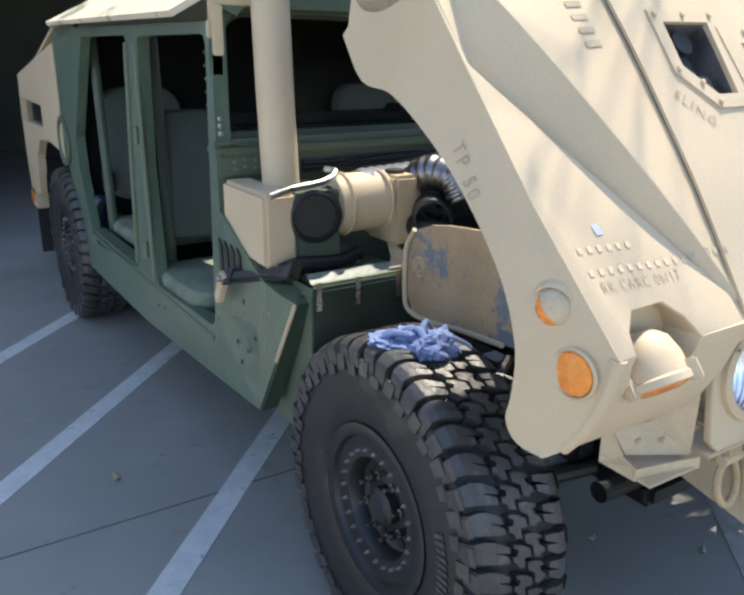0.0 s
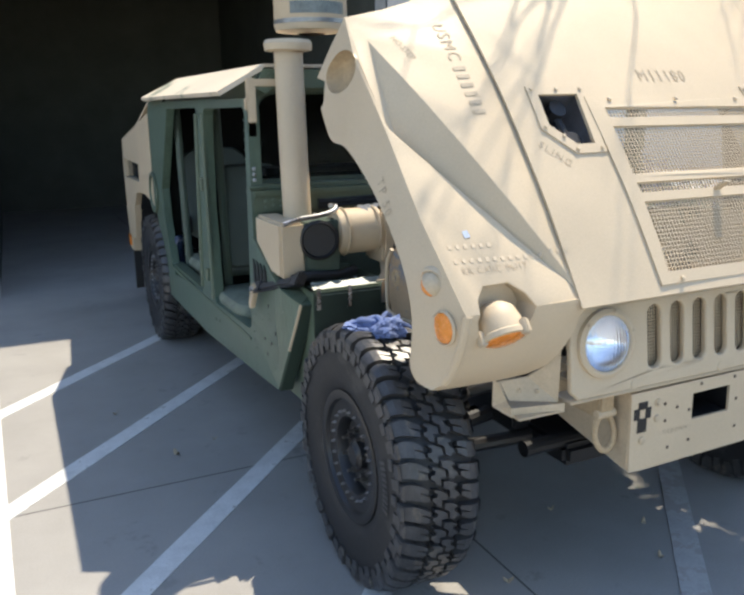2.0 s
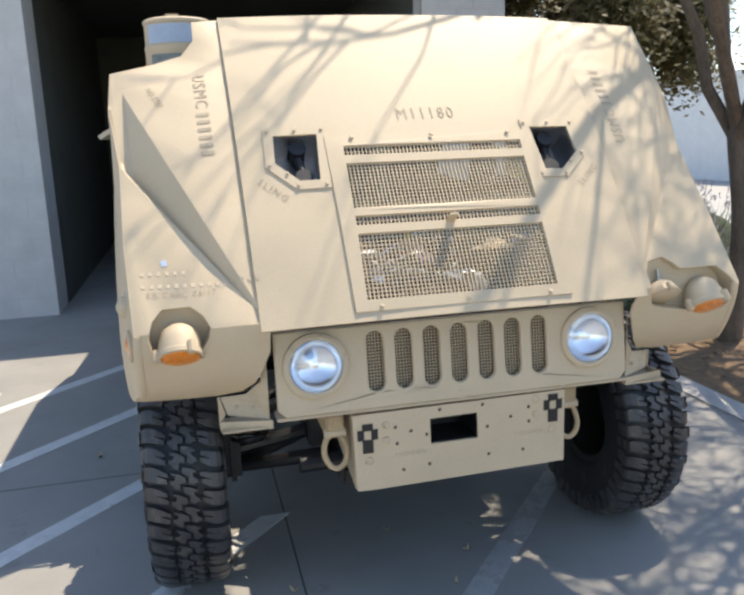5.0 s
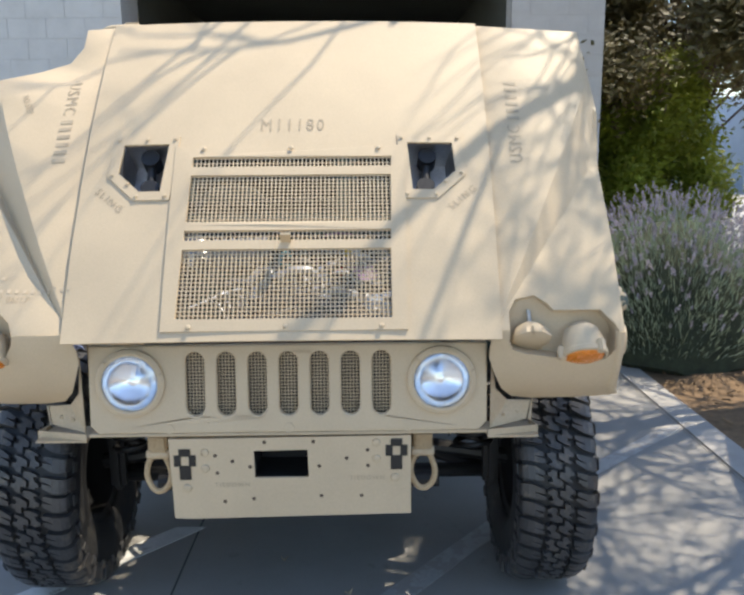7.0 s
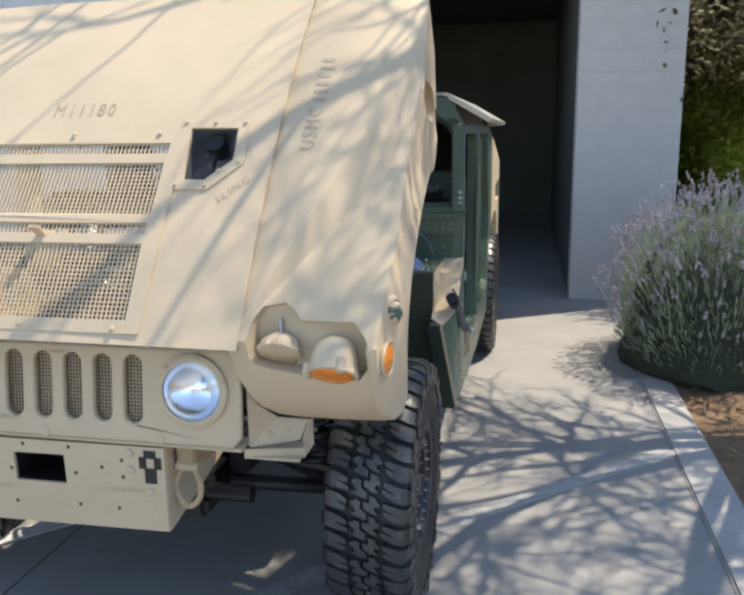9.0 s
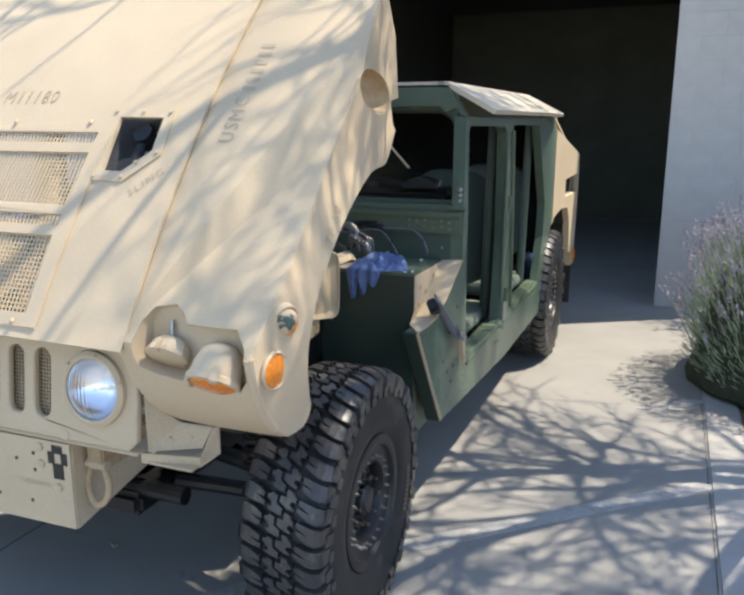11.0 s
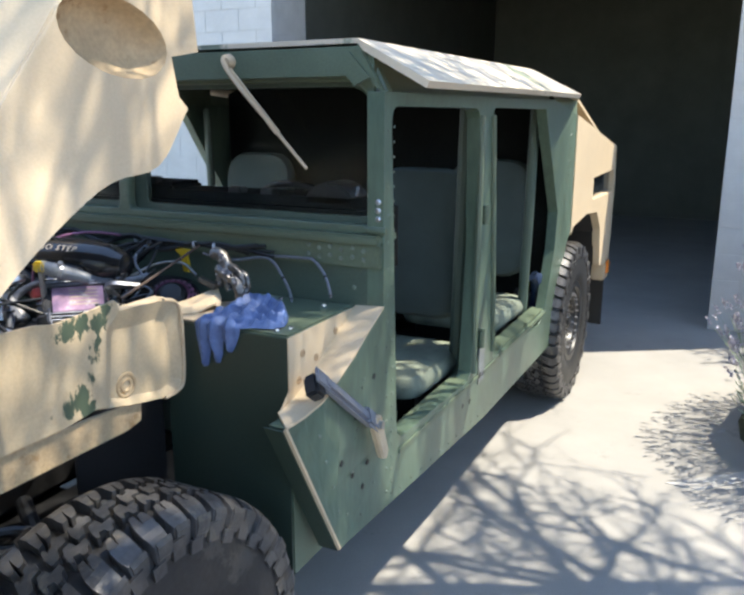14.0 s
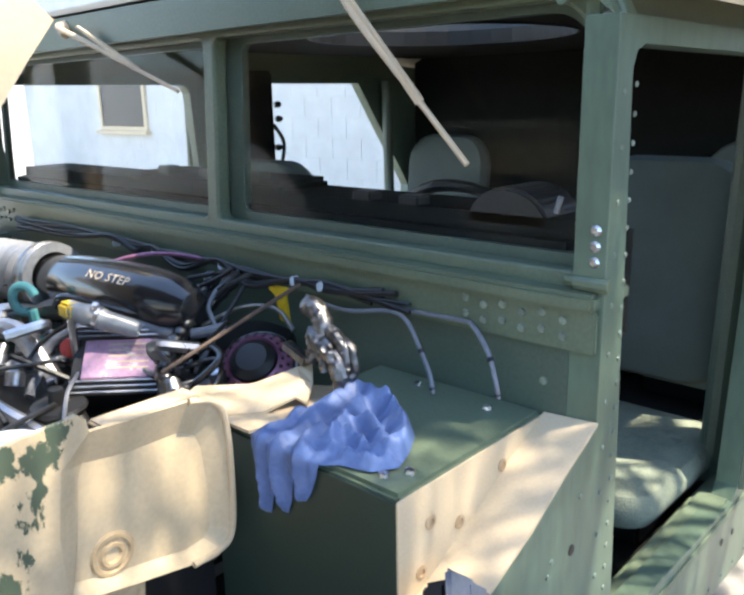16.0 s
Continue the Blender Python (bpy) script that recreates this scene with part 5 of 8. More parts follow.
# ---- body tub, door frames, rear ----
for s in (1, -1):
    X = s * 1.09
    twist = lambda u, v: 0.048 * min(1.0, max(0.0, (v - 0.52) / 0.398)) * max(0.0, 1 - (u - 1.067 - (0.918 - min(v, 0.918)) * 0.4347) / 0.12)
    to = lambda u, v: (X - s * min(0.048, twist(u, v)), u, v)
    outline = [(1.067, 0.920), (1.24, 0.520), (1.58, 0.495), (2.47, 0.435), (3.62, 0.425), (3.74, 0.62), (3.80, 0.80), (3.90, 0.95), (3.98, 1.0), (3.98, 1.645), (3.42, 1.715), (1.50, 1.70), (1.50, 1.12), (1.40, 1.072), (1.32, 1.028), (1.23, 0.988), (1.17, 0.956), (1.115, 0.934)]
    door1 = [(1.597, 0.74), (1.603, 0.705), (1.635, 0.685), (2.25, 0.662), (2.28, 0.69), (2.325, 1.16), (2.295, 1.63), (2.28, 1.655), (2.25, 1.664), (1.585, 1.664), (1.56, 1.655), (1.548, 1.63), (1.572, 1.2)]
    door2 = [(2.57, 0.665), (3.35, 0.61), (3.46, 0.66), (3.60, 0.95), (3.63, 1.15), (3.26, 1.67), (2.48, 1.67), (2.455, 1.655), (2.45, 1.63), (2.525, 1.25)]
    bm = holed(bmesh.new(), outline, [door1, door2], to, (-s * 0.05, 0, 0), cuts=(0.6, 0.7, 0.8, 0.88), ucuts=(1.12, 1.17, 1.24))
    shell = part("body_side", bm, GREEN_SIDE, truck, "dark green riveted body side with open doorways")
    md = shell.modifiers.new("edge", "BEVEL")
    md.width, md.segments, md.limit_method, md.angle_limit = 0.008, 2, "ANGLE", radians(40)
    # door posts' round beads and the sill's top
    bm = bmesh.new()
    box(bm, (min(s * 1.0, s * 1.094), 1.60, 0.62), (max(s * 1.0, s * 1.094), 3.50, 0.665), 0.015)
    part("door_sill", bm, GREEN, shell, "green door sill")
    for y0, y1, z0, z1 in ((2.30, 2.315, 0.68, 1.64), (2.545, 2.44, 0.70, 1.64)):
        part("door_post_bead", tube(bmesh.new(), [(s * 1.092, y0, z0), (s * 1.094, (y0 + y1) / 2, (z0 + z1) / 2), (s * 1.092, y1, z1)], 0.012, 8), GREEN, shell)
    for z in (0.80, 1.28):
        part("door_hinge", tube(bmesh.new(), [(s * 1.10, 2.37, z - 0.035), (s * 1.10, 2.37, z + 0.035)], 0.014, 10), GREEN, shell)
    # rivets on the front corner, sill and post
    bm = bmesh.new()
    spots = [(1.56, 0.53 + i * 0.04) for i in range(28)] + [(1.525, 0.55 + i * 0.075) for i in range(15)] + [(1.63 + i * 0.085, 0.515 - i * 0.0052) for i in range(22)]
    spots += [(1.28 + 0.03 * i, 0.60 + 0.11 * i) for i in range(4)] + [(1.14, 0.88), (1.17, 0.80), (1.205, 0.715), (1.235, 0.63), (1.36, 0.56), (1.44, 0.62), (1.38, 0.95), (1.46, 1.02), (1.33, 0.80), (1.42, 0.78)]
    spots += [(3.85 + 0.0 * i, 1.05 + i * 0.07) for i in range(8)] + [(3.70, 0.75 + i * 0.07) for i in range(5)]
    for y, z in spots:
        lathe(bm, [(0.0048, 0), (0.004, 0.0016), (0, 0.002)], towards((s * 1.0905, y, z), (s, 0, 0)), 7)
    part("rivets", bm, RIVET, shell, "small worn rivets", kind="stuff")
    bm = bmesh.new()
    for y, z in ((1.31, 0.70), (1.37, 0.64), (1.33, 0.86), (1.25, 0.76), (1.44, 0.94), (1.40, 0.70), (2.2, 0.58), (2.28, 0.57)):
        lathe(bm, [(0.009, 0), (0.008, 0.001), (0, 0.001)], towards((s * 1.0905, y, z), (s, 0, 0)), 10)
    part("drain_holes", bm, BLACK, shell, kind="stuff")
    # vents low on the passenger-side cowl panel
    if s < 0:
        bm = bmesh.new()
        for i in range(4):
            prism(bm, [(s * 1.0915, 1.33 + i * 0.05, 0.93 - i * 0.012), (s * 1.0915, 1.36 + i * 0.05, 0.945 - i * 0.012), (s * 1.0915, 1.36 + i * 0.05, 1.03), (s * 1.0915, 1.335 + i * 0.05, 1.01)], (s * 0.004, 0, 0))
        part("louvres", bm, BLACK, shell, kind="stuff")
    # tan lip along the front edge, and the sloping ledge inside it
    tip = Vector((s * 1.042, 1.067, 0.918))
    foot_ = tip.lerp(Vector((s * 1.09, 1.24, 0.52)), 1.0 if s > 0 else 0.52)
    bm = bmesh.new()
    prism(bm, [tip + Vector((s * 0.004, 0, 0.004)), tip + Vector((-s * 0.004, 0, 0)), foot_ + Vector((-s * 0.004, 0, 0)), foot_ + Vector((s * 0.003, 0, 0.004))], (0, -0.006, -0.003))
    part("front_lip", bm, TAN, shell, "tan painted front edge")
    bm = bmesh.new()
    a = [(1.094, 1.497, 1.126), (1.094, 1.40, 1.080), (1.094, 1.32, 1.036), (1.092, 1.23, 0.994), (1.086, 1.17, 0.962), (1.066, 1.115, 0.938), (1.044, 1.065, 0.922)]
    b = [(1.004, 1.497, 1.120), (1.004, 1.40, 1.074), (1.004, 1.32, 1.030), (1.004, 1.23, 0.988), (1.004, 1.17, 0.957), (1.002, 1.13, 0.950), (1.0, 1.098, 0.942)]
    va, vb = [bm.verts.new((s * x, y, z)) for x, y, z in a], [bm.verts.new((s * x, y, z)) for x, y, z in b]
    for i in range(len(a) - 1):
        bm.faces.new((va[i], va[i + 1], vb[i + 1], vb[i]))
    r = bmesh.ops.extrude_face_region(bm, geom=bm.faces[:])
    bmesh.ops.translate(bm, vec=(0, 0, -0.006), verts=[q for q in r["geom"] if isinstance(q, bmesh.types.BMVert)])
    part("ledge", bm, TAN if s > 0 else GREEN, shell, "sloping ledge beside the battery box")
    # rear quarter: slanted tan panel, wheel arch, recessed panel, lamp
    to2 = lambda u, v: (s * 1.094, u, v)
    rear = [(3.985, 0.98), (4.05, 1.02), (4.45, 1.05), (4.80, 1.02), (4.95, 0.90), (5.04, 0.62), (5.40, 0.56), (5.45, 0.75), (5.47, 1.15), (5.43, 1.43), (3.985, 1.645)]
    bm = holed(bmesh.new(), rear, [[(4.60, 1.12), (5.40, 1.11), (5.40, 1.27), (4.60, 1.26)]], to2, (-s * 0.05, 0, 0))
    q = part("rear_quarter", bm, TAN, truck, "tan slanted rear quarter panel with a wheel arch")
    part("quarter_vent", box(bmesh.new(), (min(s * 1.05, s * 1.06), 4.60, 1.10), (max(s * 1.05, s * 1.06), 5.40, 1.27)), DARK_GLASS, q, "dark recessed glass panel")
    part("reflector", box(bmesh.new(), (min(s * 1.094, s * 1.108), 5.34, 0.50), (max(s * 1.094, s * 1.108), 5.42, 0.60), 0.006), AMBER, q, "orange reflector")
    part("lamp_bracket", box(bmesh.new(), (min(s * 1.0, s * 1.094), 5.28, 0.46), (max(s * 1.0, s * 1.094), 5.44, 0.62), 0.01), TAN, q)
    part("mud_flap", box(bmesh.new(), (min(s * 0.80, s * 1.08), 5.38, 0.10), (max(s * 0.80, s * 1.08), 5.40, 0.62), 0.004), BLACK, truck, "black rubber mud flap")
    bm = bmesh.new()
    arch = [(3.72, 0.55), (3.80, 0.80), (3.95, 0.96), (4.2, 1.03), (4.5, 1.04), (4.8, 1.0), (4.97, 0.86), (5.03, 0.62)]
    va, vb = [bm.verts.new((s * 1.05, y, z)) for y, z in arch], [bm.verts.new((s * 0.70, y, z)) for y, z in arch]
    for i in range(len(arch) - 1):
        bm.faces.new((va[i], va[i + 1], vb[i + 1], vb[i]))
    bm.faces.new(vb)
    part("wheel_housing", bm, BLACK, truck)
    if s < 0:
        bm = bmesh.new()
        lathe(bm, [(0.13, -0.01), (0.145, 0.0), (0.145, 0.012), (0.12, 0.014), (0.115, -0.005), (0, -0.005)], towards((s * 1.094, 3.93, 1.10), (s, 0, 0)), 28)
        part("filler_ring", bm, GREEN, shell, "round fuel filler ring")
    # front inner panel with rolled edge
    bm = bmesh.new()
    prof = [(0.30, 1.235), (0.86, 1.23), (0.913, 1.224), (0.922, 1.20), (0.935, 1.197), (1.06, 1.198), (1.095, 1.185), (1.118, 1.14), (1.122, 1.0), (1.108, 0.958), (1.06, 0.942), (0.95, 0.955), (0.30, 0.985)]
    if s > 0:
        part("top_flange", box(bmesh.new(), (0.645, 0.936, 1.188), (0.687, 1.085, 1.197), 0.003), TAN, truck)
    if s < 0:
        prof = [(0.30, 1.19), (0.50, 1.185), (0.65, 1.18), (0.80, 1.165), (0.88, 1.15), (0.95, 1.125), (0.99, 1.06), (0.992, 0.92), (0.965, 0.87), (0.85, 0.868), (0.73, 0.885), (0.55, 0.90), (0.30, 0.92)]
    if s < 0:
        prism(bm, [(s * 0.70, y, z) for y, z in prof], (-s * 0.012, 0, 0), 0.003)
    else:
        # flat front sheet and a dished rear field with sloping borders
        rim_ = [(0.912, 1.204), (0.991, 1.200), (1.056, 1.198), (1.094, 1.186), (1.114, 1.155), (1.118, 1.06), (1.112, 0.974), (1.089, 0.951), (1.041, 0.948), (0.95, 0.965), (0.86, 0.985), (0.858, 1.08), (0.870, 1.165)]
        field = [(0.905, 1.158), (0.965, 1.150), (1.045, 1.150), (1.070, 1.140), (1.080, 1.115), (1.086, 1.05), (1.084, 0.985), (1.072, 0.970), (1.040, 0.966), (0.95, 0.983), (0.875, 1.0), (0.890, 1.08), (0.897, 1.14)]
        o_ = [bm.verts.new((0.70, y, z)) for y, z in rim_]
        i_ = [bm.verts.new((0.684, y, z)) for y, z in field]
        for k in range(13):
            bm.faces.new((o_[k], o_[(k + 1) % 13], i_[(k + 1) % 13], i_[k]))
        bm.faces.new(i_)
        bm.faces.new([bm.verts.new((0.70, y, z)) for y, z in ((0.823, 0.995), (0.727, 0.985), (0.30, 0.985), (0.30, 1.235), (0.68, 1.226), (0.73, 1.216), (0.80, 1.220), (0.879, 1.228), (0.899, 1.231), (0.909, 1.221))] + [o_[0], o_[12], o_[11], o_[10]])
        r = bmesh.ops.extrude_face_region(bm, geom=bm.faces[:])
        bmesh.ops.translate(bm, vec=(-0.008, 0, 0), verts=[q for q in r["geom"] if isinstance(q, bmesh.types.BMVert)])
        bmesh.ops.recalc_face_normals(bm, faces=bm.faces[:])
        prof = [(0, 0)] * 5 + rim_[2:10]
    pan = part("inner_fender", bm, TAN_CHIP if s > 0 else TAN_BROWN, truck, "tan inner fender panel with paint flaking to green" if s > 0 else "rubbed tan inner fender panel, browned for its shade")
    bm = bmesh.new()
    tube(bm, curve_pts([(s * (0.706 if s < 0 else 0.702), y, z) for y, z in prof[5:12]], 4), 0.008 if s < 0 else 0.005, 8)
    part("rolled_edge", bm, TAN, pan)
    bm = bmesh.new()
    prism(bm, [(s * 0.69, 0.55, 0.99), (s * 0.69, 0.97, 0.965), (s * 0.69, 0.965, 0.915), (s * 0.69, 0.92, 0.905), (s * 0.69, 0.55, 0.905)], (-s * 0.01, 0, 0))
    for r_ in (0.02, 0.033):
        lathe(bm, [(r_, 0), (r_ - 0.003, 0.004), (r_ - 0.008, 0.004), (r_ - 0.010, 0)], towards((s * (0.70 if s < 0 else 0.684), 0.93, 1.015), (s, 0, 0)), 18)
    # browner than the panel above, as shade put into the colour
    part("lower_shield", bm, TAN_STAIN_SHADE, pan)
    # battery box with tan side
    bm = bmesh.new()
    z1, yb = (1.12, 1.148) if s > 0 else (0.975, 1.034)
    box(bm, (min(s * 0.66, s * 1.0), yb + 0.004, 0.46), (max(s * 0.66, s * 1.0), 1.50, z1), 0.006)
    bx = part("battery_box", bm, GREEN, truck, "green steel box at the firewall")
    # shade-dark front, and an added sheet that darkens the gap beside the lip
    part("box_front", box(bmesh.new(), (min(s * 0.62, s * 1.0), yb - 0.002, 0.46), (max(s * 0.62, s * 1.0), yb + 0.003, z1 - 0.008)), DEEP_SHADE_GREEN, bx)
    part("shade_sheet", prism(bmesh.new(), [(s * 1.037, 1.060, 0.917), (s * 0.985, 1.060, 0.917), (s * 1.032, 1.232, 0.520), (s * 1.086, 1.232, 0.520)], (0, -0.003, -0.002)), DEEP_SHADE_GREEN, bx)
    part("box_side", prism(bmesh.new(), [(s * 1.001, y, z) for y, z in ((1.498, z1 - 0.005), (yb - 0.003, z1 - 0.005), (yb - 0.003, 0.98), (min(yb - 0.003, 1.103), 0.942), (1.17, 0.93), (1.498, 1.04))], (s * 0.003, 0, 0)), TAN if s > 0 else GREEN, bx, "tan painted box side" if s > 0 else "")
    bm = bmesh.new()
    for y, z in ((1.21, 1.06), (1.38, 1.075), (1.275, 1.03), (1.19, 0.995)):
        lathe(bm, [(0.0105, 0), (0.0105, 0.002), (0.006, 0.003), (0.0055, 0.0008), (0, 0.0005)], towards((s * 1.0035, y, z), (s, 0, 0)), 14)
    part("side_studs", bm, TAN_BROWN, bx, kind="stuff")
    bm = bmesh.new()
    for x_, y in ((0.95, 1.18), (0.97, 1.21), (0.75, 1.2), (0.93, 1.45), (0.78, 1.46)):
        lathe(bm, [(0.008, 0), (0.007, 0.005), (0, 0.006)], towards((s * x_, y, z1), (0, 0, 1)), 8)
    part("box_screws", bm, STEEL, bx, kind="stuff")

# firewall, cowl, windscreen frame, roof
bm = bmesh.new()
box(bm, (-1.04, 1.50, 0.60), (1.04, 1.515, 1.31))
fw = part("firewall", bm, SHADED_GREEN, truck, "green firewall behind the engine bay, darkened for shade")
bm = bmesh.new()
box(bm, (-1.085, 1.475, 1.295), (1.085, 1.60, 1.322), 0.006)
box(bm, (-1.085, 1.488, 1.23), (1.085, 1.50, 1.296), 0.003)
cowl = part("cowl", bm, GREEN, truck, "green riveted cowl below the windscreen")
bm = bmesh.new()
for s in (1, -1):
    for i, x_ in enumerate((0.86, 0.895, 0.93, 0.965, 1.0, 1.035)):
        for z in (1.252, 1.277) if i % 2 else (1.258, 1.284):
            lathe(bm, [(0.007, 0), (0.006, 0.003), (0, 0.004)], towards((s * x_, 1.487, z), (0, -1, 0)), 8)
    for z in (1.17, 1.10):
        lathe(bm, [(0.007, 0), (0.006, 0.003), (0, 0.004)], towards((s * 1.0, 1.499, z), (0, -1, 0)), 8)
part("cowl_rivets", bm, RIVET, cowl, kind="stuff")
y0 = 1.515


def pane_loop(u0, u1, v0, v1, side):
    """A pane's outline: small corners, but a large one at the top on the outer side."""
    big, small = 0.085, 0.018
    out = []
    for cu, cv, sx, sy, r in ((u1, v1, -1, -1, big if side > 0 else small), (u0, v1, 1, -1, big if side < 0 else small), (u0, v0, 1, 1, small), (u1, v0, -1, 1, small)):
        a0 = {(-1, -1): 0, (1, -1): 90, (1, 1): 180, (-1, 1): 270}[(sx, sy)]
        out += [(cu + sx * r + r * math.cos(radians(a0 + 15 * i)), cv + sy * r + r * math.sin(radians(a0 + 15 * i))) for i in range(7)]
    return out


panes = [pane_loop(0.165, 1.040, 1.345, 1.728, 1), pane_loop(-1.040, 0.125, 1.345, 1.728, -1)]
bm = holed(bmesh.new(), [(-1.085, 1.318), (1.085, 1.318), (1.085, 1.70), (1.03, 1.80), (-1.03, 1.80), (-1.085, 1.70)], panes, lambda u, v: (u, y0 + (v - 1.32) * 0.05, v), (0, 0.035, 0))
wind = part("windscreen_frame", bm, GREEN, truck, "green flat windscreen frame with a centre post")
md = wind.modifiers.new("edge", "BEVEL")
md.width, md.segments, md.limit_method, md.angle_limit = 0.006, 2, "ANGLE", radians(50)
for u0, u1, side in ((0.165, 1.040, 1), (-1.040, 0.125, -1)):
    # each pane sits in a set-back inner frame
    e0, e1 = (0.045, 0.012) if side > 0 else (0.012, 0.018)
    lay = lambda u, v: (u, y0 + 0.040 + (v - 1.32) * 0.05, v)
    part("pane_frame", holed(bmesh.new(), pane_loop(u0 - 0.008, u1 + 0.008, 1.337, 1.736, side), [pane_loop(u0 + e0, u1 - e1, 1.362, 1.716, side)], lay, (0, 0.02, 0)), SHADED_GREEN, wind)
    gl = part("windscreen_pane", prism(bmesh.new(), [(u0 + 0.005, y0 + 0.046, 1.35), (u1 - 0.005, y0 + 0.046, 1.35), (u1 - 0.005, y0 + 0.064, 1.722), (u0 + 0.005, y0 + 0.064, 1.722)], (0, 0.006, 0)), PANE, wind, "clear flat windscreen pane")
    gl.visible_shadow = False
for s in (1, -1):
    bm = bmesh.new()
    box(bm, (s * 1.070 - 0.018, 1.503, 1.345), (s * 1.070 + 0.018, 1.514, 1.43), 0.003)
    tube(bm, [(s * 1.045, 1.500, 1.334), (s * 1.098, 1.500, 1.334)], 0.011, 10)
    tube(bm, [(s * 1.030, 1.500, 1.336), (s * 1.044, 1.500, 1.336)], 0.008, 8)
    part("hinge_strap", bm, GREEN, wind)
bm = bmesh.new()
for s in (1, -1):
    for z in (1.366, 1.389, 1.412):
        lathe(bm, [(0.0088, 0), (0.0085, 0.005), (0.005, 0.009), (0, 0.009)], towards((s * 1.073, 1.503, z), (0, -1, 0)), 8)
    for x_, z in ((1.062, 1.70), (1.066, 1.60), (0.94, 1.765), (1.066, 1.53), (1.066, 1.47), (0.70, 1.765), (0.40, 1.76)):
        lathe(bm, [(0.009, 0), (0.006, 0.003), (0, 0.003)], towards((s * x_, 1.522, z), (0, -1, 0)), 8)
part("frame_bolts", bm, STEEL, wind, kind="stuff")
# wipers hang from the top
for x_ in (0.592, -0.42):
    bm = bmesh.new()
    top, mid, end = Vector((x_, 1.485, 1.79)), Vector((x_ + 0.04, 1.478, 1.735)), Vector((x_ + 0.262, 1.495, 1.495))
    if x_ < 0:
        mid, end = Vector((x_ + 0.13, 1.478, 1.752)), Vector((x_ + 0.50, 1.495, 1.622))
    tube(bm, curve_pts([top + Vector((0.012, 0.02, 0.012)), top, mid, mid.lerp(end, 0.45)], 4), 0.009, 8, r2=0.006)
    tube(bm, [mid.lerp(end, 0.35), end], 0.005, 6)
    prism(bm, [mid + Vector((-0.02, -0.004, 0.03)), mid + Vector((-0.012, -0.004, 0.034)), mid.lerp(end, 0.6) + Vector((0.006, -0.004, 0.004)), mid.lerp(end, 0.6) + Vector((-0.006, -0.004, -0.004))], (0, 0.008, 0))
    wip = part("wiper", bm, TAN, wind, "tan wiper arm and blade")
    part("wiper_hub", lathe(bmesh.new(), [(0.022, 0), (0.022, 0.025), (0.012, 0.04), (0, 0.04)], towards((x_ + 0.01, 1.522, 1.785), (0, -1, 0)), 14), TAN_WORN, wip)
# roof
bm = bmesh.new()
sec = [(-1.20, 1.726), (-1.01, 1.835), (1.01, 1.835), (1.20, 1.726)]


def roof_row(y, drop=0.0, k=0.0):
    return [bm.verts.new((x, y + (k if abs(x) > 1.1 else 0), z - drop)) for x, z in sec]


rows = [roof_row(1.50, 0, 0.04), roof_row(2.5, -0.008), roof_row(3.28, -0.015, 0.215)]
tail = [bm.verts.new((x, y, z)) for x, y, z in ((-1.08, 4.06, 1.742), (-0.95, 4.20, 1.76), (0.95, 4.20, 1.76), (1.08, 4.06, 1.742))]
rows.append(tail)
for k, (a, b) in enumerate(zip(rows, rows[1:])):
    for i in range(3):
        if i != 1 or k == 2:
            bm.faces.new((a[i], a[i + 1], b[i + 1], b[i]))
roof = part("roof", bm, CAMO, truck, "camouflage painted hard roof with sloping eaves")
md = roof.modifiers.new("thick", "SOLIDIFY")
md.thickness, md.offset = 0.02, -1
bm = bmesh.new()
prism(bm, [(-1.085, 1.50, 1.695), (-1.012, 1.50, 1.822), (1.012, 1.50, 1.822), (1.085, 1.50, 1.695), (1.03, 1.50, 1.74), (-1.03, 1.50, 1.74)], (0, 0.02, 0))
box(bm, (-1.05, 1.52, 1.70), (-1.03, 3.5, 1.80))
box(bm, (1.03, 1.52, 1.70), (1.05, 3.5, 1.80))
part("roof_header", bm, GREEN, roof)
hatch = [(0.43 * math.cos(2 * math.pi * i / 32), 2.55 + 0.43 * math.sin(2 * math.pi * i / 32)) for i in range(32)]
bm = holed(bmesh.new(), [(-1.01, 1.50), (1.01, 1.50), (1.01, 3.28), (-1.01, 3.28)], [hatch], lambda u, v: (u, v, 1.835 + 0.0085 * (v - 1.5)), (0, 0, -0.02))
top_panel = part("roof_panel", bm, CAMO, roof, "flat roof panel with a round open hatch")
# added dark sheet hides the roof's underside so the cab ceiling stays dark
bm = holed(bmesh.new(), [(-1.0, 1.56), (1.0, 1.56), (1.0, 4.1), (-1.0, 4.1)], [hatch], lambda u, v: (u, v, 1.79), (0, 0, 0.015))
part("dark_ceiling_sheet", bm, CAB, roof)
# black so that the hatch rim stays dark from inside
part("hatch_ring", lathe(bmesh.new(), [(0.432, -0.05), (0.425, -0.05), (0.418, 0.0), (0.425, 0.035), (0.46, 0.035), (0.46, 0.0)], Matrix.Translation((0, 2.55, 1.835)), 32), BLACK, roof)
for s in (1, -1):
    bm = bmesh.new()
    prism(bm, [(s * 0.99, 1.493, 1.80), (s * 1.05, 1.493, 1.735), (s * 1.005, 1.493, 1.715), (s * 0.965, 1.493, 1.755)], (0, 0.006, 0))
    part("corner_gusset", bm, GREEN, roof)
bm = bmesh.new()
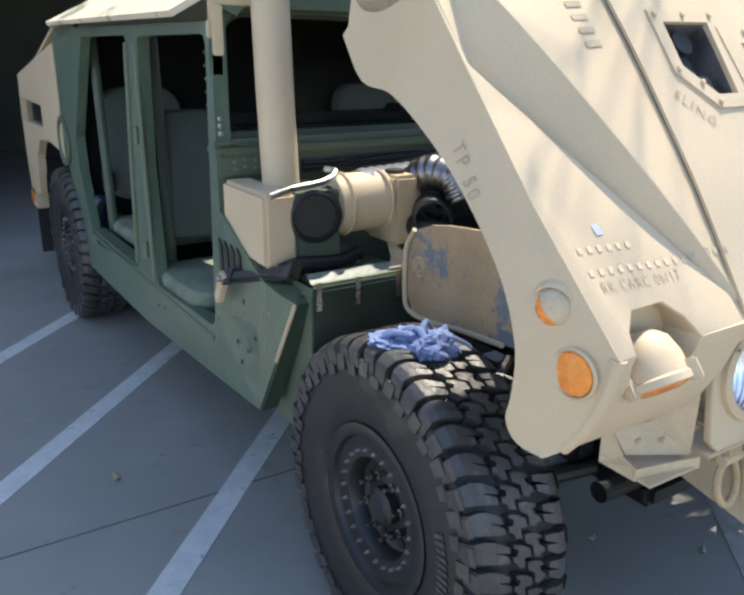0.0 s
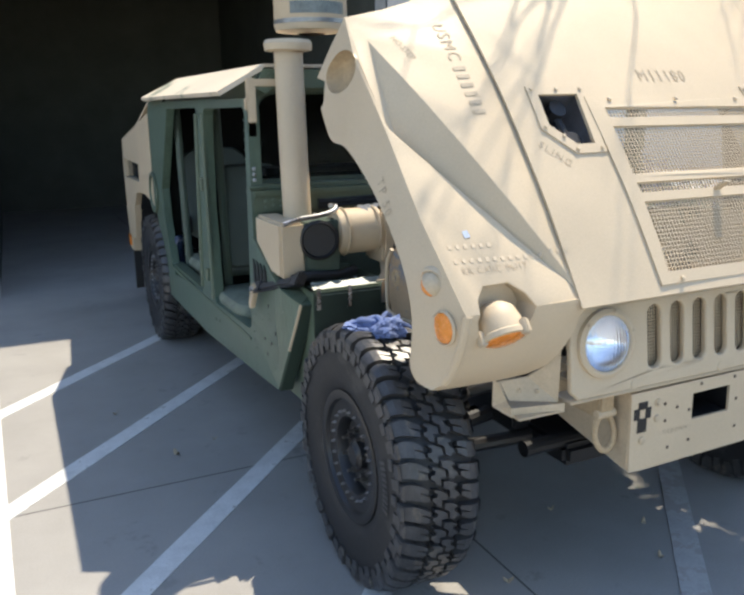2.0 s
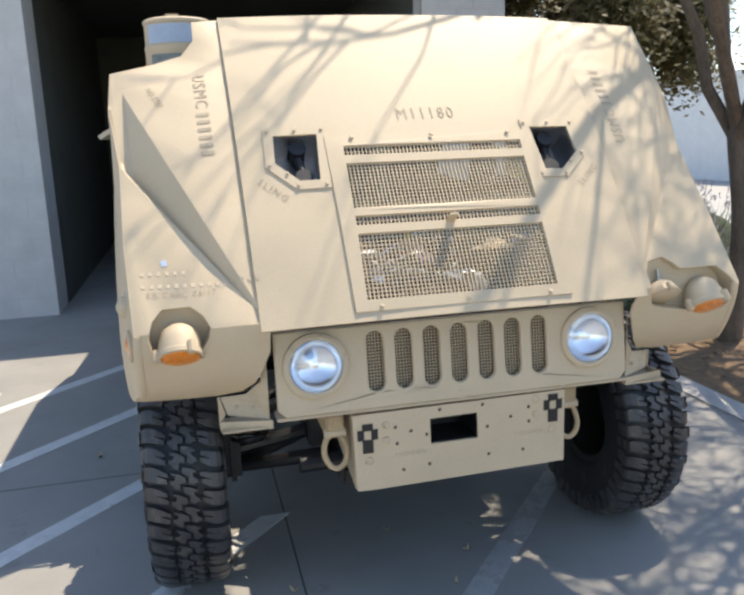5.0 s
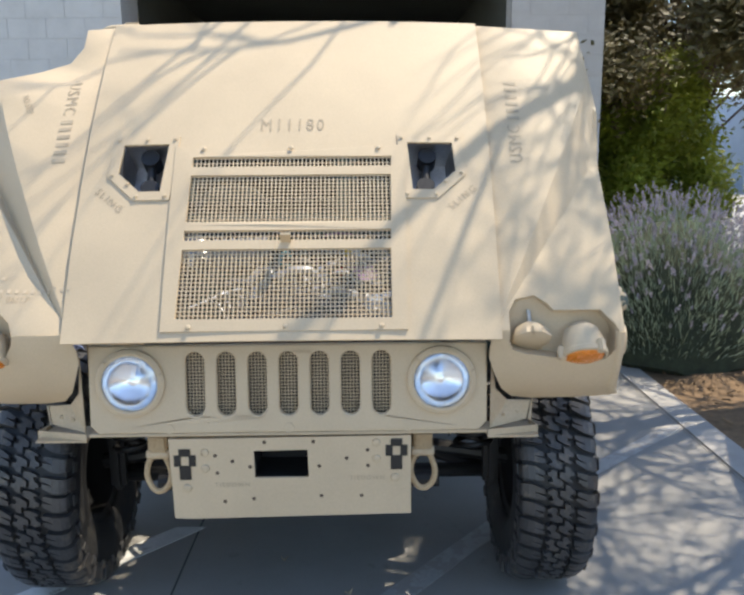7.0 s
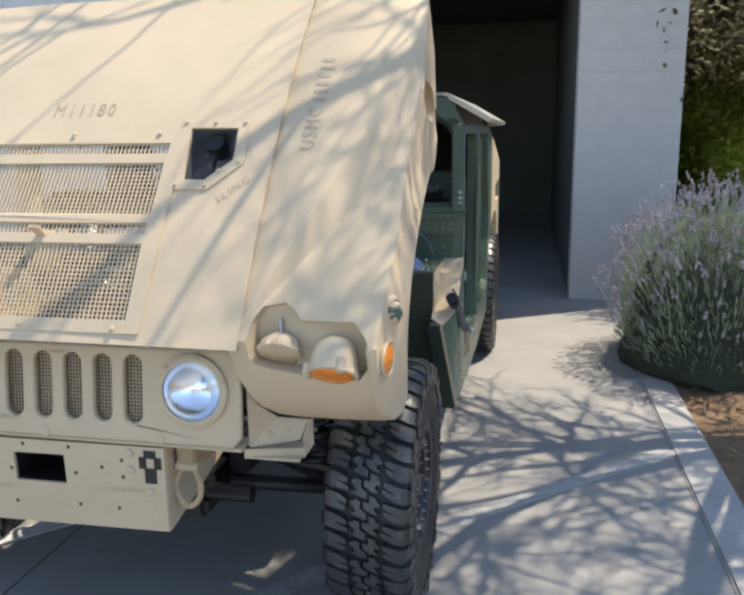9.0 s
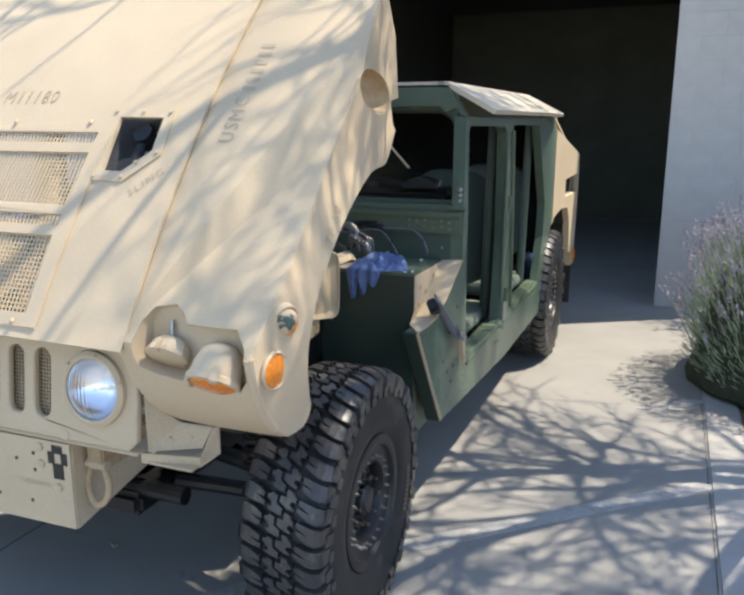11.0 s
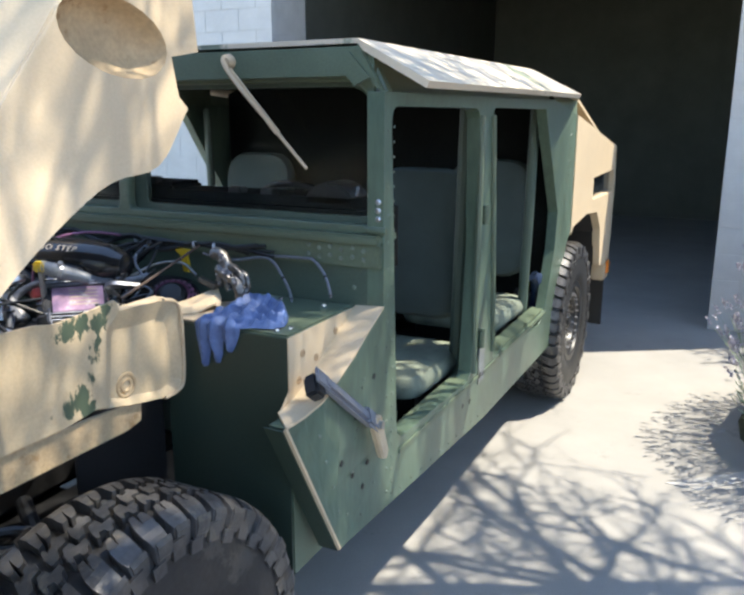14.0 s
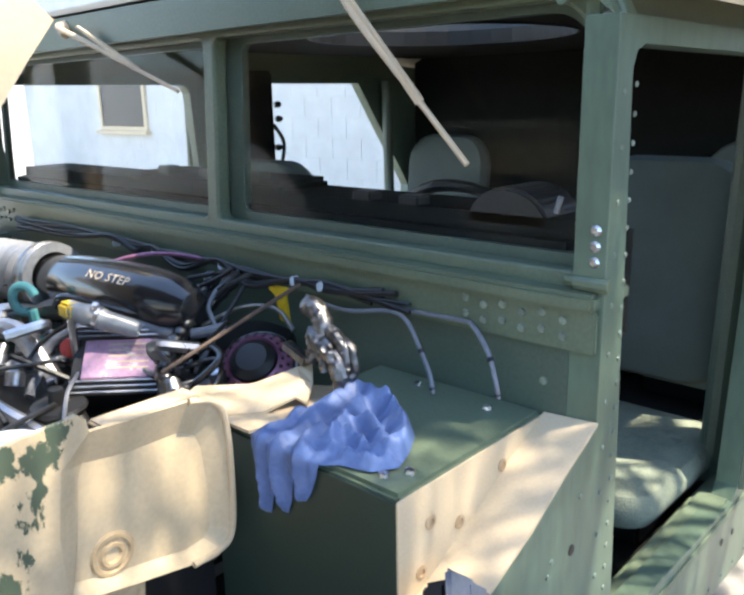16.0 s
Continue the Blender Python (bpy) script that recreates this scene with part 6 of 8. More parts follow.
prism(bm, [(-1.04, 4.2, 1.745), (1.04, 4.2, 1.745), (1.04, 5.40, 1.43), (-1.04, 5.40, 1.43)], (0, 0.0, -0.02))
prism(bm, [(-1.04, 5.42, 1.43), (1.04, 5.42, 1.43), (1.04, 5.46, 0.6), (-1.04, 5.46, 0.6)], (0, -0.02, 0))
part("tailgate", bm, TAN, truck, "slanted tan rear hatch")
for s in (1, -1):
    bm = bmesh.new()
    prism(bm, [(s * 1.088, 3.42, 1.70), (s * 1.088, 3.985, 1.645), (s * 1.06, 4.10, 1.72), (s * 1.06, 3.5, 1.76)], (-s * 0.02, 0, 0))
    part("upper_quarter", bm, GREEN, truck)

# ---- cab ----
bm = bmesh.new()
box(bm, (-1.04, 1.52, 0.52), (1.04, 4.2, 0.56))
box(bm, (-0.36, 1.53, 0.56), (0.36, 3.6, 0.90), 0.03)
# added bulkhead closes the rear so the cab stays dark
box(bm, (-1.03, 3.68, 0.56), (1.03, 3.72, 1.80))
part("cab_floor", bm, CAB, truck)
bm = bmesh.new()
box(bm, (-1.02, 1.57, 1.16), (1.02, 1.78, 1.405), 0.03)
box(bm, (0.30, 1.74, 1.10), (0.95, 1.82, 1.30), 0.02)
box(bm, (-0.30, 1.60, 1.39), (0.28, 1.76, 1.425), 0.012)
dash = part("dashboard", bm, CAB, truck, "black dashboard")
bm = bmesh.new()
prism(bm, [(0.775, 1.60, 1.34)] + [(0.86 + 0.085 * math.cos(radians(180 - 15 * i)), 1.60, 1.375 + 0.075 * math.sin(radians(15 * i))) for i in range(13)] + [(0.945, 1.60, 1.34)], (0, 0.12, 0), 0.006)
pod = part("instrument_pod", bm, BLACK, dash, "round-topped black instrument housing")
part("pod_lamp", tube(bmesh.new(), [(0.955, 1.60, 1.415), (0.962, 1.60, 1.442)], 0.005, 8), STRAP, pod)
for x0_, z0_ in ((-0.20, 1.43), (-0.02, 1.43), (0.16, 1.43), (0.50, 1.41), (0.62, 1.41)):
    part("dash_switch", box(bmesh.new(), (x0_, 1.60, z0_ - 0.01), (x0_ + 0.05, 1.64, z0_ + 0.012), 0.004), BLACK, dash)
bm = bmesh.new()
m_ = towards((0.62, 1.90, 1.28), (0, 0.75, 0.66))
ring = [m_ @ Vector((0.19 * math.cos(2 * math.pi * i / 28), 0.19 * math.sin(2 * math.pi * i / 28), 0)) for i in range(29)]
tube(bm, ring, 0.013, 8, False)
for a in (0, 120, 240):
    tube(bm, [m_ @ Vector((0, 0, -0.02)), m_ @ Vector((0.185 * math.cos(radians(a)), 0.185 * math.sin(radians(a)), 0))], 0.01, 6)
tube(bm, [m_ @ Vector((0, 0, 0)), (0.62, 1.72, 1.08)], 0.025, 10)
part("steering_wheel", bm, BLACK, truck, "black three-spoke steering wheel")


def pad(bm, a, b, c, corner, m):
    """A cushion of half sizes a, b, c with rounded corners and soft, slightly crowned faces."""
    rings = []
    for inset, h in ((0.05, -1.0), (0.015, -0.8), (0.0, -0.3), (0.0, 0.3), (0.015, 0.8), (0.05, 1.0), (0.14, 1.1)):
        loop = []
        for q in range(4):
            sx, sy = ((1, 1), (-1, 1), (-1, -1), (1, -1))[q]
            for k in range(6):
                t = math.radians(90 * q + 18 * k)
                r = max(0.02, corner - inset)
                loop.append(bm.verts.new(m @ Vector((sx * (a - corner) + r * math.cos(t), sy * (b - corner) + r * math.sin(t), c * h))))
        rings.append(loop)
    for p, q in zip(rings, rings[1:]):
        for i in range(24):
            bm.faces.new((p[i], p[(i + 1) % 24], q[(i + 1) % 24], q[i]))
    bm.faces.new(rings[0][::-1])
    bm.faces.new(rings[-1])
    return bm


def seat(x, y, top):
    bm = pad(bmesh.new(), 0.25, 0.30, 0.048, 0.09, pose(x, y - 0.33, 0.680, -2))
    st = part("seat", bm, SEAT_TOP, truck, "worn green canvas seat, its cushion lightened for sun", smooth=True)
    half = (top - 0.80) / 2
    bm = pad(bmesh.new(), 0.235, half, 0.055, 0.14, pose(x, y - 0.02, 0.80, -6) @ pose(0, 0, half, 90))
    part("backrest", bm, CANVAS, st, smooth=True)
    bm = bmesh.new()
    box(bm, (x - 0.2, y - 0.52, 0.56), (x + 0.2, y - 0.06, 0.64), 0.01)
    part("seat_base", bm, BLACK, st)
    part("belt_buckle", box(bmesh.new(), (x - 0.26, y - 0.12, 0.86), (x - 0.20, y - 0.06, 0.98), 0.008), BLACK, st)


for x in (0.74, -0.74):
    seat(x if x > 0 else -0.82, 2.60 if x > 0 else 2.48, 1.43 if x > 0 else 1.37)
    seat(x, 3.56, 1.42)
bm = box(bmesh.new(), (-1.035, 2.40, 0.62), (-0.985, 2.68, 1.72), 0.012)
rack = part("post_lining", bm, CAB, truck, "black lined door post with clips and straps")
for y_, z_ in ((2.69, 1.58), (2.695, 1.52), (2.685, 1.40), (2.70, 1.30), (2.69, 1.24)):
    part("clip", lathe(bmesh.new(), [(0, 0), (0.012, 0.002), (0.015, 0.016), (0.008, 0.03), (0, 0.032)], towards((-1.0, y_, z_), (0.3, 1, 0.1)), 10), BLACK, rack, smooth=True)
part("strap", tube(bmesh.new(), curve_pts([(-0.975, 2.66, 1.50), (-0.96, 2.70, 1.42), (-0.97, 2.69, 1.30), (-0.96, 2.72, 1.20)], 6), 0.008, 6), BLACK, rack, smooth=True)
for s in (1, -1):
    for y, r_ in ((2.42, 0.03), (3.42, 0.025)):
        part("roof_post", tube(bmesh.new(), [(s * 0.98, y, 0.62), (s * 1.0, y, 1.68)], r_, 10), SHADED_GREEN, truck)
    for y in (2.46, 3.55):
        reel = part("belt_reel", tube(bmesh.new(), curve_pts([(s * 1.0, y - 0.02, 0.82), (s * 1.02, y, 0.79), (s * 1.015, y + 0.03, 0.72), (s * 1.0, y + 0.06, 0.63)], 5), 0.032, 12), NAVY, truck, "dark blue belt reel beside the seat", smooth=True)
        part("reel_cap", lathe(bmesh.new(), [(0, 0), (0.034, 0.0), (0.036, 0.012), (0.02, 0.02), (0, 0.02)], towards((s * 1.035, y - 0.005, 0.80), (s, -0.4, 0.2)), 16), NAVY, reel, smooth=True)
plate = part("data_plate", box(bmesh.new(), (1.0915, 2.365, 0.61), (1.094, 2.445, 0.80), 0.001), PLATE_GREY, truck, "grey worn data plate on the door post")
bm = bmesh.new()
for row in range(11):
    box(bm, (1.094, 2.373, 0.625 + row * 0.0155), (1.0946, 2.425 + 0.012 * (row * 7 % 2), 0.630 + row * 0.0155))
part("plate_text", bm, STRAP, plate, kind="stuff")

# ---- hood latch on the left front corner ----
def latch(s, a, c, d, mat):
    """A broad rubber hood strap from a lying to c over the ledge, with its tan hook ending at d."""
    along = (c - a).normalized()
    out = Vector((s * 0.85, 0.25, 0.45))
    out = (out - along * out.dot(along)).normalized()
    m = facing(a, out, along)
    ln = (c - a).length
    bm = box(bmesh.new(), (0, -0.020, -0.014), (ln, 0.020, 0.014), 0.009, m)
    ob = part("hood_strap", bm, mat, truck, "grey rubber hood strap with a tan hook" if s > 0 else "black rubber hood strap with a tan hook", smooth=True)
    bm = box(bmesh.new(), (-0.032, -0.046, -0.034), (0.012, 0.012, 0.004), 0.007, m)
    part("strap_base", bm, BLACK, ob)
    bm = box(bmesh.new(), (-0.038, -0.024, 0.003), (0.03, 0.022, 0.012), 0.005, m)
    part("base_cap", bm, mat, ob)
    part("strap_end", box(bmesh.new(), (ln - 0.055, -0.030, 0.0), (ln + 0.014, 0.030, 0.018), 0.008, m), mat, ob, smooth=True)
    bm = prism(bmesh.new(), [c + Vector((0, -0.030, 0.012)), c + Vector((0, 0.018, 0.022)), d + Vector((0, 0.022, 0.012)), d + Vector((0, 0.01, -0.012)), d + Vector((0, -0.012, -0.004))], (s * 0.022, 0, 0), 0.004)
    part("strap_hook", bm, TAN_WORN, ob)
    part("hook_pin", tube(bmesh.new(), [c + Vector((-s * 0.01, 0.0, 0.0)), c + Vector((s * 0.034, 0.0, 0.0))], 0.011, 10), STEEL, ob)


latch(1, Vector((1.085, 1.160, 1.017)), Vector((1.112, 1.385, 0.827)), Vector((1.112, 1.428, 0.715)), STRAP)
latch(-1, Vector((-1.055, 1.10, 1.005)), Vector((-1.112, 1.40, 0.925)), Vector((-1.112, 1.455, 0.835)), BLACK_STRAP)

# ---- snorkel and air cleaner on the passenger side ----
bm = bmesh.new()
tube(bm, [(-0.948, 1.33, 1.20), (-0.942, 1.37, 1.5), (-0.935, 1.41, 1.89)], 0.058, 28)
pipe = part("snorkel_pipe", bm, TAN, truck, "tall tan snorkel pipe at the windscreen corner", smooth=True)
part("pipe_collar", lathe(bmesh.new(), [(0.07, 0), (0.095, 0.006), (0.098, 0.03), (0.09, 0.045), (0.06, 0.048)], Matrix.Translation((-0.935, 1.41, 1.875)), 28), TAN, pipe, smooth=True)
bm = lathe(bmesh.new(), [(0.06, 0.0), (0.145, 0.01), (0.152, 0.03), (0.150, 0.13), (0.153, 0.135), (0.153, 0.15), (0.148, 0.155), (0.148, 0.245), (0.152, 0.25), (0.152, 0.262), (0.14, 0.27), (0.0, 0.272)], Matrix.Translation((-0.80, 1.50, 1.955)), 40)
drum = part("intake_drum", bm, TAN, truck, "round tan air intake drum with a pale sticker", smooth=True)
part("drum_handle", box(bmesh.new(), (-0.86, 1.48, 2.225), (-0.78, 1.52, 2.255), 0.01), TAN_WORN, drum)
bm = bmesh.new()
for i in range(18):
    a0, a1 = -2.60 + i * 0.1, -2.60 + (i + 1) * 0.1
    vs = [bm.verts.new((-0.80 + 0.1505 * math.cos(a), 1.50 + 0.1505 * math.sin(a), z)) for a, z in ((a0, 2.115), (a1, 2.115), (a1, 2.195), (a0, 2.195))]
    bm.faces.new(vs)
part("sticker", bm, LABEL_BLUE, drum, "pale blue sticker")
bm = bmesh.new()
for i in range(16):
    a0, a1 = -2.5 + i * 0.1, -2.5 + (i + 1) * 0.1
    bm.faces.new([bm.verts.new((-0.80 + 0.1525 * math.cos(a), 1.50 + 0.1525 * math.sin(a), z)) for a, z in ((a0, 2.022), (a1, 2.022), (a1, 2.068), (a0, 2.068))])
part("warning_band", bm, PLATE_GREY, drum, "dull grey label band")
bm = lathe(bmesh.new(), [(0.146, 0), (0.1535, 0.004), (0.1535, 0.020), (0.146, 0.024)], Matrix.Translation((-0.80, 1.50, 1.985)), 40)
part("drum_clamp", bm, DARK_STEEL, drum, smooth=True)
bm = bmesh.new()
box(bm, (-1.09, 1.485, 1.745), (-0.93, 1.50, 1.775), 0.003)
box(bm, (-1.09, 1.50, 1.54), (-1.05, 1.515, 1.78), 0.004)
box(bm, (-1.10, 1.49, 1.65), (-1.06, 1.51, 1.70), 0.004)
box(bm, (-1.094, 1.470, 1.60), (-1.058, 1.480, 1.745), 0.004)
part("pipe_bracket", bm, TAN, pipe, "tan clamp strap holding the pipe")
bm = bmesh.new()
box(bm, (-1.085, 1.16, 1.005), (-0.982, 1.48, 1.225), 0.012)
ac = part("intake_box", bm, TAN, truck, "tan intake box below the snorkel pipe")
part("intake_cap", lathe(bmesh.new(), [(0.078, -0.01), (0.080, 0.012), (0.070, 0.018), (0.064, 0.004), (0, 0.002)], towards((-0.925, 1.155, 1.15), (-0.25, -0.97, 0.0)), 30), BLACK, ac, "round black rubber cap", smooth=True)
bm = bmesh.new()
box(bm, (-0.98, 1.165, 0.985), (-0.83, 1.46, 1.22), 0.006)
part("intake_cover", bm, SHADED_GREEN, ac)
part("pipe_clamp", tube(bmesh.new(), curve_pts([(-1.07, 1.15, 1.222), (-1.0, 1.15, 1.238), (-0.92, 1.155, 1.245), (-0.86, 1.17, 1.255), (-0.83, 1.20, 1.27), (-0.84, 1.24, 1.272)], 5), 0.010, 8), STEEL, ac)
bm = bmesh.new()
lathe(bm, [(0.06, 0), (0.086, 0.004), (0.092, 0.02), (0.092, 0.17), (0.095, 0.175), (0.095, 0.19), (0.09, 0.195), (0.09, 0.29), (0.07, 0.30), (0, 0.30)], towards((-0.84, 1.22, 1.165), (1, 0.05, 0)), 30)
can = part("air_canister", bm, TAN, truck, "tan cylindrical air cleaner with clamp bands", smooth=True)
for u in (-0.80, -0.665):
    bm = bmesh.new()
    tube(bm, [(u, 1.22 + 0.095 * math.cos(a), 1.165 + 0.095 * math.sin(a)) for a in [2 * math.pi * i / 24 for i in range(25)]], 0.005, 6, False)
    part("clamp_band", bm, TAN_WORN, can)

part("canister_tank", box(bmesh.new(), (-0.655, 1.13, 1.03), (-0.565, 1.31, 1.25), 0.012), TAN, can, "square tan end of the air cleaner")
part("tank_cap", lathe(bmesh.new(), [(0.03, 0), (0.032, 0.012), (0, 0.015)], Matrix.Translation((-0.61, 1.2, 1.25)), 16), BLACK, can)
# added flange, paler than the box, stands in for its sunlit top edge
part("lit_strip", prism(bmesh.new(), [(-0.992, 1.030, 0.955), (-0.70, 1.030, 0.955), (-0.70, 1.085, 0.992), (-0.992, 1.085, 0.992)], (0, 0.004, 0.004)), RIVET, truck, "pale sloping flange added for the box's sunlit strip")
# chrome elbow and black hose between the air cleaner and the engine
part("ribbed_elbow", ribbed(bmesh.new(), [(-0.545, 1.21, 1.15), (-0.53, 1.20, 1.215), (-0.50, 1.14, 1.25), (-0.47, 1.07, 1.23), (-0.46, 1.03, 1.17)], 0.054, 0.09, 20), DARK_STEEL, truck, "shiny grey ribbed intake hose", smooth=True)
part("hose_mouth", lathe(bmesh.new(), [(0.050, 0.0), (0.060, 0.003), (0.062, 0.05), (0.055, 0.09)], towards((-0.57, 1.05, 1.125), (0.55, 0.8, 0.15)), 24), BLACK, truck, smooth=True)
part("rubber_hose", tube(bmesh.new(), curve_pts([(-0.56, 1.21, 1.12), (-0.57, 1.13, 1.09), (-0.57, 1.04, 1.08), (-0.50, 0.94, 1.06)], 5), 0.042, 14), BLACK, truck, smooth=True)
part("box_bracket", prism(bmesh.new(), [(-0.72, 1.06, 0.978), (-0.62, 1.06, 0.978), (-0.60, 1.20, 1.02), (-0.63, 1.22, 1.04), (-0.66, 1.14, 0.99)], (0, 0, 0.006)), TAN, truck)
for x0, x1 in ((-0.99, -0.975), (-0.86, -0.845), (-0.715, -0.70)):
    part("box_clip", prism(bmesh.new(), [(x0, 1.03, 0.90), (x1, 1.03, 0.90), (x1, 1.028, 0.985), (x0, 1.028, 0.985)], (0, -0.006, 0), 0.001), STEEL, truck)
part("rubber_sleeve", tube(bmesh.new(), curve_pts([(-1.04, 1.17, 1.00), (-0.98, 1.15, 1.01), (-0.92, 1.15, 1.005), (-0.84, 1.16, 1.0), (-0.76, 1.18, 1.01)], 5), 0.022, 10), BLACK, truck, smooth=True)

# ---- engine bay ----
engine = part("engine", box(bmesh.new(), (-0.30, 0.45, 0.62), (0.34, 1.42, 1.02), 0.03), BLACK, truck, "black diesel engine with hoses and bright fittings")


bm = lathe(bmesh.new(), [(0.070 + (0.007 if i % 2 else 0), i * 0.019) for i in range(27)] + [(0.082, 0.50), (0.082, 0.52), (0.06, 0.522)], towards((-0.72, 1.235, 1.19), (1, 0.12, 0.02)), 28)
part("air_duct", bm, CLEAR_DUCT, engine, "ribbed translucent grey air duct", smooth=True)
part("duct_clamp", lathe(bmesh.new(), [(0.081, 0), (0.085, 0.002), (0.085, 0.014), (0.081, 0.016)], towards((-0.235, 1.293, 1.20), (1, 0.12, 0.02)), 28), DARK_STEEL, engine)
bm = lathe(bmesh.new(), [(0, 0), (0.055, 0.0), (0.060, 0.02), (0.061, 0.06), (0.068, 0.11), (0.072, 0.18), (0.073, 0.30), (0.070, 0.40), (0.060, 0.48), (0.035, 0.53), (0, 0.54)], towards((-0.215, 1.30, 1.195), (1, 0.07, 0.01)), 36)
part("intake_plenum", bm, GLOSS_BLACK, engine, "black moulded intake pipe", smooth=True)
lettering("lettering", "NO STEP", 0.019, facing(Vector((0.105, 1.268, 1.2485)), (0.05, -0.70, 0.71), (1, 0.07, 0)), STENCIL_WHITE, engine, "white words on the black pipe", 1.3, 1.1)
hook = [Vector((-0.11, 1.18, 1.185)) + 0.03 * Vector((math.cos(t) * 0.8, math.cos(t) * 0.5, math.sin(t))) for t in [0.3 + 4.7 * i / 16 for i in range(17)]]
part("lifting_hook", tube(bmesh.new(), hook, 0.0105, 10), TEAL, engine, "teal lifting hook", smooth=True)
part("hook_foot", tube(bmesh.new(), [(-0.10, 1.19, 1.16), (-0.09, 1.20, 1.03)], 0.012, 8), TEAL, engine)
part("yellow_plug", box(bmesh.new(), (0.150, 1.135, 1.200), (0.190, 1.165, 1.232), 0.006), YELLOW, engine, "yellow plastic plug")
part("plug_stalk", tube(bmesh.new(), [(0.17, 1.15, 1.2), (0.165, 1.16, 1.03)], 0.009, 8), STEEL, engine)
bm = lathe(bmesh.new(), [(0.010, -0.012), (0.019, -0.010), (0.020, 0.02), (0.022, 0.024), (0.021, 0.06), (0.019, 0.064), (0.018, 0.115), (0.014, 0.13), (0, 0.13)], towards((0.175, 1.155, 1.214), (0.66, 0.60, -0.30)), 22)
part("clear_hose", bm, CLEAR_DUCT, engine, "short shiny grey hose", smooth=True)
part("hose_clamp", lathe(bmesh.new(), [(0.022, 0), (0.024, 0.001), (0.024, 0.009), (0.022, 0.010)], towards((0.205, 1.182, 1.200), (0.66, 0.60, -0.30)), 20), STEEL, engine)
part("clamp_screw", box(bmesh.new(), (-0.006, -0.008, 0.02), (0.006, 0.008, 0.033), 0.002, pose(0.205, 1.182, 1.200, 20, 15, 40)), STEEL, engine)
part("breather_hose", tube(bmesh.new(), curve_pts([(0.02, 1.19, 1.19), (0.051, 1.20, 1.212), (0.188, 1.24, 1.199), (0.226, 1.29, 1.176), (0.279, 1.33, 1.17)], 7), 0.008, 10), GLOSS_BLACK, engine, smooth=True)
# finned control box with its plate, tilted to the side
m_ = facing(Vector((0.246, 1.200, 1.122)), (0.50, -0.42, 0.75), (0.66, 0.74, -0.02))
ctl = part("glow_controller", box(bmesh.new(), (-0.088, -0.075, -0.09), (0.092, 0.075, -0.006), 0.004, m_), BLACK, engine, "finned black control box with a faded magenta plate")
for i in range(3):
    part("fin", box(bmesh.new(), (-0.088, 0.046 + 0.011 * i, -0.006), (0.092, 0.050 + 0.011 * i, 0.006), 0.001, m_), ALU, ctl)
    part("fin", box(bmesh.new(), (-0.086, -0.054 - 0.012 * i, -0.006), (0.09, -0.050 - 0.012 * i, 0.006), 0.001, m_), ALU, ctl)
part("plate", box(bmesh.new(), (-0.066, -0.046, -0.006), (0.074, 0.040, 0.003), 0.002, m_), PLATE, ctl, "faded magenta plate")
bm = bmesh.new()
for row in range(5):
    bm.faces.new([bm.verts.new(m_ @ Vector(p)) for p in ((-0.02, 0.026 - row * 0.013, 0.0036), (0.058, 0.026 - row * 0.013, 0.0036), (0.058, 0.030 - row * 0.013, 0.0036), (-0.02, 0.030 - row * 0.013, 0.0036))])
part("plate_text", bm, STENCIL_WHITE, ctl, "rows of small pale print", kind="stuff")
part("red_cap", lathe(bmesh.new(), [(0, 0), (0.018, 0), (0.021, 0.012), (0.019, 0.03), (0.008, 0.036), (0, 0.036)], towards((0.125, 1.165, 1.125), (0.5, -0.3, 0.2)), 14), RED, engine, "red rubber cap", smooth=True)
for pts, r_ in (([(0.215, 1.452, 1.232), (0.238, 1.43, 1.214), (0.277, 1.37, 1.193), (0.317, 1.30, 1.16), (0.352, 1.24, 1.136), (0.39, 1.21, 1.11), (0.417, 1.20, 1.05)], 0.0165), ([(0.32, 1.455, 1.255), (0.303, 1.44, 1.237), (0.268, 1.385, 1.172), (0.315, 1.33, 1.131), (0.33, 1.28, 1.07)], 0.014)):
    part("corrugated_hose", ribbed(bmesh.new(), pts, r_), GLOSS_BLACK, engine, "shiny dark corrugated hose", smooth=True)
part("filler_cap", lathe(bmesh.new(), [(0.02, -0.10), (0.022, -0.02), (0.046, -0.012), (0.050, 0.0), (0.048, 0.010), (0.03, 0.012), (0, 0.012)], towards((0.212, 1.362, 1.212), (0.02, -0.06, 1)), 28), PALE_GREY, engine, "grey metal filler cap", smooth=True)
part("black_drum", lathe(bmesh.new(), [(0, 0), (0.085, 0.0), (0.092, 0.02), (0.092, 0.12), (0.085, 0.135), (0.05, 0.14), (0, 0.14)], towards((0.36, 1.44, 1.00), (0.02, -0.05, 1)), 28), BLACK, engine, smooth=True)
m_ = towards((0.452, 1.375, 1.095), (0.35, -0.55, 0.75))
pulley = part("pulley", lathe(bmesh.new(), [(0.0, 0), (0.066, 0.0), (0.072, 0.012), (0.070, 0.022), (0.050, 0.040), (0.046, 0.030), (0.024, 0.026), (0.02, 0.04), (0, 0.04)], m_, 30), PINK, engine, "faded magenta pulley with rows of holes", smooth=True)
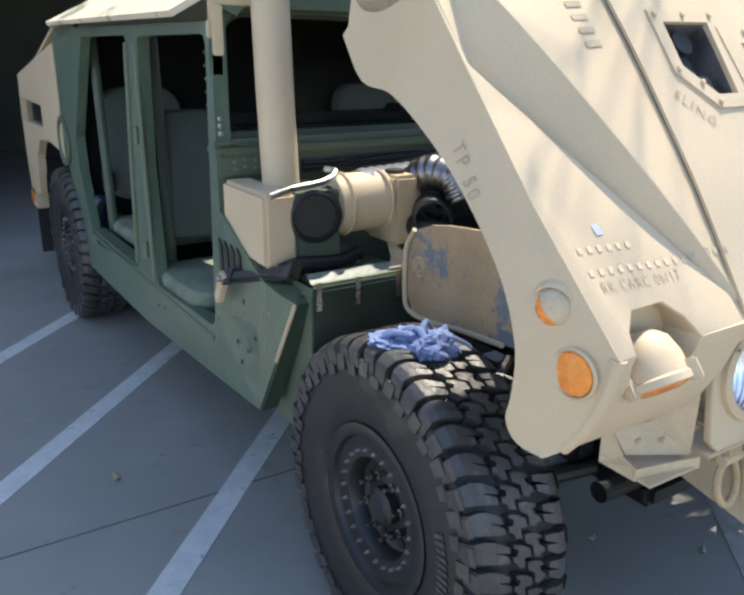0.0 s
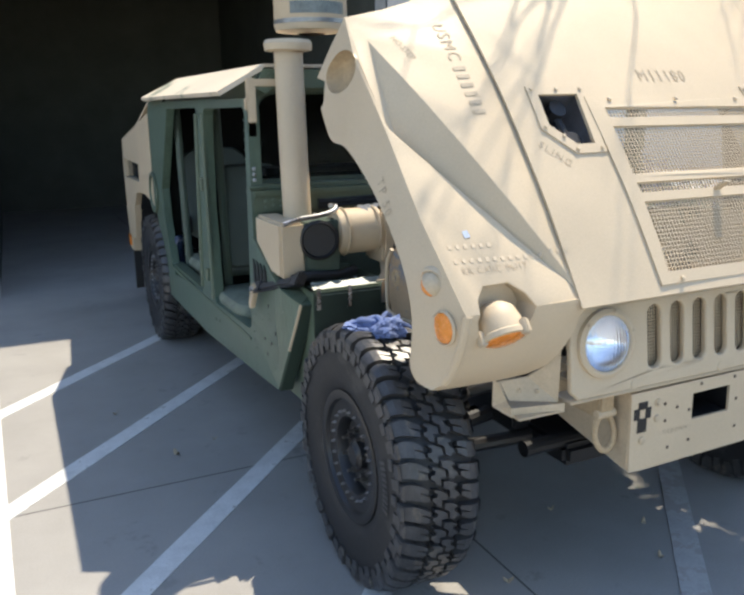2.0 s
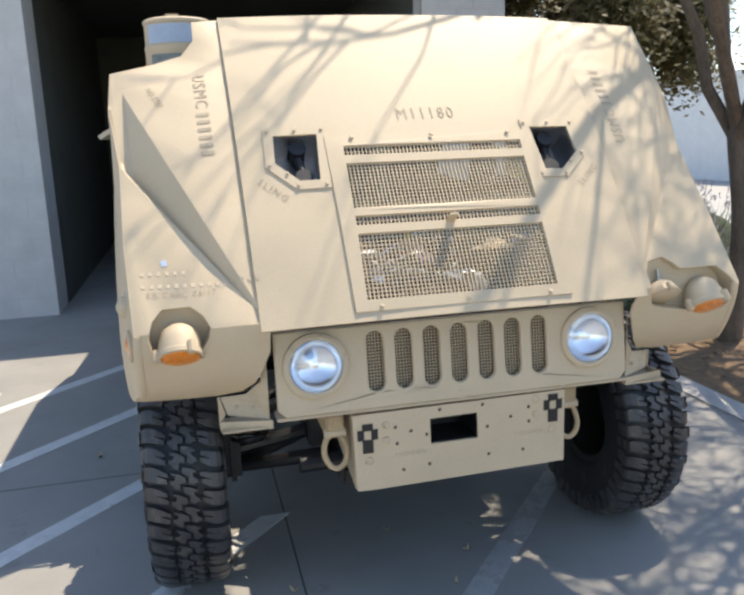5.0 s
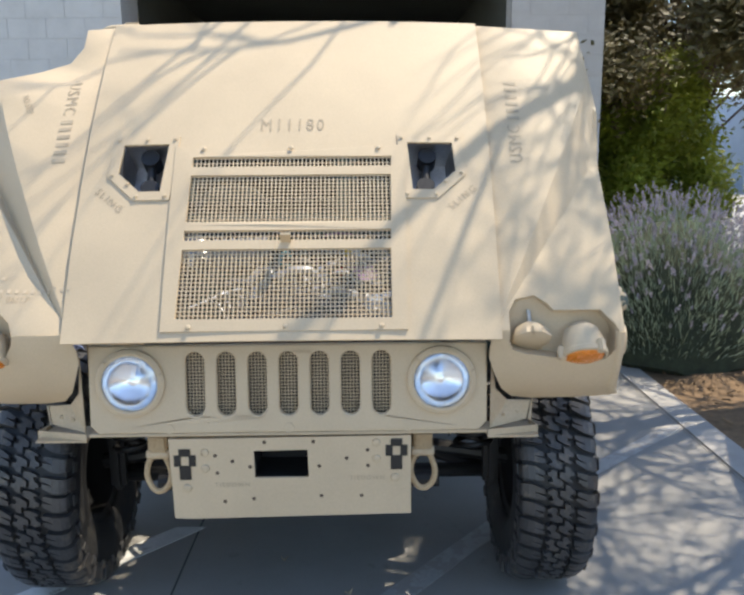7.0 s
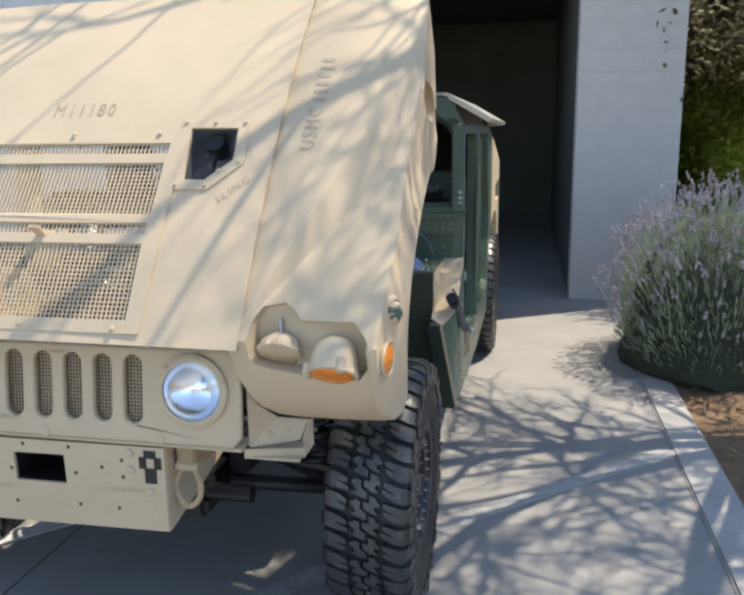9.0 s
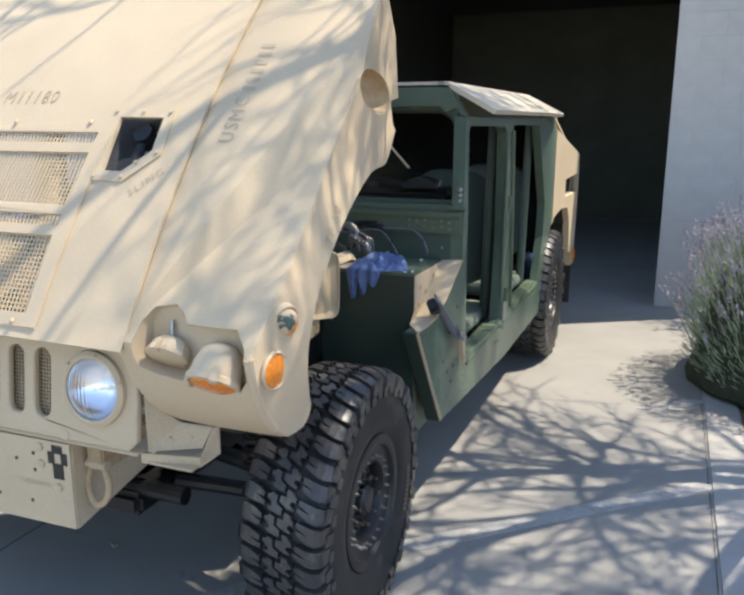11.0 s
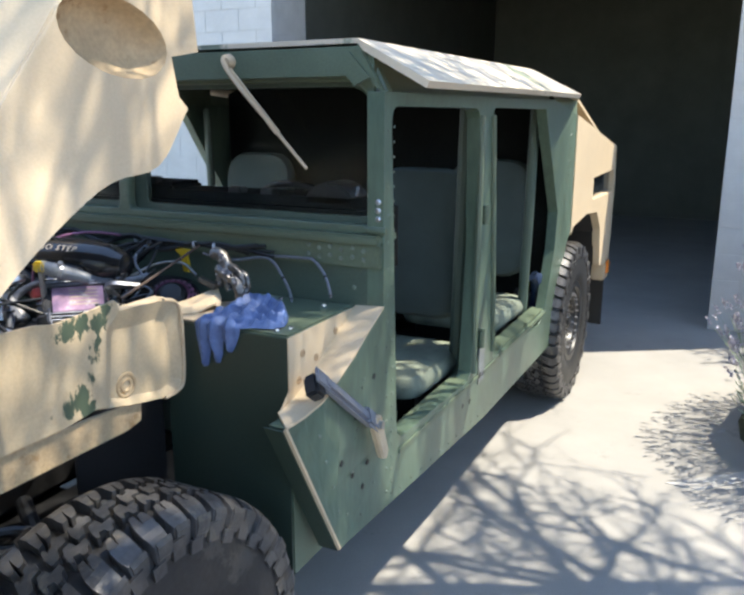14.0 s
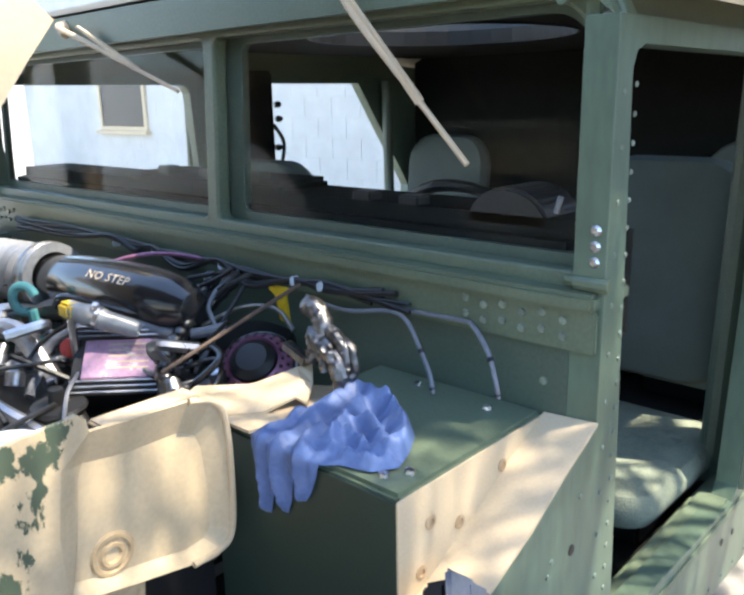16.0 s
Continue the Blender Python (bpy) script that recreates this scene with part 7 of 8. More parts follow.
for ring, height, n in ((0.0665, 0.0255, 22), (0.0565, 0.0345, 20)):
    for k in range(n):
        th = 2 * math.pi * (k + 0.5 * (n == 20)) / n
        part("pulley_hole", lathe(bmesh.new(), [(0.0042, 0), (0.0038, 0.0016), (0, 0.0016)], m_ @ Matrix.Translation((ring * math.cos(th), ring * math.sin(th), height)) @ Matrix.Rotation(th, 4, "Z") @ Matrix.Rotation(0.73, 4, "Y"), 7), BLACK, pulley)
part("hub", lathe(bmesh.new(), [(0.047, 0.028), (0.044, 0.040), (0.03, 0.052), (0.0, 0.055)], m_, 24), BLACK, pulley, smooth=True)
part("pulley_rim", tube(bmesh.new(), [m_ @ Vector((0.078 * math.cos(a), 0.078 * math.sin(a), 0.006)) for a in [math.pi * 2 * i / 30 for i in range(31)]], 0.005, 6, False), GLOSS_BLACK, pulley, smooth=True)
part("fan_shroud", lathe(bmesh.new(), [(0.30, 0), (0.31, 0.10), (0.29, 0.10), (0.28, 0)], towards((0.0, 0.33, 0.86), (0, 1, 0)), 36), BLACK, engine)
part("dipstick_handle", prism(bmesh.new(), [(0.402, 1.45, 1.243), (0.462, 1.45, 1.243), (0.460, 1.45, 1.232), (0.444, 1.452, 1.226), (0.442, 1.455, 1.205), (0.449, 1.456, 1.198), (0.447, 1.46, 1.168), (0.424, 1.46, 1.168), (0.421, 1.456, 1.198), (0.427, 1.455, 1.205), (0.424, 1.452, 1.226), (0.405, 1.45, 1.232)], (0, 0.012, 0), 0.003), YELLOW, engine, "yellow T-shaped pull handle")
part("black_disk", lathe(bmesh.new(), [(0.012, -0.06), (0.014, -0.004), (0.048, 0.0), (0.052, 0.008), (0.048, 0.014), (0.016, 0.016), (0.013, 0.045), (0, 0.046)], towards((0.25, 1.07, 1.055), (0.05, -0.05, 1)), 24), BLACK, engine, smooth=True)
part("coolant_tank", lathe(bmesh.new(), [(0, 0), (0.10, 0.0), (0.115, 0.03), (0.115, 0.12), (0.09, 0.16), (0.04, 0.175), (0, 0.175)], Matrix.Translation((0.345, 0.915, 0.90)), 28), TANK, engine, "translucent bluish-white coolant tank", smooth=True)
part("stay_rod", tube(bmesh.new(), [(0.455, 1.165, 1.15), (0.50, 1.45, 1.258)], 0.004, 8), SPOT, engine, "thin brown stay rod", smooth=True)
rng = random.Random(4)
for pts, r_, mat in ((((0.03, 1.23, 1.13), (0.024, 1.25, 1.206), (0.031, 1.27, 1.24), (0.058, 1.33, 1.271), (0.107, 1.40, 1.278), (0.186, 1.45, 1.268), (0.30, 1.46, 1.262)), 0.0045, PINK),
                     (((0.306, 1.44, 1.266), (0.272, 1.42, 1.240), (0.20, 1.40, 1.211), (0.176, 1.40, 1.220), (0.224, 1.42, 1.240), (0.293, 1.44, 1.256)), 0.0045, BLACK),
                     (((0.29, 1.44, 1.25), (0.282, 1.42, 1.223), (0.327, 1.36, 1.204), (0.372, 1.34, 1.161), (0.36, 1.30, 1.10)), 0.0045, STRAP),
                     (((0.36, 1.25, 1.12), (0.40, 1.30, 1.15), (0.45, 1.29, 1.14), (0.43, 1.24, 1.10), (0.38, 1.23, 1.08)), 0.007, GLOSS_BLACK),
                     (((0.34, 1.27, 1.10), (0.41, 1.31, 1.125), (0.47, 1.27, 1.11), (0.48, 1.21, 1.08)), 0.005, GLOSS_BLACK),
                     (((0.30, 1.36, 1.16), (0.36, 1.42, 1.195), (0.44, 1.44, 1.20), (0.50, 1.43, 1.17)), 0.005, DARK_STEEL),
                     (((0.25, 1.40, 1.17), (0.20, 1.37, 1.235), (0.24, 1.35, 1.222)), 0.003, BLACK),
                     (((0.10, 1.08, 1.04), (0.05, 1.16, 1.12), (0.16, 1.24, 1.17), (0.30, 1.30, 1.155), (0.38, 1.36, 1.17)), 0.011, STRAP),
                     (((0.26, 1.43, 1.25), (0.18, 1.40, 1.225), (0.27, 1.39, 1.20), (0.33, 1.42, 1.24), (0.36, 1.45, 1.262)), 0.005, BLACK),
                     (((0.34, 1.45, 1.24), (0.36, 1.36, 1.17), (0.39, 1.31, 1.16), (0.43, 1.33, 1.20)), 0.004, BLACK),
                     (((0.20, 1.14, 1.10), (0.27, 1.08, 1.09), (0.36, 1.02, 1.06), (0.40, 0.96, 1.07)), 0.004, STRAP),
                     (((-0.05, 1.05, 1.06), (0.06, 0.98, 1.08), (0.18, 0.99, 1.06), (0.30, 1.02, 1.03)), 0.020, ALU),
                     (((-0.25, 1.10, 1.05), (-0.12, 1.10, 1.13), (0.0, 1.12, 1.14), (0.08, 1.14, 1.05)), 0.022, ALU),
                     (((-0.18, 1.22, 1.12), (-0.05, 1.24, 1.16), (0.05, 1.26, 1.12)), 0.026, BLACK)):
    part("pipe", tube(bmesh.new(), curve_pts(pts, 8), r_, 10), mat, engine, smooth=True)
for i in range(46):
    a = Vector((rng.uniform(-0.45, 0.48), rng.uniform(0.85, 1.45), rng.uniform(1.03, 1.14)))
    b = a + Vector((rng.uniform(-0.3, 0.3), rng.uniform(-0.25, 0.25), rng.uniform(-0.05, 0.06)))
    b.x, b.y = max(-0.5, min(0.5, b.x)), max(0.7, min(1.46, b.y))
    mid = (a + b) / 2 + Vector((rng.uniform(-0.07, 0.07), rng.uniform(-0.07, 0.07), rng.uniform(0.01, 0.05)))
    part("hose", tube(bmesh.new(), curve_pts([a, mid, b], 6), rng.choice((0.003, 0.004, 0.006, 0.011)), 7), rng.choice((BLACK, BLACK, STRAP, ALU, STEEL, BLACK)), engine, smooth=True)
for i in range(70):
    c = Vector((rng.uniform(-0.42, 0.46), rng.uniform(0.8, 1.40), rng.uniform(1.0, 1.09)))
    d = Vector((rng.uniform(-1, 1), rng.uniform(-1, 0.4), rng.uniform(0, 1)))
    r_ = rng.uniform(0.008, 0.022)
    if i % 4 == 3:
        part("bracket", box(bmesh.new(), (-r_ * 2, -r_, -r_ * 0.3), (r_ * 2.5, r_, r_ * 0.3), 0.002, towards(c, d)), rng.choice((ALU, STEEL, ALU, BLACK)), engine)
    else:
        part("fitting", lathe(bmesh.new(), [(0, 0), (r_, 0), (r_, r_ * 1.4), (r_ * 0.7, r_ * 1.6), (r_ * 0.6, r_ * 3.0), (0, r_ * 3.1)], towards(c, d), 12), rng.choice((ALU, STEEL, ALU, STEEL, BLACK, PINK if i % 9 == 0 else ALU)), engine, smooth=True)
# wiring along the firewall and brake lines on the box
for k in range(8):
    w1, w2 = 0.014 * math.sin(k * 2.4), 0.012 * math.cos(k * 1.7)
    bm = tube(bmesh.new(), curve_pts([(-0.8, 1.47, 1.23 + 0.006 * k), (-0.45, 1.465, 1.262 + w1), (-0.20, 1.455 + w2 * 0.5, 1.272 + 0.004 * (k % 3)), (-0.10, 1.455, 1.262 + w2), (-0.02, 1.455, 1.264 + 0.004 * (k % 3)), (0.11, 1.45 + w2 * 0.6, 1.255 + w1 * 1.3), (0.24, 1.455, 1.264 + 0.004 * (k % 3)), (0.35, 1.45 + w1 * 0.5, 1.250 + w2 * 1.4), (0.47, 1.462, 1.255 + 0.003 * (k % 3)), (0.56, 1.468, 1.258 + w1 * 0.6), (0.66 + 0.03 * (k % 4), 1.478, 1.240 + 0.014 * (k % 3))], 5), (0.0045, 0.0035, 0.006)[k % 3], 6)
    part("cable", bm, BLACK, fw)
for x_ in (-0.20, -0.02, 0.24, 0.47, 0.545):
    part("cable_tie", box(bmesh.new(), (x_, 1.450, 1.250), (x_ + 0.005, 1.472, 1.268), 0.003), TANK, fw)
for pts in (((0.50, 1.465, 1.232), (0.522, 1.47, 1.226), (0.57, 1.473, 1.219), (0.618, 1.475, 1.220), (0.705, 1.475, 1.235), (0.749, 1.47, 1.226), (0.787, 1.455, 1.195), (0.818, 1.445, 1.155), (0.83, 1.44, 1.122)), ((0.70, 1.486, 1.239), (0.85, 1.485, 1.243), (0.885, 1.475, 1.240), (0.93, 1.45, 1.213), (0.955, 1.435, 1.175), (0.960, 1.435, 1.150))):
    line = part("brake_line", tube(bmesh.new(), curve_pts(pts, 6), 0.0042, 8), STRAP, fw, "grey hose curving down to the box", smooth=True)
    for k in (-12, -3):
        a, b = curve_pts(pts, 6)[k], curve_pts(pts, 6)[k + 1]
        part("sleeve", tube(bmesh.new(), [a, a.lerp(b, 0.8)], 0.0055, 8), BLACK, line)


def crumpled_tube(pts, r, seed, deep=0.35):
    """A tube squeezed and dented all over."""
    line = curve_pts(pts, 8)
    bm = tube(bmesh.new(), line, r, 16)
    bm.verts.ensure_lookup_table()
    for j, c0 in enumerate(line):
        for q in range(16):
            v = bm.verts[j * 16 + q]
            v.co = c0 + (v.co - c0) * (1.1 - deep * 1.6 * abs(noise.noise(v.co / 0.013 + Vector((seed, 0, 0)))) - deep * abs(noise.noise(v.co / 0.006)))
    return bm


plug = part("wire_plug", crumpled_tube([(0.638, 1.345, 1.262), (0.660, 1.34, 1.262), (0.682, 1.335, 1.243), (0.690, 1.33, 1.215)], 0.0175, 1.0, 0.2), FOIL, truck, "crumpled foil-taped wire bundle", smooth=True)
part("plug_stub", box(bmesh.new(), (0, -0.010, -0.009), (0.062, 0.010, 0.009), 0.003, facing(Vector((0.597, 1.325, 1.190)), (0.3, 0.1, 0.9), (0.9, 0.05, 0.40))), FOIL, plug)
for i, (pts, r_) in enumerate(((((0.664, 1.33, 1.225), (0.690, 1.32, 1.215), (0.725, 1.315, 1.198), (0.745, 1.31, 1.175), (0.748, 1.31, 1.130)), 0.017), (((0.680, 1.335, 1.236), (0.715, 1.33, 1.228), (0.742, 1.325, 1.208), (0.752, 1.32, 1.18)), 0.013), (((0.670, 1.325, 1.215), (0.672, 1.322, 1.192), (0.668, 1.32, 1.176)), 0.014), (((0.690, 1.315, 1.21), (0.708, 1.308, 1.192), (0.715, 1.305, 1.172)), 0.010), (((0.725, 1.335, 1.222), (0.752, 1.33, 1.212), (0.762, 1.325, 1.188), (0.758, 1.32, 1.165)), 0.009))):
    part("wire", crumpled_tube(pts, r_, i * 2.3), FOIL, plug, smooth=True)
bm = bmesh.new()
prism(bm, [(0.645, 1.142, 1.122), (0.715, 1.145, 1.122), (0.735, 1.20, 1.122), (0.760, 1.265, 1.122), (0.70, 1.36, 1.122), (0.60, 1.30, 1.122), (0.50, 1.20, 1.122), (0.55, 1.13, 1.122)], (0, 0, 0.005))
part("tan_flap", bm, TAN_WORN, bx, "loose tan plate on the box")
bm = bmesh.new()
rows = [[(0.555, 1.20, 1.130), (0.60, 1.17, 1.131), (0.645, 1.155, 1.129)], [(0.60, 1.255, 1.142), (0.645, 1.22, 1.139), (0.685, 1.20, 1.131)], [(0.635, 1.315, 1.160), (0.675, 1.285, 1.158), (0.705, 1.248, 1.146)], [(0.652, 1.335, 1.168), (0.69, 1.30, 1.150), (0.715, 1.262, 1.132)]]
grid = [[bm.verts.new(p) for p in row] for row in rows]
for i in range(3):
    for j in range(2):
        bm.faces.new((grid[i][j], grid[i][j + 1], grid[i + 1][j + 1], grid[i + 1][j]))
r = bmesh.ops.extrude_face_region(bm, geom=bm.faces[:])
bmesh.ops.translate(bm, vec=(0, 0, -0.004), verts=[q for q in r["geom"] if isinstance(q, bmesh.types.BMVert)])
part("bent_plate", bm, TAN_WORN, bx, "bent tan sheet with a torn raised corner")


def gloves():
    """Limp rubber gloves thrown over the box's edge: sharp folds on top, flat fingers hanging down the front."""
    ob = thing("rubber_gloves", (0.845, 1.235, 1.122), "crumpled blue rubber gloves draped over the green box", "gloves")
    edge, step = 1.143, 0.003
    ridges = (((0.748, 1.325), (0.750, 1.318), 0.046, 0.045), ((0.748, 1.325), (0.775, 1.22), 0.026, 0.030), ((0.775, 1.22), (0.793, 1.06), 0.015, 0.017), ((0.742, 1.30), (0.745, 1.20), 0.020, 0.024), ((0.745, 1.20), (0.758, 1.04), 0.014, 0.017), ((0.755, 1.325), (0.835, 1.325), 0.036, 0.026), ((0.835, 1.325), (0.905, 1.275), 0.034, 0.028), ((0.905, 1.275), (0.935, 1.235), 0.026, 0.026), ((0.795, 1.30), (0.845, 1.19), 0.030, 0.022), ((0.85, 1.255), (0.930, 1.222), 0.027, 0.017), ((0.845, 1.215), (0.940, 1.198), 0.022, 0.014), ((0.835, 1.175), (0.935, 1.182), 0.014, 0.014), ((0.81, 1.235), (0.865, 1.255), 0.024, 0.018), ((0.805, 1.21), (0.832, 1.14), 0.020, 0.016), ((0.832, 1.14), (0.838, 1.07), 0.014, 0.016))
    shape = [(0.735, 1.335), (0.755, 1.352), (0.80, 1.355), (0.86, 1.33), (0.912, 1.292), (0.940, 1.245), (0.955, 1.205), (0.935, 1.172), (0.89, 1.160), (0.868, 1.140), (0.862, 1.115), (0.850, 1.085), (0.838, 1.068), (0.822, 1.075), (0.814, 1.100), (0.809, 1.060), (0.800, 1.036), (0.785, 1.034), (0.779, 1.062), (0.775, 1.095), (0.770, 1.055), (0.762, 1.022), (0.746, 1.018), (0.737, 1.050), (0.728, 1.100), (0.722, 1.150), (0.728, 1.20), (0.738, 1.26)]

    def near(p, a, b):
        k = max(0.0, min(1.0, (p - a).dot(b - a) / max(1e-9, (b - a).length_squared)))
        return a + (b - a) * k

    loop = [Vector(p) for p in shape]
    sides = [(loop[i], loop[(i + 1) % len(loop)]) for i in range(len(loop))]
    folds = [(Vector(a), Vector(b), h, w) for a, b, h, w in ridges]

    def inside(p):
        hits = 0
        for a, b in sides:
            if (a.y > p.y) != (b.y > p.y) and p.x < a.x + (p.y - a.y) * (b.x - a.x) / (b.y - a.y):
                hits += 1
        return hits % 2 == 1

    def placed(p, snap):
        rim = min(((near(p, a, b) - p).length, i) for i, (a, b) in enumerate(sides))
        if snap:
            p = near(p, *sides[rim[1]])
        d = 0.0 if snap else rim[0]
        w3 = Vector((p.x, p.y, 0))
        p2 = p + 0.008 * Vector((noise.noise(w3 / 0.04), noise.noise(w3 / 0.04 + Vector((7, 3, 0)))))
        tall = sorted((h * max(0.0, 1 - (near(p2, a, b) - p2).length / w) for a, b, h, w in folds), reverse=True)
        h = tall[0] + 0.25 * tall[1] + (0.010 if p.y > edge else 0.004) * (0.5 - abs(noise.noise(Vector((p.x - p.y * 0.5, p.y * 0.45, 0)) / 0.032)) * 1.6)
        h = 0.0015 + min(1.0, (d / 0.010)) ** 0.5 * (0.004 + max(-0.002, h))
        if p.y >= edge:
            return Vector((p.x, p.y, 1.122 + h))
        a = min(1.0, (edge - p.y) / 0.014)
        return Vector((p.x, edge - h * math.sin(a * math.pi / 2), 1.122 + h * math.cos(a * math.pi / 2) - max(0.0, edge - p.y - 0.010)))

    nx, ny = 84, 116
    cells = [(i, j) for i in range(nx) for j in range(ny) if inside(Vector((0.716 + (i + 0.5) * step, 1.012 + (j + 0.5) * step)))]
    count = {}
    for i, j in cells:
        for q in ((i, j), (i + 1, j), (i + 1, j + 1), (i, j + 1)):
            count[q] = count.get(q, 0) + 1
    spot = {q: placed(Vector((0.716 + q[0] * step, 1.012 + q[1] * step)), n < 4) - Vector((0.845, 1.235, 1.122)) for q, n in count.items()}
    for name, lo, hi, x0, x1 in (("palm", 1.10, 2, 0, 2), ("finger", 0, 1.10, 0, 0.776), ("finger", 0, 1.10, 0.776, 0.812), ("finger", 0, 1.10, 0.812, 2)):
        bm, vs = bmesh.new(), {}
        for i, j in cells:
            if lo <= 1.012 + (j + 0.5) * step < hi and x0 <= 0.716 + (i + 0.5) * step < x1:
                ring = [(i, j), (i + 1, j), (i + 1, j + 1), (i, j + 1)]
                for q in ring:
                    if q not in vs:
                        vs[q] = bm.verts.new(spot[q])
                bm.faces.new([vs[q] for q in ring])
        part(name, bm, BLUE, ob, smooth=True, at=Matrix.Identity(4), smooth_to=1.0)


gloves()


def cloth():
    """A wadded cloth on the tyre's crown."""
    ob = thing("shop_cloth", (-0.90, 0.655, 0.93), "wadded pale blue cloth lying on the front tyre", "cloth")
    rng_c = random.Random(8)
    for k, (dx, dy, r_, h_) in enumerate(((-0.005, -0.075, 0.052, 0.042), (-0.02, 0.0, 0.056, 0.020), (-0.07, 0.02, 0.052, 0.014))):
        bm = bmesh.new()
        bmesh.ops.create_icosphere(bm, subdivisions=4, radius=1)
        for v in bm.verts:
            p = v.co + Vector((k * 3.1, 0, 0))
            n_ = noise.noise(p * 1.8) * 0.35 + abs(noise.noise(p * 3.4)) * 0.55 - abs(noise.noise(p * 6.5)) * 0.3
            q = v.co * (1 + n_)
            v.co = Vector((q.x * r_, q.y * r_, max(-0.35, q.z) * h_))
        part("wad", bm, RAG, ob, smooth=True, at=pose(dx, dy, -0.002 - 0.9 * abs(dy + 0.02) ** 2, 0, 0, 40 * k))
    for k in range(14):
        a0 = rng_c.uniform(0, 6.28)
        c0 = Vector((rng_c.uniform(-0.06, 0.02), rng_c.uniform(-0.12, 0.02), 0.02))
        d0 = Vector((math.cos(a0), math.sin(a0), 0)) * rng_c.uniform(0.03, 0.06)
        pts = [c0, c0 + d0 * 0.6 + Vector((0, 0, rng_c.uniform(0.0, 0.018))), c0 + d0 * 1.3 + Vector((rng_c.uniform(-0.02, 0.02), 0, -0.012)), c0 + d0 * 1.7 + Vector((0, 0, -0.026))]
        part("fold", tube(bmesh.new(), curve_pts(pts, 5), 0.010, 7, r2=0.003), RAG, ob, smooth=True, at=Matrix.Identity(4))


cloth()


# ---- planting ----
def raw(name, verts, faces, mat):
    me = bpy.data.meshes.new(name)
    me.from_pydata(verts, [], faces)
    me.materials.append(mat)
    return me


def lavender(cx, cy, rx, ry, h, seed, spikes, label):
    """A lavender bush: grey-green stems and narrow leaves in a dome, with flower spikes above."""
    rng = random.Random(seed)
    ob = thing("lavender_bush", (cx, cy, 0), label, "bush", "lavender bushes")
    verts, faces, fv, ff = [], [], [], []

    def blade(vs, fs, p, q, w):
        d = (q - p)
        side = d.cross(Vector((rng.uniform(-1, 1), rng.uniform(-1, 1), rng.uniform(-0.3, 0.3)))).normalized() * w
        i = len(vs)
        vs += [p - side * 0.4, p + side * 0.4, p.lerp(q, 0.6) + side, q, p.lerp(q, 0.6) - side]
        fs.append((i, i + 1, i + 2, i + 3, i + 4))

    for _ in range(int(spikes * 11)):
        a, e = rng.uniform(0, 2 * math.pi), rng.uniform(0, 1) ** 0.6
        lat = rng.uniform(0.03, 0.98)
        r = math.sqrt(max(0, 1 - lat * lat)) * 1.0
        rr = 0.55 + 0.45 * e
        lump = 1 + 0.18 * noise.noise((math.cos(a) * 2, math.sin(a) * 2, lat * 3 + seed))
        p = Vector((rx * r * rr * lump * math.cos(a), ry * r * rr * lump * math.sin(a), 0.05 + h * (0.05 + lat * 0.9) * rr * lump))
        out = Vector((p.x / rx, p.y / ry, 0.5 + lat * 1.3)).normalized()
        out = (out + Vector((rng.uniform(-0.4, 0.4), rng.uniform(-0.4, 0.4), rng.uniform(-0.1, 0.5)))).normalized()
        ln = rng.uniform(0.05, 0.11)
        blade(verts, faces, p, p + out * ln, rng.uniform(0.0025, 0.005))
    stems, sf = [], []
    for _ in range(spikes):
        a, lat = rng.uniform(0, 2 * math.pi), rng.uniform(0.5, 1.0) if rng.random() < 0.8 else rng.uniform(0.2, 0.5)
        r = math.sqrt(max(0, 1 - lat * lat)) + 0.1
        p = Vector((rx * r * 0.92 * math.cos(a), ry * r * 0.92 * math.sin(a), 0.05 + h * lat * 0.9))
        out = (Vector((p.x / rx * 0.5, p.y / ry * 0.5, 0.9)).normalized() + Vector((rng.uniform(-0.25, 0.25), rng.uniform(-0.25, 0.25), 0))).normalized()
        ln = rng.uniform(0.12, 0.30)
        blade(stems, sf, p, p + out * ln, 0.0022)
        tip = p + out * ln
        for k in range(rng.randint(3, 5)):
            c = tip + out * (k * 0.014)
            for _q in range(3):
                d = Vector((rng.uniform(-1, 1), rng.uniform(-1, 1), rng.uniform(0.2, 1.2))).normalized()
                blade(fv, ff, c, c + d * 0.016, 0.006)
    for nm, vs, fs, mat in (("foliage", verts, faces, LAV_LEAF), ("stalk", stems, sf, LAV_LEAF), ("bloom", fv, ff, LAV_FLOWER)):
        o = tagged(new(nm, raw(nm, vs, fs, mat)), kind="stuff")
        o.parent = ob
    # added solid core: dark like inner shade, and it thickens the bush's shadow
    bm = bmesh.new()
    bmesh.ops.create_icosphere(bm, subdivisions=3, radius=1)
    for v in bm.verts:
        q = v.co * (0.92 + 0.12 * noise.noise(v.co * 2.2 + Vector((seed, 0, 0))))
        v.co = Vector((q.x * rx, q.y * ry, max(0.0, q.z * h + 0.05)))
    part("shade_core", bm, BUSH_SHADE, ob, smooth=True, at=Matrix.Identity(4))
    return ob


lavender(2.76, 3.92, 0.74, 0.88, 1.12, 3, 1100, "dense lavender bush with purple flower spikes")
lavender(3.85, 4.1, 0.75, 0.85, 0.90, 5, 380, "green lavender bush with few flowers")


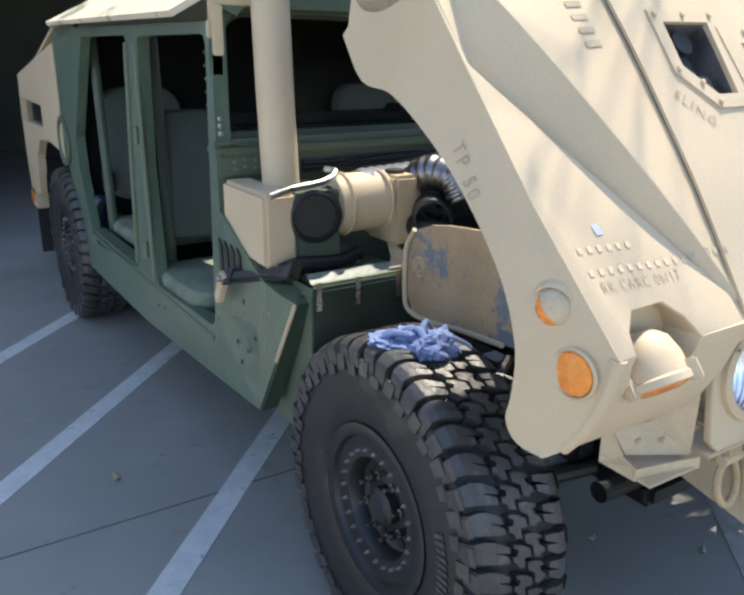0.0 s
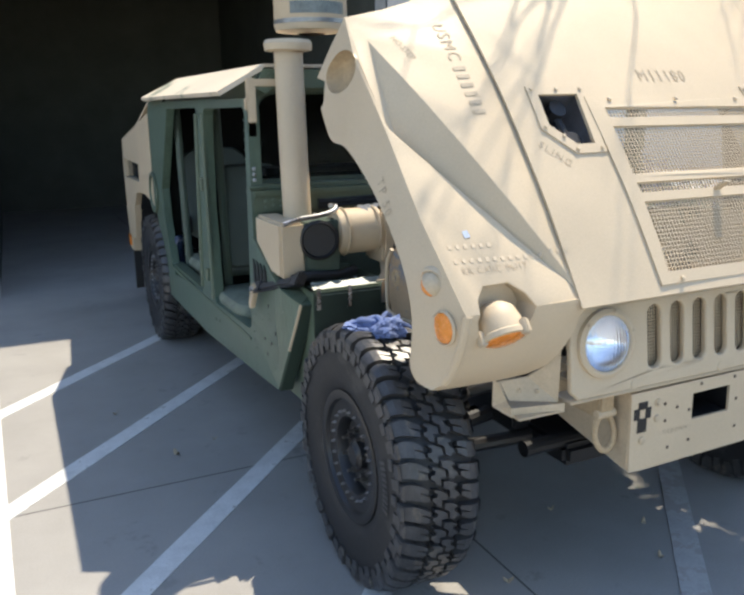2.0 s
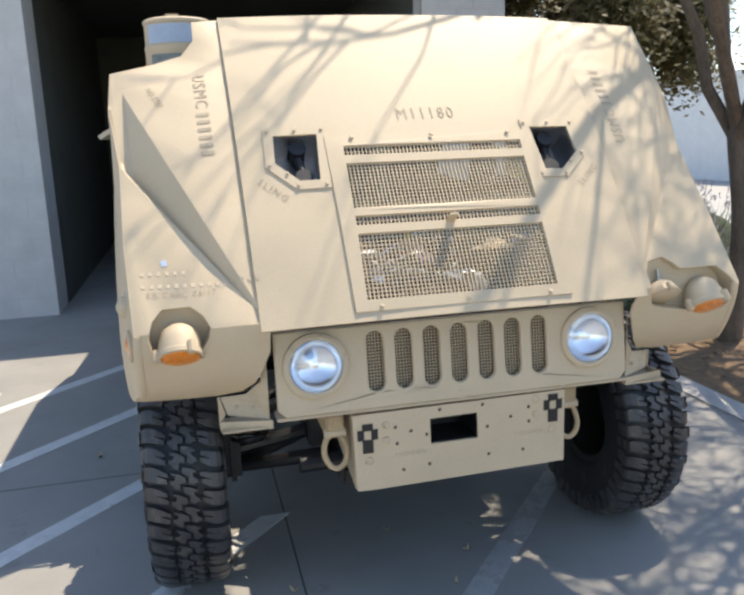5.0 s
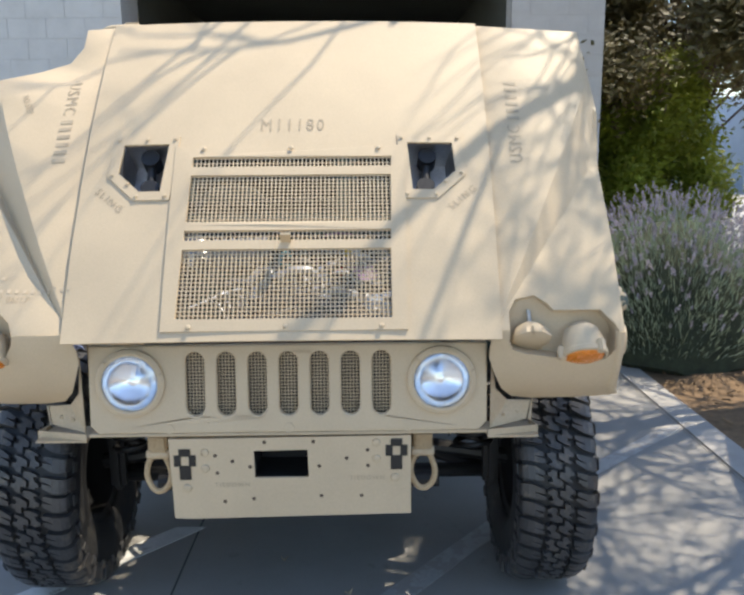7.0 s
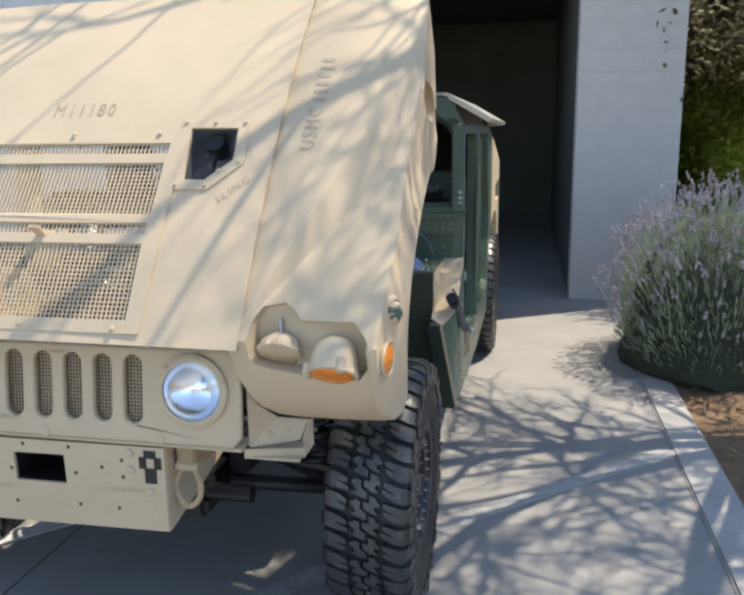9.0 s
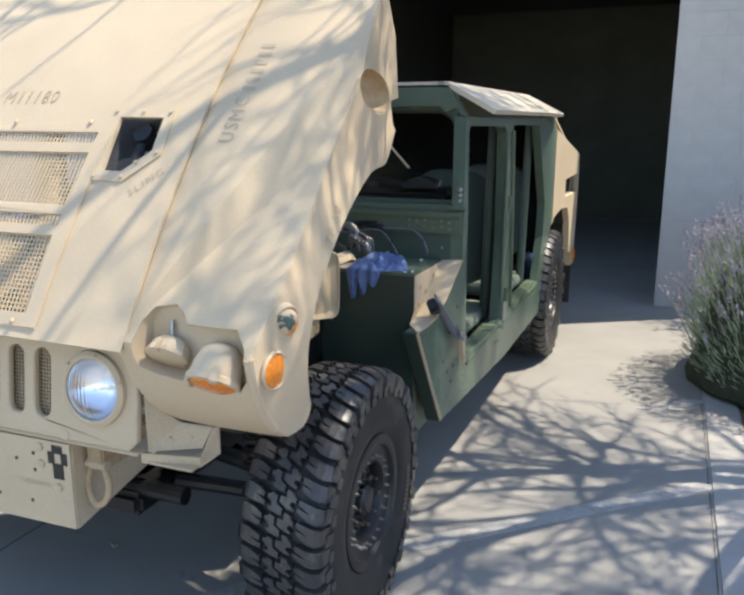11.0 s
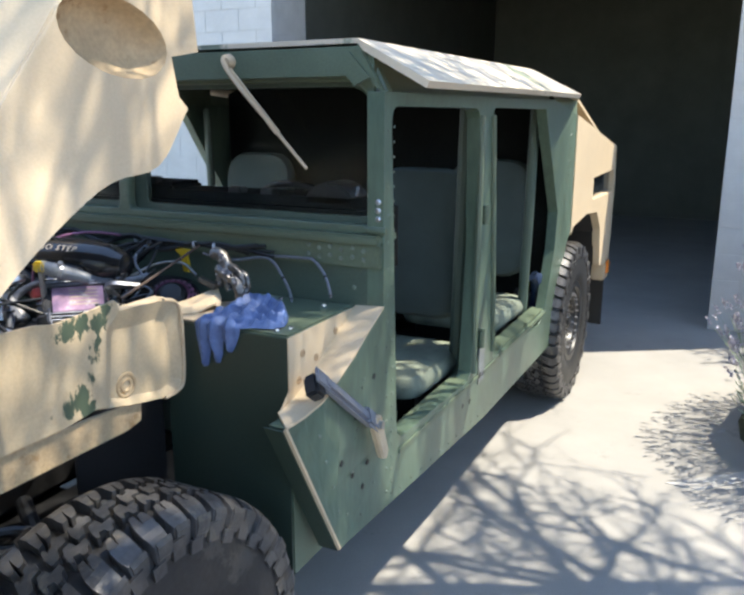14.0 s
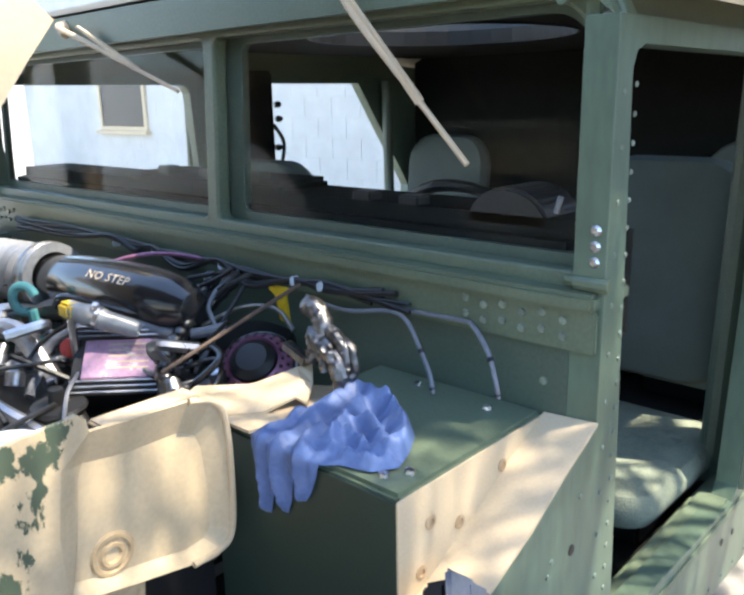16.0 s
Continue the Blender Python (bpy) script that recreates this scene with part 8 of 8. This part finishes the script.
def leafy_tree(x, y, h, r, seed, label, leaves, mat, low=0.08, leaf=0.032):
    """A leafy evergreen: tapered stem, limbs and a crown of many small leaves in uneven clumps."""
    rng = random.Random(seed)
    ob = thing("evergreen_tree", (x, y, 0), label, "tree", "evergreen trees")
    bm = bmesh.new()
    tube(bm, curve_pts([(0, 0, 0), (0.06, 0.02, h * 0.4), (0.0, 0.05, h * 0.85)], 5), 0.09, 10, r2=0.03)
    clumps = []
    for i in range(80):
        a, lat = rng.uniform(0, 6.28), rng.uniform(low, 1.0)
        rad = r * rng.uniform(0.55, 1.0) * (1.0 - 0.55 * max(0, lat - 0.55) / 0.45)
        c = Vector((rad * math.cos(a), rad * math.sin(a), h * lat))
        clumps.append(c)
        if i % 3 == 0:
            tube(bm, [Vector((0, 0, c.z * 0.6)), c * 0.55 + Vector((0, 0, c.z * 0.36)), c], 0.02, 5, r2=0.006)
    part("trunk", bm, BARK, ob, smooth=True, at=Matrix.Identity(4))
    verts, faces = [], []
    for _ in range(leaves):
        c = rng.choice(clumps)
        p = c + Vector((rng.gauss(0, 1), rng.gauss(0, 1), rng.gauss(0, 1))) * r * (0.15 if low < 0.3 else 0.10)
        d = Vector((rng.uniform(-1, 1), rng.uniform(-1, 1), rng.uniform(-0.8, 0.6))).normalized()
        w = d.orthogonal().normalized()
        s = leaf * rng.uniform(0.6, 1.4)
        i = len(verts)
        verts += [p - d * s, p + w * s * 0.45, p + d * s, p - w * s * 0.45]
        faces.append((i, i + 1, i + 2, i + 3))
    o = tagged(new("crown", raw("crown", verts, faces, mat)), kind="stuff")
    o.parent = ob
    return ob


leafy_tree(3.85, 7.35, 2.6, 0.88, 11, "dense yellow-green evergreen beside the garage pier", 70000, LEAF, 0.08, 0.038)
leafy_tree(3.0, 8.1, 2.9, 0.85, 12, "dense olive-green evergreen behind the pier", 40000, LEAF)
leafy_tree(4.5, 7.7, 4.6, 2.3, 13, "broad brown-olive tree above the evergreens", 90000, BROWN_LEAF, 0.55, 0.045)


def bare_tree(x, y, seed, stem, limbs, kids_, label):
    """A leafless many-stemmed tree whose limbs reach over the driveway."""
    rng = random.Random(seed)
    ob = thing("bare_tree", (x, y, 0), label, "tree")
    bm, twigs, tf = bmesh.new(), [], []

    def twig(pts, r):
        i = len(twigs)
        for k, p in enumerate(pts):
            rad = r * (1 - 0.75 * k / (len(pts) - 1))
            d = (pts[min(k + 1, len(pts) - 1)] - pts[max(k - 1, 0)]).normalized()
            u = d.orthogonal().normalized()
            w = d.cross(u)
            for t in range(4):
                twigs.append(p + (u * math.cos(t * 1.571) + w * math.sin(t * 1.571)) * rad)
        for k in range(len(pts) - 1):
            for t in range(4):
                a, b = i + k * 4 + t, i + k * 4 + (t + 1) % 4
                tf.append((a, b, b + 4, a + 4))

    def grow(p, d, length, r, level, few=0):
        n = 5
        pts = [p]
        q, dd = p.copy(), d.copy()
        for k in range(n):
            dd = (dd + Vector((rng.gauss(0, 0.16), rng.gauss(0, 0.16), rng.gauss(0, 0.10) + 0.015))).normalized()
            q = q + dd * length / n
            pts.append(q.copy())
        if level < 2:
            tube(bm, pts, r, 8 if level == 0 else 6, r2=r * 0.55)
        else:
            twig(pts, r)
        if level >= 4:
            return
        kids = ((4, 4, 4, 2), (5, 6, 5, 3))[few - 1][level] if few else kids_[level]
        for k in range(kids):
            f = rng.uniform(0.3, 1.0) if level else rng.uniform(0.55, 1.0)
            i = min(n - 1, int(f * n))
            at_ = pts[i].lerp(pts[i + 1], f * n - i) if i < n else pts[-1]
            base_d = (pts[i + 1] - pts[i]).normalized()
            nd = (base_d * 0.75 + Vector((rng.uniform(-1, 1), rng.uniform(-1, 1), rng.uniform(-0.25, 0.6))) * 0.85).normalized()
            grow(at_, nd, length * rng.uniform(0.5, 0.72), r * (0.50, 0.52, 0.60, 0.55)[level], level + 1, few)

    fork = Vector((-0.02, 0.02, stem))
    tube(bm, curve_pts([(0, 0, -0.05), (0.05, -0.03, stem * 0.5), fork], 5), 0.095, 12, r2=0.075)
    for dx, dy, dz, ln, *few in limbs:
        grow(fork + Vector((rng.uniform(-0.06, 0.06), rng.uniform(-0.06, 0.06), -0.05)), Vector((dx, dy, dz)).normalized(), ln, 0.050, 0, len(few))
    part("trunk", bm, BARK, ob, smooth=True, at=Matrix.Identity(4))
    o = tagged(new("crown", raw("crown", twigs, tf, BARK)), kind="stuff")
    o.parent = ob
    return ob


bare_tree(3.27, 2.75, 7, 1.65, ((-0.12, 0.14, 1.0, 2.4), (0.16, 0.06, 1.0, 2.3), (0.34, -0.08, 1.0, 2.3), (-0.33, -0.44, 1.0, 2.9), (-0.58, 0.10, 1.0, 2.4), (-0.38, 0.40, 1.0, 2.1), (-0.14, -0.60, 1.0, 2.7), (0.08, -0.78, 1.0, 2.5), (0.50, -0.42, 1.0, 2.5), (0.64, -0.14, 1.0, 2.3)), (5, 6, 6, 2), "bare grey-brown many-stemmed tree beside the lavender")
bare_tree(8.4, 4.2, 9, 0.5, ((-0.25, 0.0, 1.0, 2.6), (0.2, 0.2, 1.0, 2.6), (-0.5, 0.2, 0.8, 2.2), (0.0, -0.3, 1.0, 2.4)), (5, 5, 4, 3), "bare many-stemmed tree beyond the planting bed")

# ---- far surroundings ----
bm = bmesh.new()
box(bm, (16, -30, -0.02), (17, 40, 3.2))
box(bm, (15.9, -30, 3.2), (17.1, 40, 3.4))
solid("wall_far", bm, WHITE_WALL, "pale distant wall across the lane", "wall", kind="structure")
bm = bmesh.new()
box(bm, (-22, -30, -0.02), (-21, 30, 4.0))
solid("wall_neighbour", bm, WHITE_WALL, "white wall of a neighbouring building", "wall", kind="structure")
bm = box(bmesh.new(), (7, 29, -0.02), (40, 29.6, 3.8))
solid("wall_lane", bm, BLUE_WALL, "blue-grey wall at the end of the lane", "wall", kind="structure")
